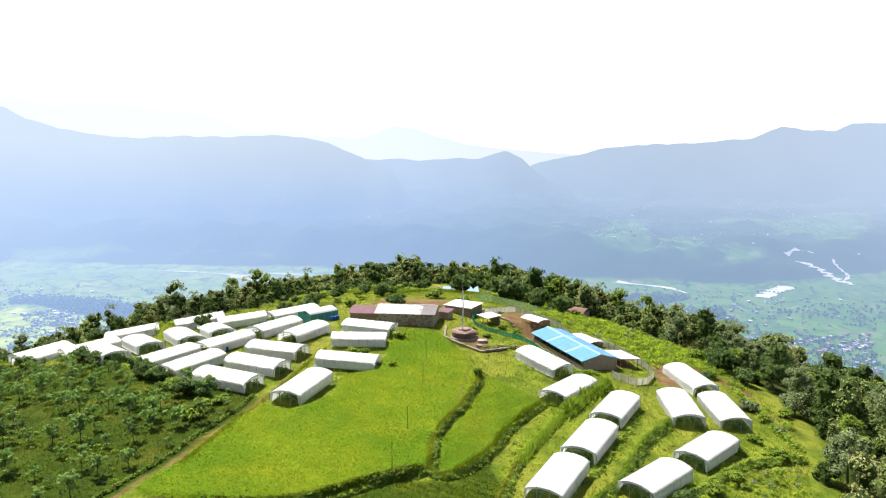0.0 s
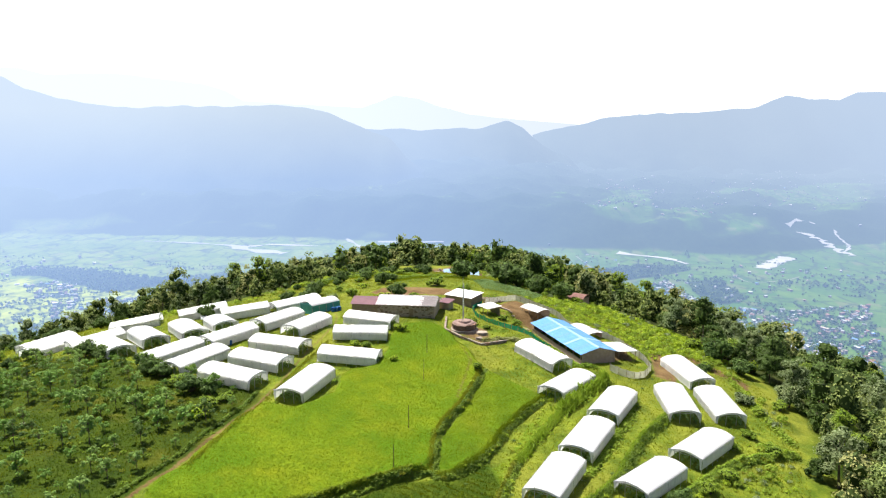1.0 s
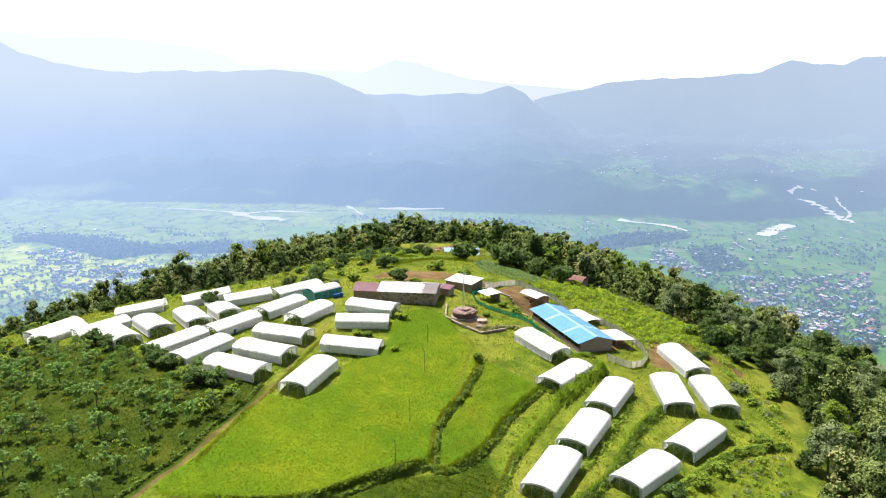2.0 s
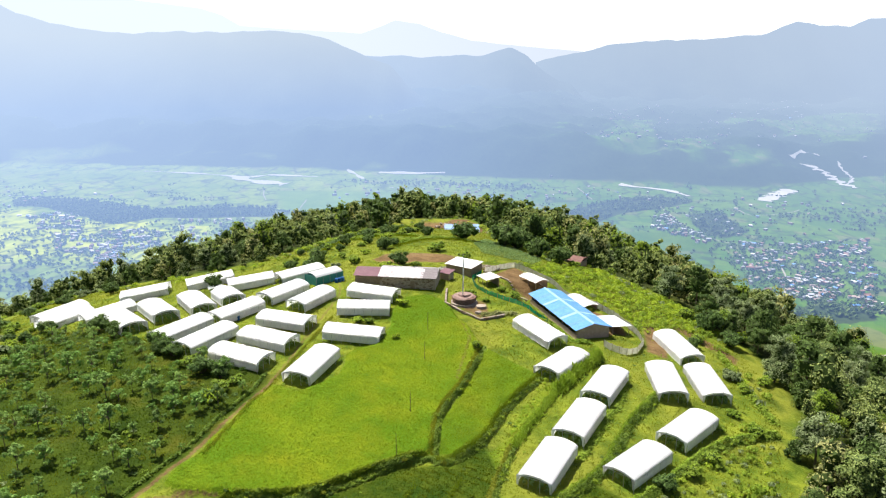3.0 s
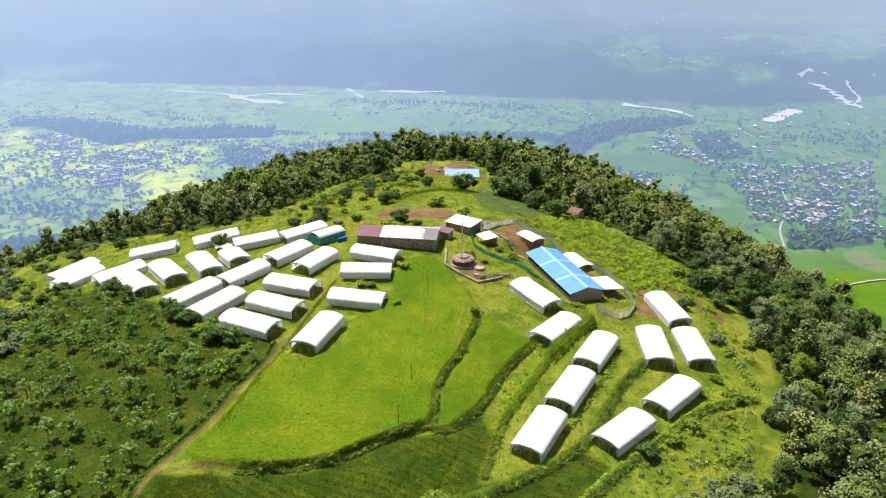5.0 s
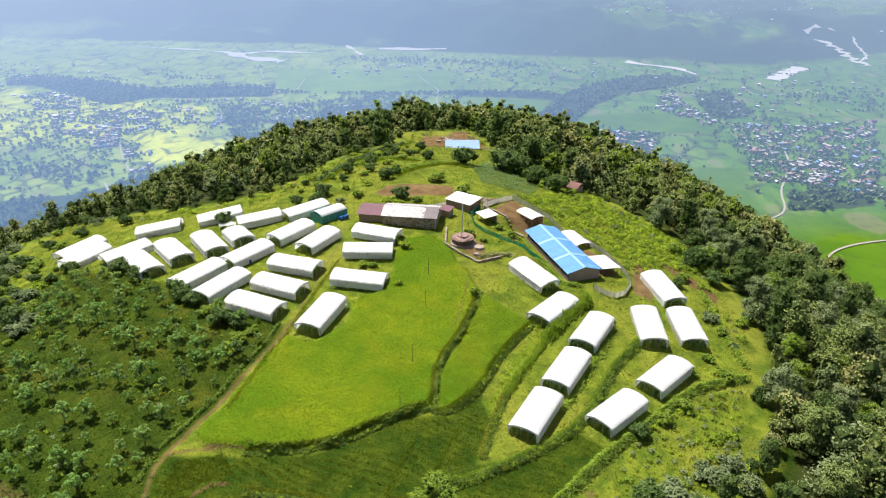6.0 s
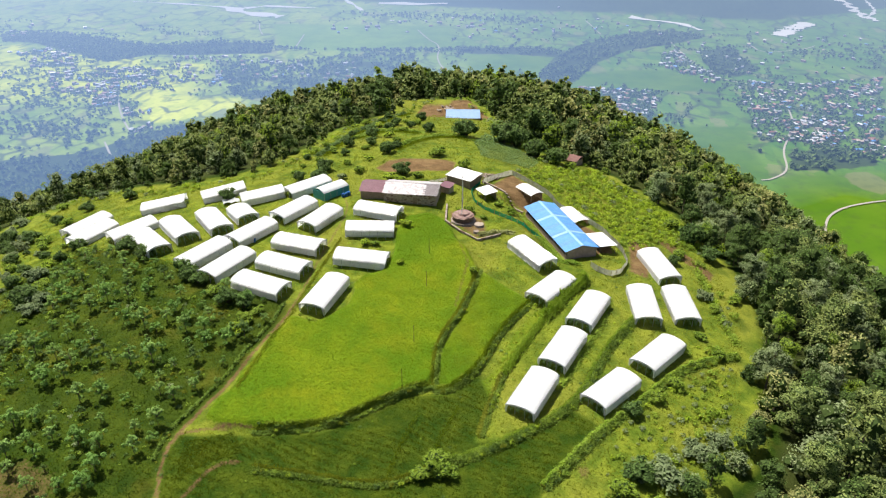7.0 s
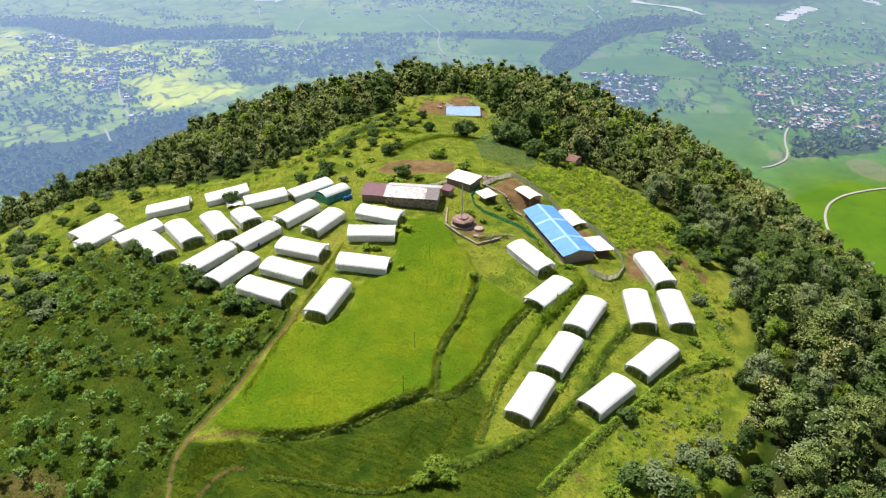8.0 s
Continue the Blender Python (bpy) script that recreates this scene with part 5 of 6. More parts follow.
def stone_house():
    """The old farmhouse: a slate roof in rough courses and a lower maroon-roofed wing."""
    rng = np.random.RandomState(9)
    L, W, eave, ridge = 12.6, 7.6, 2.9, 3.95
    root = new("farmhouse")
    body = part("wall", box(bmesh.new(), L, W, eave + 0.8, 0, 0, eave / 2 - 0.4, bevel=0.05), M_STONE, root)
    blocks = [bmesh.new() for _ in range(3)]
    for i, bm in enumerate(blocks):
        box(bm, 0.42 + 0.12 * i, 0.10, 0.24, bevel=0.03)
    stones = []
    for i, bm in enumerate(blocks):
        me = bpy.data.meshes.new("stone")
        bm.to_mesh(me)
        bm.free()
        me.materials.append((M_STONE, M_STONE2, M_STONE3)[i])
        stones.append(me)
    for row in range(9):
        x = -L / 2 + rng.uniform(0.1, 0.4)
        while x < L / 2 - 0.3:
            k = rng.randint(3)
            if not (abs(x - 1.2) < 0.7 and row < 7):
                o = new("stone", stones[k])
                o.parent = body
                o.matrix_basis = pose(x, -W / 2 - 0.02 + rng.uniform(-0.02, 0.02), 0.3 + row * 0.29, 0, 0, rng.uniform(-2, 2))
            x += 0.5 + 0.12 * k + rng.uniform(0.08, 0.3)
    for x in (-L / 2 + 0.02, L / 2 - 0.26):
        gable("gable", root, x, W / 2, eave - 0.02, ridge - 0.1, 0.24, M_STONE)
    part("door", box(bmesh.new(), 0.95, 0.12, 1.9, 1.2, -W / 2 - 0.03, 0.95, bevel=0.02), M_PLANK, root, "weathered plank door")
    deck = part("roof", slab(bmesh.new(), [[(x, s * (W / 2 + 0.45), eave - 0.15) if s else (x, 0, ridge) for s in (-1, 0, 1)] for x in (-L / 2 - 0.4, L / 2 + 0.4)], 0.1), M_SLATE, root)
    slate = bpy.data.meshes.new("slate")
    bm = box(bmesh.new(), 0.72, 0.62, 0.04, bevel=0.01)
    bm.to_mesh(slate)
    bm.free()
    slate.materials.append(M_SLATES)
    dark_slate = slate.copy()
    dark_slate.materials[0] = M_DARKSLATES
    fall = math.atan2(ridge - eave + 0.15, W / 2 + 0.45)
    for side in (-1,):
        for row in range(11):
            for i in range(22):
                u = (row + 0.5) / 11
                o = new("slate", dark_slate if i > 16 or (i == 16 and row % 2) else slate)
                o.parent = deck
                y, z = side * (W / 2 + 0.45) * (1 - u), eave - 0.15 + (ridge - eave + 0.15) * u + 0.06
                o.matrix_basis = pose(-L / 2 + 0.1 + i * (L - 0.2) / 21 + rng.uniform(-0.12, 0.12), y, z + rng.uniform(0, 0.04), math.degrees(fall) * -side + rng.uniform(-3, 3), rng.uniform(-2, 2), rng.uniform(-14, 14))
    part("ridge", box(bmesh.new(), L + 0.4, 0.5, 0.14, 0, 0, ridge + 0.05, bevel=0.05), M_SLATE, root)
    # the lower wing
    wl, ww, we, wr = 6.0, 6.4, 2.6, 3.5
    wx = -L / 2 - wl / 2
    wall_box("wing_wall", root, wl, ww, we + 0.8, wx, 0.3, we / 2 - 0.4, M_PLANK)
    for i in range(6):
        for side in (-1, 1):
            x0 = wx - wl / 2 - 0.3 + i * (wl + 0.3) / 6
            rows = [[(x0 + (wl + 0.3) / 6 * j / 6, 0.3 + side * (ww / 2 + 0.5), we - 0.1 + 0.03 * (j % 2)), (x0 + (wl + 0.3) / 6 * j / 6, 0.3, wr + 0.03 * (j % 2))] for j in range(7)]
            part("roof_sheet", slab(bmesh.new(), rows, 0.02), M_MAROON, root, "maroon corrugated roof sheet")
    gable("wing_gable", root, wx - wl / 2, ww / 2 - 0.1, we - 0.1, wr - 0.1, 0.2, M_PLANK)
    return tagged(root, "old stone farmhouse with a rough slate roof and a maroon-roofed wing", "house")


M_STONE2 = worn("pale_stone", (0.40, 0.33, 0.27), (0.32, 0.26, 0.21), 2, 0.9, bump=0.6)
M_STONE3 = worn("brown_stone", (0.27, 0.18, 0.13), (0.21, 0.14, 0.1), 2, 0.9, bump=0.6)
k = Nodes("slate_tiles")
one = k.add("ObjectInfo").outputs["Random"]
p = k.coords()
c = k.mix(k.ramp(one, 0.0, 1.0), (0.40, 0.36, 0.365), (0.70, 0.66, 0.665))
c = k.mix(k.ramp(k.noise(p, 2.5, 5), 0.56, 0.74, 0, 0.5), c, (0.22, 0.17, 0.15))
M_SLATES = k.done(k.surface(c, 0.7, normal=k.bump(k.noise(p, 9), 0.4, 0.02)))
M_DARKSLATES = worn("old_dark_slate", (0.17, 0.145, 0.15), (0.30, 0.27, 0.275), 2.0, 0.8)
house = stone_house()
house.matrix_basis = pose(-7.7, 157.2, 1.75, 0, 0, -8)


def open_shed(name, label, L, W, height, fall, roof_mat, wall_mat, posts=3, walls=("back",), arch=0.0):
    """A small shed: posts, some walls and a thin roof."""
    root = new(name)
    rows = []
    for i in range(9):
        x = -L / 2 - 0.3 + (L + 0.6) * i / 8
        rows.append([(x, (W / 2 + 0.3) * u, height + fall * u * 0.5 + arch * (1 - u * u) + 0.02 * (i % 2)) for u in (-1, -0.6, -0.2, 0.2, 0.6, 1)])
    part("roof", slab(bmesh.new(), rows, 0.03), roof_mat, root)
    for i in range(posts):
        for s in (-1, 1):
            part("post", box(bmesh.new(), 0.12, 0.12, height + 0.8 + fall * s * 0.5, -L / 2 + 0.1 + i * (L - 0.2) / (posts - 1), s * (W / 2 - 0.08), (height + fall * s * 0.5 - 0.8) / 2, bevel=0.02), M_PLANK, root)
    for side in walls:
        hgt = height + 0.5 - abs(fall) * 0.5
        if side in ("front", "back"):
            s = -1 if side == "front" else 1
            n = max(4, int(L / 0.5))
            for i in range(n):
                part("board", box(bmesh.new(), L / n - 0.02, 0.05, hgt + 0.03 * (i % 3), -L / 2 + (i + 0.5) * L / n, s * (W / 2), hgt / 2 - 0.5), wall_mat, root)
        else:
            s = -1 if side == "west" else 1
            n = max(4, int(W / 0.5))
            for i in range(n):
                part("board", box(bmesh.new(), 0.05, W / n - 0.02, hgt + 0.03 * (i % 3), s * (L / 2), -W / 2 + (i + 0.5) * W / n, hgt / 2 - 0.5), wall_mat, root)
    return tagged(root, label, "shed")


def stand(ob, x, y, yaw):
    ob.matrix_basis = on_ground(x, y, yaw)
    return ob


stand(open_shed("store_shed", "small store shed with a white tin roof and plank walls", 7.2, 4.8, 2.3, 0.5, M_TIN, M_PLANK, 3, ("front", "back", "west", "east")), 4.8, 167.4, -36)
stand(open_shed("goat_shelter", "open shelter with a white sheet roof on posts", 4.0, 3.2, 1.9, 0.3, M_TIN, M_PLANK, 3, ("back",)), 10.3, 159.6, -62)
stand(open_shed("pen_shelter", "small arched white shelter standing in the pen", 6.2, 3.4, 1.3, 0.0, M_FILM, M_PLANK, 3, ("back",), 0.5), 21.4, 164.2, -60)
stand(open_shed("pen_shelter", "small arched white shelter beside the blue-roofed shed", 7.6, 3.4, 1.3, 0.0, M_FILM, M_PLANK, 3, ("back",), 0.4), 31.2, 154.6, -68)
stand(open_shed("pen_shelter", "open white-roofed shelter on posts beside the shed", 6.2, 4.0, 1.7, -0.4, M_TIN, M_PLANK, 3, ()), 35.4, 141.3, -70)
stand(open_shed("red_hut", "small hut with a faded red tiled roof among bushes", 4.6, 3.8, 1.5, 0.3, M_RED, M_PINKWALL, 3, ("front", "back", "west", "east"), 0.8), 38.5, 202.0, -40)
stand(open_shed("hilltop_shed", "hilltop shed with a pale blue sheet roof on bare soil", 12.2, 6.6, 2.5, 1.2, M_BLUE3, M_PINKWALL, 5, ("front", "back", "west", "east")), 6.3, 257.5, 0)


stand(open_shed("lean_to", "small lean-to with a maroon sheet roof beside the farmhouse", 2.4, 2.2, 1.9, 0.4, M_MAROON, M_STONE, 2, ("front", "back", "west", "east")), 0.6, 161.0, -30)


def teal_house():
    root = new("net_greenhouse")
    L, W = 7.6, 4.4
    rows = [[(-L / 2 + L * i / 12, W / 2 * u, 1.9 + 0.75 * (1 - u * u)) for u in (-1, -0.7, -0.35, 0, 0.35, 0.7, 1)] for i in range(13)]
    smooth_faces(part("cover", slab(bmesh.new(), rows, 0.03), M_FILM, root, "white plastic roof film"))
    for s in (-1, 1):
        part("side_net", box(bmesh.new(), L, 0.05, 2.5, 0, s * W / 2, 0.65, bevel=0.01), M_TEAL, root, "teal shade net wall")
        part("end_net", box(bmesh.new(), 0.05, W, 2.6, s * L / 2, 0, 0.7, bevel=0.01), M_TEAL, root, "teal shade net wall")
    for i in range(5):
        part("post", rod(bmesh.new(), (-L / 2 + i * L / 4, -W / 2 - 0.05, -0.5), (-L / 2 + i * L / 4, -W / 2 - 0.05, 2.0), 0.04), M_PIPE, root)
    return tagged(root, "greenhouse with teal net walls and a white film roof", "greenhouse")


stand(teal_house(), -27.7, 158.4, 46)


def drum():
    root = new("water_drum")
    bm = bmesh.new()
    outline = ((0, 0.25), (0.05, 0.29), (0.29, 0.29), (0.32, 0.315), (0.35, 0.29), (0.59, 0.29), (0.62, 0.315), (0.65, 0.29), (0.87, 0.29), (0.92, 0.27))
    rings = [[bm.verts.new((math.cos(i * 0.3927) * r * 1.35, math.sin(i * 0.3927) * r * 1.35, z)) for i in range(16)] for z, r in outline]
    for a, b in zip(rings, rings[1:]):
        for i in range(16):
            bm.faces.new((a[i], a[(i + 1) % 16], b[(i + 1) % 16], b[i]))
    bm.faces.new(rings[0][::-1])
    bm.faces.new(rings[-1])
    part("body", bm, M_DRUM, root)
    part("lid", rod(bmesh.new(), (0, 0, 0.92), (0, 0, 0.97), 0.34, 16), M_DRUM, root)
    return tagged(root, "blue plastic water drum on the grass", "drum", group="water drums")


first = stand(drum(), -24.6, 156.6, 0)
for x, y in ((-23.9, 157.0), (-23.3, 157.6), (-41.2, 134.9)):
    copy_thing(first, on_ground(x, y, 40))


# ---- shrine terrace with its flagpole ----
def shrine():
    rng = np.random.RandomState(2)
    root = new("stone_shrine")
    for i, (r, z0, z1, mat) in enumerate(((3.1, -0.8, 0.35, M_PAVE), (2.35, 0.3, 1.5, M_BRICK), (2.5, 1.45, 1.75, M_SHRINE))):
        bm = rod(bmesh.new(), (0, 0, z0), (0, 0, z1), r, 11, r * (0.96, 1.04, 0.9)[i])
        for v in bm.verts:
            s = 1 + rng.uniform(-0.09, 0.07)
            v.co = (v.co.x * s, v.co.y * s, v.co.z + rng.uniform(-0.12, 0.12) * (v.co.z > z0 + 0.1))
        part("tier", bm, mat, root)
    stone = bpy.data.meshes.new("brick")
    bm = box(bmesh.new(), 0.42, 0.12, 0.2, bevel=0.02)
    bm.to_mesh(stone)
    bm.free()
    stone.materials.append(M_STONE3)
    for row in range(4):
        for i in range(34):
            t = (i + 0.5 * (row % 2)) / 34 * 6.2832
            o = new("brick", stone)
            o.parent = root
            r = 2.36 + 0.025 * row
            o.matrix_basis = pose(math.cos(t) * (r + rng.uniform(-0.06, 0.12)), math.sin(t) * r, 0.6 + row * 0.26 + rng.uniform(-0.05, 0.05), rng.uniform(-8, 8), rng.uniform(-6, 6), math.degrees(t) + 90 + rng.uniform(-12, 12))
    part("cap_rim", rod(bmesh.new(), (0.1, 0.2, 1.7), (0.1, 0.2, 2.05), 1.5, 9, 1.3), M_SHRINE, root)
    return tagged(root, "round stepped shrine of brown stone with a dark cap", "shrine")


M_SHRINE = worn("dark_cement", (0.22, 0.14, 0.12), (0.32, 0.22, 0.19), 1.5, 0.8)
stand(shrine(), 4.3, 146.4, 0)


def round_stone(name, label, x, y, r, h, mat):
    bm = rod(bmesh.new(), (0, 0, -0.6), (0, 0, h), r, 16, r * 0.85)
    shape = np.random.RandomState(int(x * 10))
    for v in bm.verts:
        s = 1 + shape.uniform(-0.14, 0.1)
        v.co = (v.co.x * s, v.co.y * s, v.co.z + shape.uniform(-0.1, 0.1))
    bmesh.ops.bevel(bm, geom=[e for e in bm.edges], offset=0.06, segments=1, affect="EDGES")
    root = new(name)
    part("block", bm, mat, root)
    return tagged(stand(root, x, y, 20), label, "plinth")


round_stone("stone_plinth", "low round plinth of pale brown stone beside the shrine", 7.9, 144.6, 1.35, 0.5, M_STONE2)
round_stone("stone_plinth", "small round plinth of brown stone beside the shrine", 7.2, 141.4, 0.8, 0.5, M_PAVE)


def flagpole():
    root = new("flagpole")
    rng = np.random.RandomState(3)
    part("pole", rod(bmesh.new(), (0, 0, -0.5), (0, 0, 10.6), 0.1, 10, 0.04), M_WHITE, root)
    bm = bmesh.new()
    rows = [[(0.06 + 0.16 * q + 0.03 * math.sin(i), 0.08 * math.sin(i * 1.3 + 3 * q), 9.6 - i * 0.5) for q in (0, 0.5, 1)] for i in range(15)]
    grid = [[bm.verts.new(p) for p in r] for r in rows]
    for a, b in zip(grid, grid[1:]):
        for j in range(2):
            bm.faces.new((a[j], a[j + 1], b[j + 1], b[j]))
    bmesh.ops.solidify(bm, geom=bm.faces[:], thickness=0.015)
    part("banner", bm, M_WHITE, root, "narrow white banner")
    part("finial", rod(bmesh.new(), (0, 0, 10.6), (0, 0, 10.95), 0.1, 8, 0.02), M_SHRINE, root)
    return tagged(root, "tall white flagpole with a narrow faded banner", "flagpole")


pole = flagpole()
pole.matrix_basis = pose(4.0, 145.6, gz(4.0, 145.6) + 0.5)

# low terrace wall round the shrine and paving
EDGE = [(0.6, 153.5), (0.3, 145.4), (3.5, 141.5), (7.4, 138.0), (10.2, 139.6), (12.5, 141.0)]
wall_stone = [bpy.data.meshes.new("stone") for _ in range(3)]
for i, me in enumerate(wall_stone):
    bm = box(bmesh.new(), 0.5 + 0.12 * i, 0.42, 0.3, bevel=0.05)
    bm.to_mesh(me)
    bm.free()
    me.materials.append((M_STONE3, M_STONE2, M_PAVE)[i])


def dry_wall(name, label, line, courses, rng):
    root = new(name)
    root.location = (line[0][0], line[0][1], gz(*line[0]))
    for (ax, ay), (bx, by) in zip(line, line[1:]):
        d = math.hypot(bx - ax, by - ay)
        n = max(1, int(d / 0.62))
        yaw = math.degrees(math.atan2(by - ay, bx - ax))
        for c in range(courses):
            for i in range(n):
                s = (i + 0.5 + 0.3 * (c % 2)) / n
                x, y = ax + (bx - ax) * s, ay + (by - ay) * s
                o = new("stone", wall_stone[rng.randint(3)])
                o.parent = root
                o.matrix_basis = Matrix.Translation((x - line[0][0], y - line[0][1], gz(x, y) - gz(*line[0]) + 0.05 + c * 0.29)) @ pose(0, 0, 0, rng.uniform(-4, 4), rng.uniform(-4, 4), yaw + rng.uniform(-6, 6))
    return tagged(root, label, "stone wall")


rng = np.random.RandomState(31)
dry_wall("terrace_wall", "low dry stone wall edging the shrine terrace", EDGE, 2, rng)
dry_wall("terrace_wall", "broken dry stone wall along the animal pen", [(9.5, 168.5), (13, 165.5), (16.5, 161.5), (19.2, 158.2)], 2, rng)
rubble = new("rubble_heap")
rubble.location = (11.5, 172.5, gz(11.5, 172.5))
for i in range(60):
    r, t = 2.4 * rng.uniform() ** 0.6, rng.uniform(0, 6.28)
    o = new("stone", wall_stone[rng.randint(3)])
    o.parent = rubble
    x, y = r * math.cos(t) * 1.5, r * math.sin(t)
    o.matrix_basis = Matrix.Translation((x, y, gz(11.5 + x, 172.5 + y) - gz(11.5, 172.5) + 0.1 + max(0, 0.7 - 0.35 * r) * rng.uniform(0.3, 1))) @ pose(0, 0, 0, rng.uniform(-40, 40), rng.uniform(-40, 40), rng.uniform(0, 180))
tagged(rubble, "heap of brown rubble stones on the grass", "rubble")
sacks = new("white_heap")
sacks.location = (1.5, 270, gz(1.5, 270))
for i in range(34):
    o = new("sack", wall_stone[1])
    o.parent = sacks
    x, y = rng.normal() * 2.2, rng.normal() * 1.6
    o.matrix_basis = Matrix.Translation((x, y, gz(1.5 + x, 270 + y) - gz(1.5, 270) + 0.15 + 0.5 * rng.uniform())) @ pose(0, 0, 0, rng.uniform(-40, 40), rng.uniform(-40, 40), rng.uniform(0, 180)) @ Matrix.Diagonal((1.8, 1.8, 1.8, 1))
tagged(sacks, "heap of pale building stones on the bare hilltop", "stone heap")


# ---- fences ----
def mesh_fence(name, label, line, height, mat, sag, step=1.6):
    """Posts and a slack sheet of mesh along a line."""
    root = new(name)
    root.location = (line[0][0], line[0][1], gz(*line[0]))
    base = Vector(root.location)
    rng = np.random.RandomState(len(line))
    pts = []
    for (ax, ay), (bx, by) in zip(line, line[1:]):
        n = max(1, round(math.hypot(bx - ax, by - ay) / step))
        pts += [(ax + (bx - ax) * i / n, ay + (by - ay) * i / n) for i in range(n)]
    pts.append(line[-1])
    tops = []
    for x, y in pts:
        z = gz(x, y)
        lean = Vector((rng.uniform(-0.12, 0.12), rng.uniform(-0.12, 0.12), 0))
        tops.append((Vector((x, y, z)) - base, Vector((x, y, z + height * rng.uniform(0.92, 1.05))) + lean - base))
        part("post", rod(bmesh.new(), tops[-1][0] - Vector((0, 0, 0.4)), tops[-1][1] + Vector((0, 0, 0.1)), 0.05, 6), M_BAMBOO, root)
    for (a, b), (c, d) in zip(tops, tops[1:]):
        bm = bmesh.new()
        rows = []
        for i in range(4):
            s = i / 3
            lo, hi = a.lerp(c, s) + Vector((0, 0, 0.05)), b.lerp(d, s) - Vector((0, 0, sag * math.sin(math.pi * s)))
            rows.append([lo, lo.lerp(hi, 0.5) + Vector((rng.uniform(-0.06, 0.06), rng.uniform(-0.06, 0.06), 0)), hi])
        grid = [[bm.verts.new(p) for p in r] for r in rows]
        for p, q in zip(grid, grid[1:]):
            for j in range(2):
                bm.faces.new((p[j], q[j], q[j + 1], p[j + 1]))
        bmesh.ops.solidify(bm, geom=bm.faces[:], thickness=0.02)
        part("panel", bm, mat, root)
    return tagged(root, label, "fence")


def net_material(name, a, b, open_share):
    k = Nodes(name)
    p = k.coords()
    c = k.mix(k.ramp(k.noise(p, 1.3, 5), 0.35, 0.65), a, b)
    hole, both, lit, weave = k.add("BsdfTransparent"), k.add("MixShader"), k.add("BsdfTranslucent"), k.add("MixShader")
    weave.inputs[0].default_value = 0.45
    k.link(c, lit.inputs[0])
    k.link(k.surface(c, 0.8), weave.inputs[1])
    k.link(lit.outputs[0], weave.inputs[2])
    k.put(both.inputs[0], k.ramp(k.noise(p, 5, 3), 0.35, 0.7, open_share * 0.4, open_share * 1.5))
    k.link(weave.outputs[0], both.inputs[1])
    k.link(hole.outputs[0], both.inputs[2])
    return k.done(both.outputs[0])


M_MESH = net_material("pale_net", (0.80, 0.78, 0.72), (0.64, 0.62, 0.55), 0.15)
M_GNET = net_material("green_net", (0.015, 0.48, 0.30), (0.012, 0.38, 0.23), 0.2)
mesh_fence("pen_fence", "pale mesh fence on posts round the animal pen",
           [(9.8, 167.5), (14, 172.5), (18.0, 176.5), (22, 171.5), (25.6, 166.5), (31.3, 156.5), (37.2, 148.5), (40.2, 140), (40.3, 135), (38, 130.8), (35.5, 129.2), (32.8, 130.2), (31.6, 132)], 1.5, M_MESH, 0.1)
mesh_fence("net_fence", "slack green net fence beside the shrine", [(9.0, 167), (6.6, 161.5), (7.2, 156), (9.5, 152.5), (13, 150), (17, 147.5), (20, 146.2), (22, 143)], 1.15, M_GNET, 0.2)
mesh_fence("rail_fence", "low pale rail fence behind the farmhouse", [(-4.5, 164.5), (-1.5, 166.5), (1.8, 169.2)], 0.9, M_MESH, 0.05, 1.2)

# thin stakes in the field
def stake():
    root = new("field_stake")
    part("pole", rod(bmesh.new(), (0, 0, -0.4), (0.05, 0.03, 3.4), 0.055, 7, 0.035), M_BARK, root)
    part("cap", rod(bmesh.new(), (0.05, 0.03, 3.4), (0.05, 0.03, 3.5), 0.05, 7), M_DARK, root)
    return tagged(root, "thin dark stake standing in the field", "stake", group="field stakes")


first = stand(stake(), -3.4, 118.6, 0)
for x, y in ((-3.1, 130.2), (-5.2, 102.2), (-6.7, 91.0)):
    copy_thing(first, on_ground(x, y, 50))

# crumpled plastic between the tunnels
bm = bmesh.new()
rng = np.random.RandomState(12)
rows = [[(i * 0.5 - 2, j * 0.45 - 1.2, 0.35 + rng.uniform(0, 0.5)) for j in range(6)] for i in range(9)]
root = new("plastic_sheet")
part("sheet", slab(bm, rows, 0.03), M_FILM, root)
tagged(stand(root, -52.2, 157.2, 20), "crumpled white plastic sheet lying in weeds", "plastic sheet")

# ---- hedged banks, bushes, crops and grass ----
def resample(line, step):
    pts = []
    for (ax, ay), (bx, by) in zip(line, line[1:]):
        n = max(1, int(math.hypot(bx - ax, by - ay) / step))
        pts += [(ax + (bx - ax) * i / n, ay + (by - ay) * i / n) for i in range(n)]
    return pts + [line[-1]]


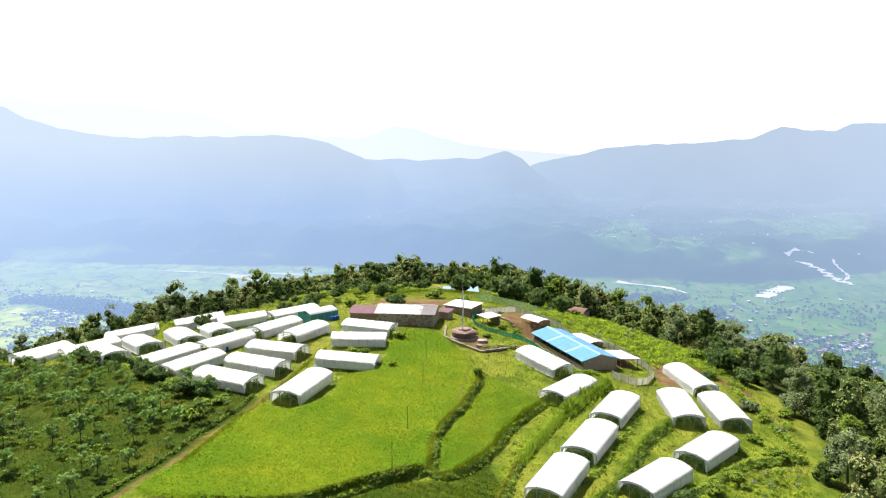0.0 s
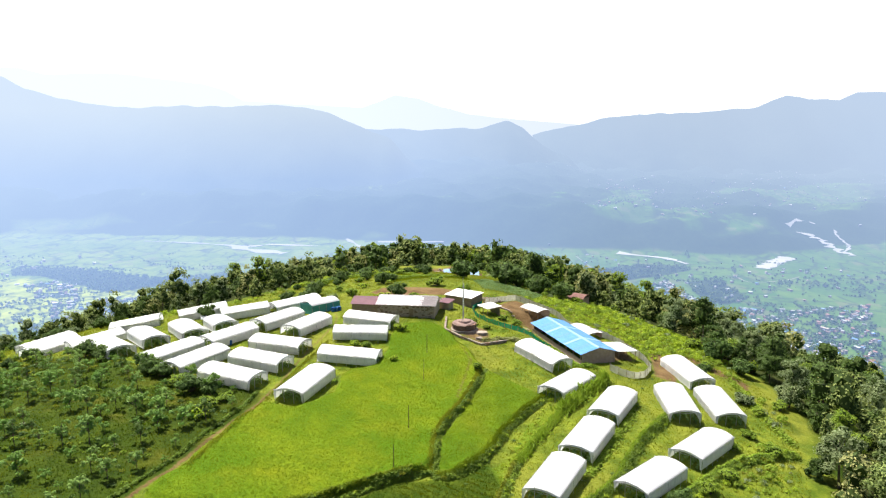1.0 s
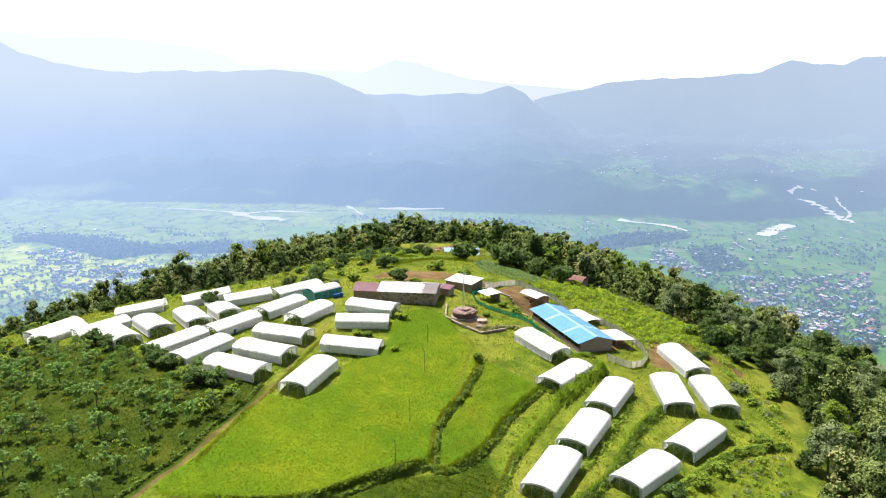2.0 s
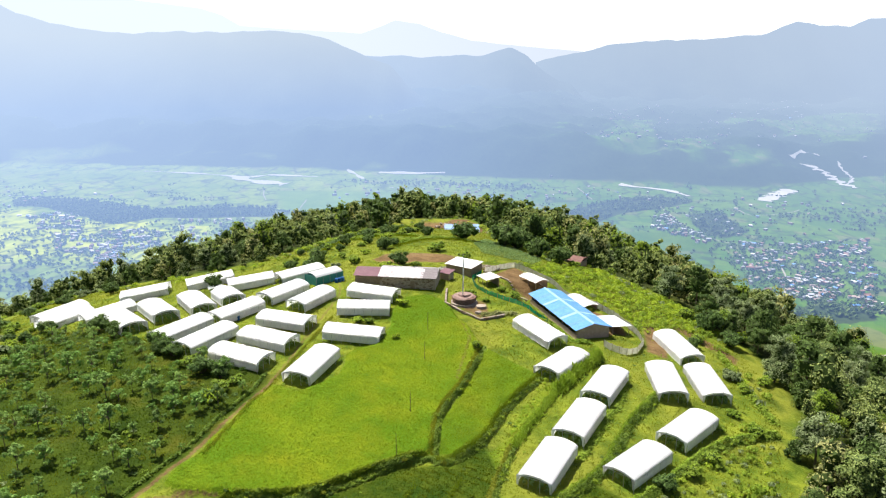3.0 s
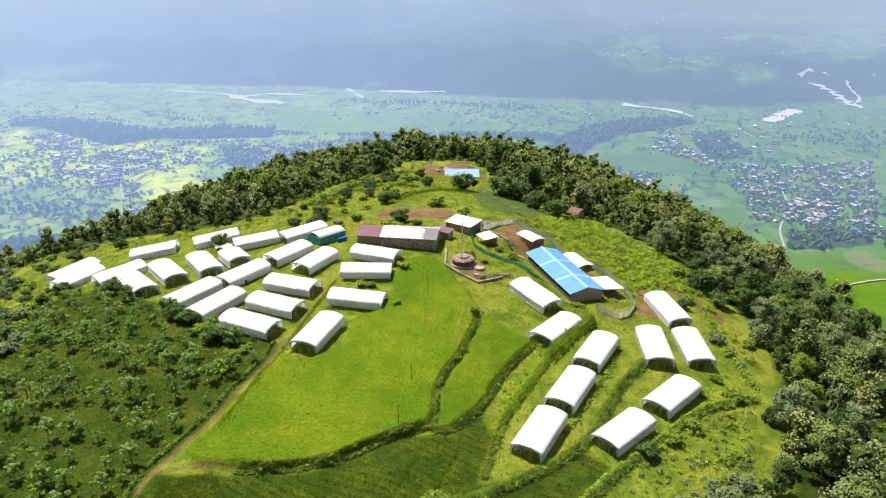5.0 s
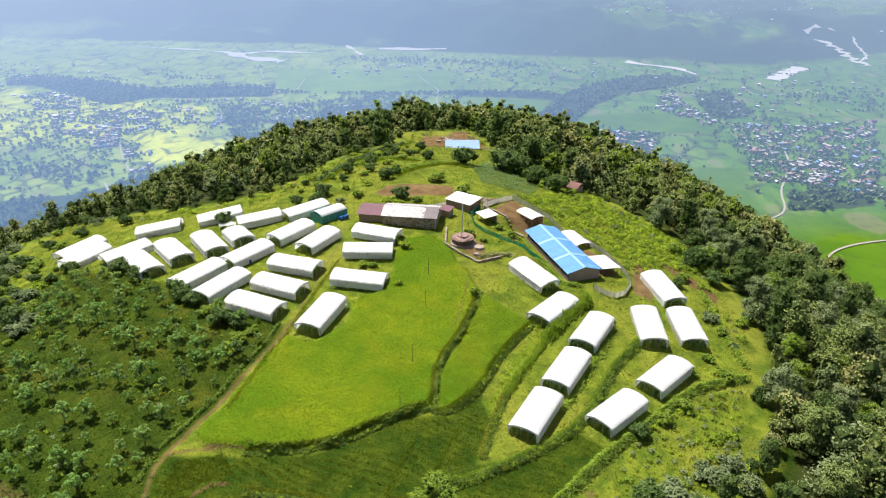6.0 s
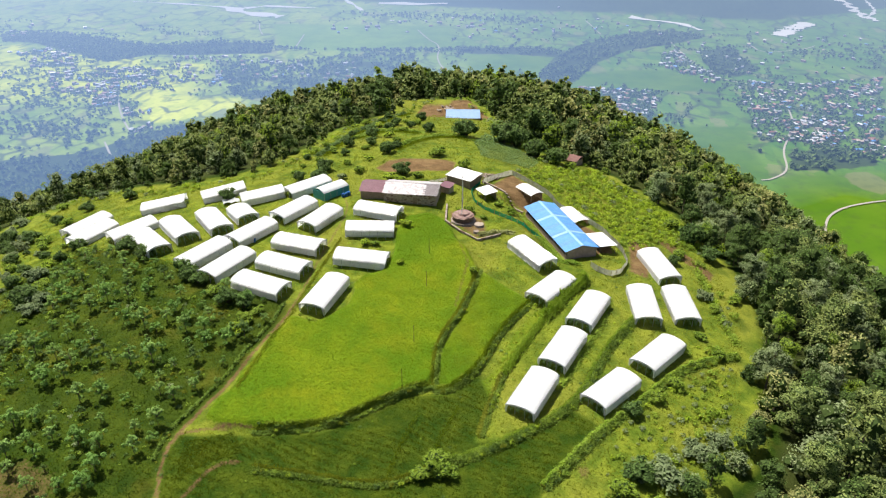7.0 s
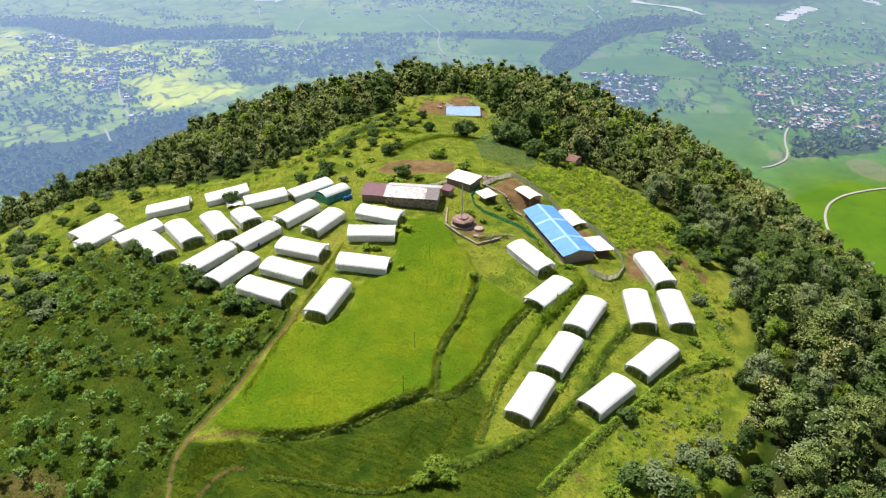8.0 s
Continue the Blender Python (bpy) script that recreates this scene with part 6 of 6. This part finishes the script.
def hedge(label, line, width, height, density, size, mat, seed, blade=False, shift=0.0):
    """A continuous strip of low growth along a bank."""
    rng = np.random.RandomState(seed)
    pts = np.array(resample(line, 0.35))
    n = int(len(pts) * density)
    at = rng.randint(len(pts), size=n)
    run = np.gradient(pts, axis=0)
    run /= np.linalg.norm(run, axis=1)[:, None] + 1e-9
    pick = (pts + shift * np.column_stack([run[:, 1], -run[:, 0]]))[at]
    lump = 0.65 + 0.35 * np.sin(pick[:, 0] * 1.9 + pick[:, 1] * 1.3) * np.sin(pick[:, 1] * 0.8 + seed)
    off = rng.normal(size=(n, 2)) * width * 0.42
    x, y = pick[:, 0] + off[:, 0], pick[:, 1] + off[:, 1]
    fall = np.exp(-(np.hypot(off[:, 0], off[:, 1]) / width) ** 2)
    p = np.column_stack([x, y, relief(x, y) + 0.1 + height * lump * fall * rng.uniform(0.1, 1.0, n)])
    v, f = spray(rng, p, size, 0.9 if blade else 0.35)
    return tagged(new("hedge_bank", mesh_from("hedge_bank", v, f, [mat], False)), label, "hedge", kind="stuff")


def spray(rng, p, size, up):
    """Leaf sprays at given places; up: how far they stand upright."""
    n = len(p)
    d = rng.normal(size=(n, 3)) + [0, 0, up * 2] if up > 0.6 else rng.normal(size=(n, 3)) * [1, 1, 0.35]
    a = d / np.linalg.norm(d, axis=1)[:, None]
    b = np.cross(a, rng.normal(size=(n, 3)) if up > 0.6 else rng.normal(size=(n, 3)) * 0.5 + [0, 0, 1])
    b /= np.linalg.norm(b, axis=1)[:, None]
    c = np.cross(a, b)
    s = size * rng.uniform(0.55, 1.4, n)[:, None]
    w = 0.22 if up > 0.6 else 0.5
    v = np.stack([p - a * s * 0.6, p - b * s * w + c * s * 0.1, p + a * s, p + b * s * w + c * s * 0.1], 1)
    return v.reshape(-1, 3), np.arange(n * 4).reshape(-1, 4)


for i, line in enumerate(BANKS):
    leafy_bank = i in (4, 5)
    hedge("grassy terrace bank with a shaggy green edge" if not leafy_bank else "weedy terrace bank overgrown with leafy shrubs", line, 0.5 if not leafy_bank else 0.95, 0.55 if not leafy_bank else 1.0,
          44 if not leafy_bank else 60, 0.19, L_HEDGE_SHADED, 40 + i, False, -0.15)
    hedge("bright grass rim on top of a terrace bank", line, 0.55, 0.5 if not leafy_bank else 0.9, 36, 0.2, L_PAMPAS if leafy_bank else L_RICE if i % 3 else L_GRASS, 140 + i, i % 2 == 0, 0.45)
hedge("tall bright grass clump along a terrace edge", [(29.5, 126.5), (24, 119.5), (19.6, 112.9)], 1.3, 2.5, 70, 0.6, L_PAMPAS, 61, True)
hedge("tall grass along a terrace edge", [(19.6, 112.9), (14.5, 104), (10.8, 96.8)], 0.8, 1.2, 40, 0.42, L_PAMPAS, 62, True)
hedge("weeds along a faint terrace line", [(-4, 86), (-6.5, 79), (-8, 73)], 0.6, 0.35, 14, 0.2, L_RICE, 63, True)
hedge("weeds along a faint terrace line", [(2.5, 88), (-0.5, 81), (-2, 77)], 0.6, 0.35, 14, 0.2, L_RICE, 64, True)
hedge("weedy strip between the tunnel rows", [(33.5, 121), (30.5, 112.5), (26, 104.5), (20.5, 95)], 1.0, 0.9, 22, 0.26, L_BUSH, 65)
hedge("scrub along the path at the hill's shoulder", [(57, 138), (56.5, 124), (57, 112)], 1.3, 0.9, 20, 0.28, L_BUSH, 66)
hedge("grass strip beside the farm track", [(-33.0, 88), (-29.5, 103), (-26.7, 117), (-22.5, 136)], 0.5, 0.3, 16, 0.2, L_GRASS, 67, True)
# dark leaf strip put in for the shade along the track's bank
hedge("dark leafy strip standing for the shaded side of the track", [(-42.1, 74), (-41.4, 79.4), (-39, 84.2), (-36.2, 90.4), (-34, 98.8), (-31.4, 105.4), (-30.2, 112)], 0.4, 0.45, 26, 0.2, L_HEDGE_SHADED, 60)
for i, line in enumerate(([(-27.2, 207.2), (-22.8, 214.9), (-17.8, 218.6), (-7.5, 213.2)], [(-15, 191.5), (-8, 204.7), (2.3, 211.9), (8.1, 207)], [(-35.7, 187.5), (-30.4, 208.7), (-22.8, 239.4), (-12.7, 257.6)])):
    hedge("leafy hedge along an old hillside terrace", rounded(line), 1.3, 1.2, 44, 0.3, L_DEEP if i == 2 else L_BUSH, 70 + i)
    hedge("bright grass edge of an old hillside terrace", rounded(line), 1.2, 0.5, 26, 0.3, L_RICE, 80 + i, True, 2.0)
hedge("overgrown grassy bank above the field", [(8, 140.5), (12, 142.3), (15.5, 142.6)], 0.9, 0.9, 44, 0.24, L_OLIVE, 68)
hedge("weeds at the foot of the livestock shed", [(18.5, 155), (22, 144.5), (25.2, 133.5), (29, 132)], 1.1, 1.0, 26, 0.3, L_BUSH, 69)


def bush(seed, spread, height, leaves, mat, label, size=0.135):
    rng = np.random.RandomState(seed)
    root = new("bush")
    bm = bmesh.new()
    cs, rs = [(0, 0, height * 0.45)], [spread * 0.65]
    for i in range(7):
        t, q = i * 2.4, rng.uniform(0.4, 0.8)
        c = (math.cos(t) * spread * q, math.sin(t) * spread * q, height * rng.uniform(0.25, 0.7))
        cs.append(c), rs.append(spread * rng.uniform(0.28, 0.45))
        rod(bm, (0, 0, -0.2), c, 0.05, 5, 0.02)
    part("stem", bm, M_BARK, root)
    ob = new("foliage", crown_mesh(rng, "foliage", cs, rs, leaves, size, 0.85, mat, 0.45))
    ob.parent = root
    return tagged(root, label, "bush", group="bushes")


bushes = [bush(1, 1.6, 2.1, 640, L_DEEP, "dark green dense bush on rough grass"), bush(2, 1.5, 1.8, 600, L_BUSH, "fresh green bush on rough grass"),
          bush(3, 1.4, 1.7, 600, L_SILVER, "grey-green bush on rough grass"), bush(4, 1.4, 1.6, 560, L_LIME, "bright lime green bush on rough grass")]
# x, y, kind, size
BUSHES = [(-5, 216, 0, 1.6), (5.5, 211, 0, 1.9), (18, 210, 0, 2.5), (22, 208, 0, 1.9), (27, 199, 0, 1.8), (32.5, 195.5, 0, 1.7), (36, 194, 1, 1.2), (-2, 186, 1, 1.5), (5, 177, 1, 1.3), (-11, 171, 0, 1.2), (-7, 169, 1, 0.9)]
BUSHES += [(-69, 135, 0, 1.4), (-64, 131, 0, 1.3), (-83, 140, 0, 1.2), (-80, 137, 1, 0.9), (-53, 123, 0, 1.2), (-50.5, 120, 0, 1.3), (-48, 118.5, 0, 1.1), (-44, 114.5, 1, 1.1), (-41, 112, 0, 1.3), (-37.5, 110.5, 0, 1.2)]
BUSHES += [(-34.5, 108.5, 1, 0.9), (-37, 103, 3, 1.2), (-36, 106, 1, 1.0), (-17, 134, 3, 0.8), (-15, 134, 1, 0.7), (-82, 116, 0, 1.7), (-82, 121, 1, 1.2), (-56, 163, 1, 1.0), (-53.5, 159.5, 0, 1.0), (-1, 76.5, 1, 1.4), (0.5, 75, 1, 1.2), (-3, 74, 1, 1.0)]
BUSHES += [(45, 85, 2, 1.7), (41, 82, 2, 1.2), (30, 77, 0, 1.5), (34, 77, 2, 1.4), (38, 75, 0, 1.3), (27, 74, 1, 1.3), (62, 127, 1, 1.0), (55, 126, 2, 0.8), (56, 122, 1, 0.8), (52, 107, 1, 1.0), (45, 106.5, 1, 0.8), (50, 112, 1, 0.8), (41, 97.5, 1, 1.0)]
BUSHES += [(37, 93.5, 1, 1.0), (32, 90, 0, 1.0), (-14, 167, 3, 1.2), (-11.5, 166.5, 3, 1.0), (6, 151, 1, 0.8), (3.5, 150.5, 3, 0.7), (9, 148, 1, 0.6), (62, 145, 0, 1.5), (66, 150, 3, 1.6), (60, 152, 0, 1.6), (64, 158, 2, 1.7), (57, 160, 1, 1.4)]
BUSHES += [(-9, 126, 3, 0.5), (6, 124.5, 1, 0.7), (-8.5, 141, 3, 0.9), (13, 155, 1, 0.7), (16, 152, 1, 0.8), (52, 139, 0, 0.9), (54, 143, 1, 1.1)]
rng = np.random.RandomState(19)
more = scatter(rng, 900, (-40, 8), (165, 245), lambda x, y: (inside(CLEARING, x, y) < -2) & (inside(SOIL, x, y) > 3) & (x < -14 + 0.12 * (y - 190)) & (y > 168), 5.0)[:52]
more += scatter(rng, 500, (-118, -84), (100, 195), lambda x, y: inside(CLEARING, x, y) < -2, 5.0)[:40]
more += scatter(rng, 2500, (-120, -76), (92, 175), lambda x, y: (inside([(-92, 96), (-76, 98), (-84, 141), (-97, 150), (-117, 168), (-119, 108)], x, y) < 0), 3.2)[:75]
BUSHES += [(x, y, int(rng.choice(4, p=(0.3, 0.45, 0.2, 0.05))), rng.uniform(0.5, 1.15)) for x, y in more]
used = set()
for x, y, kind, s in BUSHES:
    s *= 0.8 if kind == 0 and y < 150 else 1.0
    m = pose(x, y, gz(x, y), 0, 0, rng.uniform(0, 360)) @ Matrix.Diagonal((s, s, s * rng.uniform(0.85, 1.1), 1))
    if kind in used:
        copy_thing(bushes[kind], m)
    else:
        bushes[kind].matrix_basis = m
        used.add(kind)

def off_tunnels(x, y):
    clear = np.ones(x.shape, bool)
    for tx, ty, yaw, length in TUNNELS:
        c, s = math.cos(radians(yaw)), math.sin(radians(yaw))
        u, v = (x - tx) * c + (y - ty) * s, (y - ty) * c - (x - tx) * s
        clear &= ~((np.abs(u) < length / 2) & (np.abs(v) < 2.6))
    return clear


# scrub on the slope beyond the pen
SCRUB = [(19, 180), (27, 188), (44, 197), (57, 178), (62, 158), (62, 146), (52, 148), (42, 139), (39, 150), (33, 158), (27, 168)]
rng = np.random.RandomState(23)
v1, f1 = leaf_cloud(np.random.RandomState(1), [(0, 0, 0.4), (0.4, 0.2, 0.3), (-0.3, 0.3, 0.35)], [0.55, 0.4, 0.4], 46, 0.2, 0.8, 0.4)
pieces, tone = [], []
for x, y in scatter(rng, 6000, (10, 66), (135, 200), lambda x, y: inside(SCRUB, x, y) < -0.5, 1.15):
    s = rng.uniform(0.5, 1.5)
    pieces.append((turned(v1, x, y, gz(x, y), rng.uniform(0, 6.28), s), f1))
    tone.append(int(rng.choice(3, p=(0.38, 0.58, 0.04))))
for x, y in scatter(rng, 5000, (-120, 60), (60, 290), lambda x, y: (inside(CLEARING, x, y) < 0) & (inside(CLEARING, x, y) > -6), 1.5):
    s = rng.uniform(0.6, 1.7)
    pieces.append((turned(v1, x, y, gz(x, y), rng.uniform(0, 6.28), s), f1))
    tone.append(int(rng.choice(3, p=(0.45, 0.15, 0.4))))
for x, y in scatter(rng, 3000, (20, 62), (60, 104), lambda x, y: (inside(CLEARING, x, y) < -2) & (x - 0.35 * (y - 75) > 24) & (along(BANKS[5], x, y) > 1) & (y < 0.9 * x + 62), 1.4):
    s = rng.uniform(0.35, 1.05)
    pieces.append((turned(v1, x, y, gz(x, y), rng.uniform(0, 6.28), s), f1))
    tone.append(int(rng.choice(3, p=(0.45, 0.15, 0.4))))
for x, y in scatter(rng, 9000, (-95, -30), (62, 146), lambda x, y: (inside(ORCHARD, x, y) < 0.5) & (rough(x, y, 17, 3, 4) > np.where(x < -70, -0.3, 0.12)), 1.15):
    s = rng.uniform(0.3, 0.85) * (1.5 if x < -74 else 1.0)
    pieces.append((turned(v1, x, y, gz(x, y) - 0.1, rng.uniform(0, 6.28), s, s * 0.7), f1))
    tone.append(int(rng.choice((0, 2, 3, 4), p=(0.35, 0.05, 0.2, 0.4))))
for x, y in scatter(rng, 5000, (-62, 58), (88, 200), lambda x, y: (inside(CLEARING, x, y) < -3) & (np.min([inside(q, x, y) for q in (FIELD, FIELD_EAST, LOW_TERRACE, ORCHARD, SOIL, PEN, CABBAGE)], 0) > 0.5) & (along(TRACK, x, y) > 1) & off_tunnels(x, y), 2.0):
    s = rng.uniform(0.2, 0.6)
    pieces.append((turned(v1, x, y, gz(x, y) - 0.1, rng.uniform(0, 6.28), s, s * 0.7), f1))
    tone.append(int(rng.choice((0, 1, 3, 4), p=(0.35, 0.1, 0.3, 0.25))))
for i, line in enumerate(BANKS):
    for x, y in resample(line, 0.55):
        s = rng.uniform(0.35, 0.8) * (1.25 if i in (4, 5) else 1.0)
        x, y = x + rng.normal() * 0.35, y + rng.normal() * 0.35
        pieces.append((turned(v1, x, y, gz(x, y) - 0.1, rng.uniform(0, 6.28), s), f1))
        tone.append(int(rng.choice((0, 1, 3, 4), p=(0.5, 0.25, 0.15, 0.1))))
for x, y in scatter(rng, 4000, (-44, 30), (62, 124), lambda x, y: (np.min([inside(q, x, y) for q in (LOW_TERRACE, FIELD_LOW)], 0) < -0.5) & (rough(x, y, 9, 3, 6) > -0.1) & off_tunnels(x, y), 1.5):
    s = rng.uniform(0.2, 0.45)
    pieces.append((turned(v1, x, y, gz(x, y) - 0.12, rng.uniform(0, 6.28), s, s * 0.6), f1))
    tone.append(int(rng.choice((0, 4, 5), p=(0.2, 0.25, 0.55))))
stuff("scrub", "low green scrub covering the slope", "scrub", pieces, [L_BUSH, L_LIME, L_SILVER, L_GRASS, L_DEEP, L_ROUGH], tone)

# cabbage rows
rows = []
rng = np.random.RandomState(29)
head_v, head_f = leaf_cloud(np.random.RandomState(6), [(0, 0, 0.12)], [0.26], 12, 0.2, 0.6, 0.5)
for i in range(-24, 25):
    for j in range(-24, 25):
        x, y = 17.5 + i * 0.85 * 0.86 + j * 0.75 * 0.42, 202 - i * 0.85 * 0.5 + j * 0.75 * 0.9
        if float(inside(CABBAGE, np.array([x]), np.array([y]))[0]) < -0.5:
            rows.append((turned(head_v, x + rng.normal() * 0.05, y + rng.normal() * 0.05, gz(x, y), rng.uniform(0, 6.28), rng.uniform(0.8, 1.25)), head_f))
stuff("vegetable_rows", "rows of blue-green vegetables in a garden plot", "crop", rows, [L_CROP])

# crops inside the tunnels
plant_v, plant_f = leaf_cloud(np.random.RandomState(7), [(0, 0, 0.5), (0.05, 0, 0.95)], [0.34, 0.28], 15, 0.25, 1.1, 0.4)
rows = []
for x, y, yaw, length in TUNNELS:
    c, s = math.cos(radians(yaw)), math.sin(radians(yaw))
    for lane in (-1.7, -0.6, 0.6, 1.7):
        for i in range(int(length / 0.8)):
            u = -length / 2 + 0.5 + i * 0.8
            px, py = x + u * c - lane * s, y + u * s + lane * c
            rows.append((turned(plant_v, px, py, gz(px, py), rng.uniform(0, 6.28), rng.uniform(0.7, 1.15)), plant_f))
stuff("tunnel_crops", "rows of leafy green crops under the tunnels", "crop", rows, [L_CROP])

# grass and rice
def sward(name, label, n, x_range, y_range, keep, size, mat, seed, lift=0.05):
    rng = np.random.RandomState(seed)
    x, y = rng.uniform(*x_range, n), rng.uniform(*y_range, n)
    ok = keep(x, y)
    x, y = x[ok], y[ok]
    v, f = spray(rng, np.column_stack([x, y, relief(x, y) + lift]), size, 0.9)
    return tagged(new(name, mesh_from(name, v, f, [mat], False)), label, "grass", kind="stuff")


sward("rice", "bright green standing rice in the terraced field", 150000, (-37, 28), (72, 149), lambda x, y: np.min([inside(q, x, y) for q in (FIELD, FIELD_EAST)], 0) < -0.2, 0.135, L_RICE, 51)
sward("rice", "taller tufts of bright grass in the terraced field", 7000, (-37, 28), (72, 149), lambda x, y: (np.min([inside(q, x, y) for q in (FIELD, FIELD_EAST)], 0) < -0.3) & (rough(x, y, 12, 3, 8) > 0.05), 0.22, L_RICE, 56)
sward("lush_crop", "dark green low crop on the lower terraces", 70000, (-44, 34), (62, 104), lambda x, y: inside(LOW_TERRACE, x, y) < -0.2, 0.15, L_LUSH, 53)
sward("lush_crop", "pale tufts of a crop in rows on the lower terraces", 110000, (-44, 34), (62, 104), lambda x, y: (inside(LOW_TERRACE, x, y) < -0.6) & (np.sin((0.4 * x + y + 0.8 * np.sin(0.25 * x)) * 4.2) > 0.25) & (rough(x, y, 14, 3, 3) > -0.25), 0.2, L_ROUGH, 57)
sward("lush_crop", "yellowing low crop on a small terrace beside the track", 9000, (-40, -28), (66, 81), lambda x, y: inside([(-38.5, 77.5), (-31.5, 79.6), (-29.5, 76), (-34.5, 73.4), (-38, 70)], x, y) < 0, 0.2, L_ROUGH, 58)
sward("orchard_grass", "rough dark green grass under the orchard trees", 50000, (-95, -30), (62, 146), lambda x, y: (inside(ORCHARD, x, y) < 0.3) & (along(TRACK, x, y) > 0.8) & (rough(x, y, 20, 3, 5) < 0.1), 0.24, L_LUSH, 54)
sward("orchard_grass", "tufts of yellow-green grass between the orchard trees", 50000, (-95, -30), (62, 146), lambda x, y: (inside(ORCHARD, x, y) < 0.3) & (along(TRACK, x, y) > 0.8) & (rough(x, y, 20, 3, 5) > 0.0), 0.22, L_ROUGH, 55)
sward("meadow_grass", "rough yellow-green grass across the hilltop", 190000, (-110, 64), (60, 250),
      lambda x, y: (inside(CLEARING, x, y) < 0) & (np.min([inside(q, x, y) for q in (FIELD, FIELD_EAST, LOW_TERRACE, ORCHARD, SOIL, PEN, BARE, PAVING)], 0) > 0.2) & (along(TRACK, x, y) > 0.7) & off_tunnels(x, y), 0.26, L_GRASS, 52)
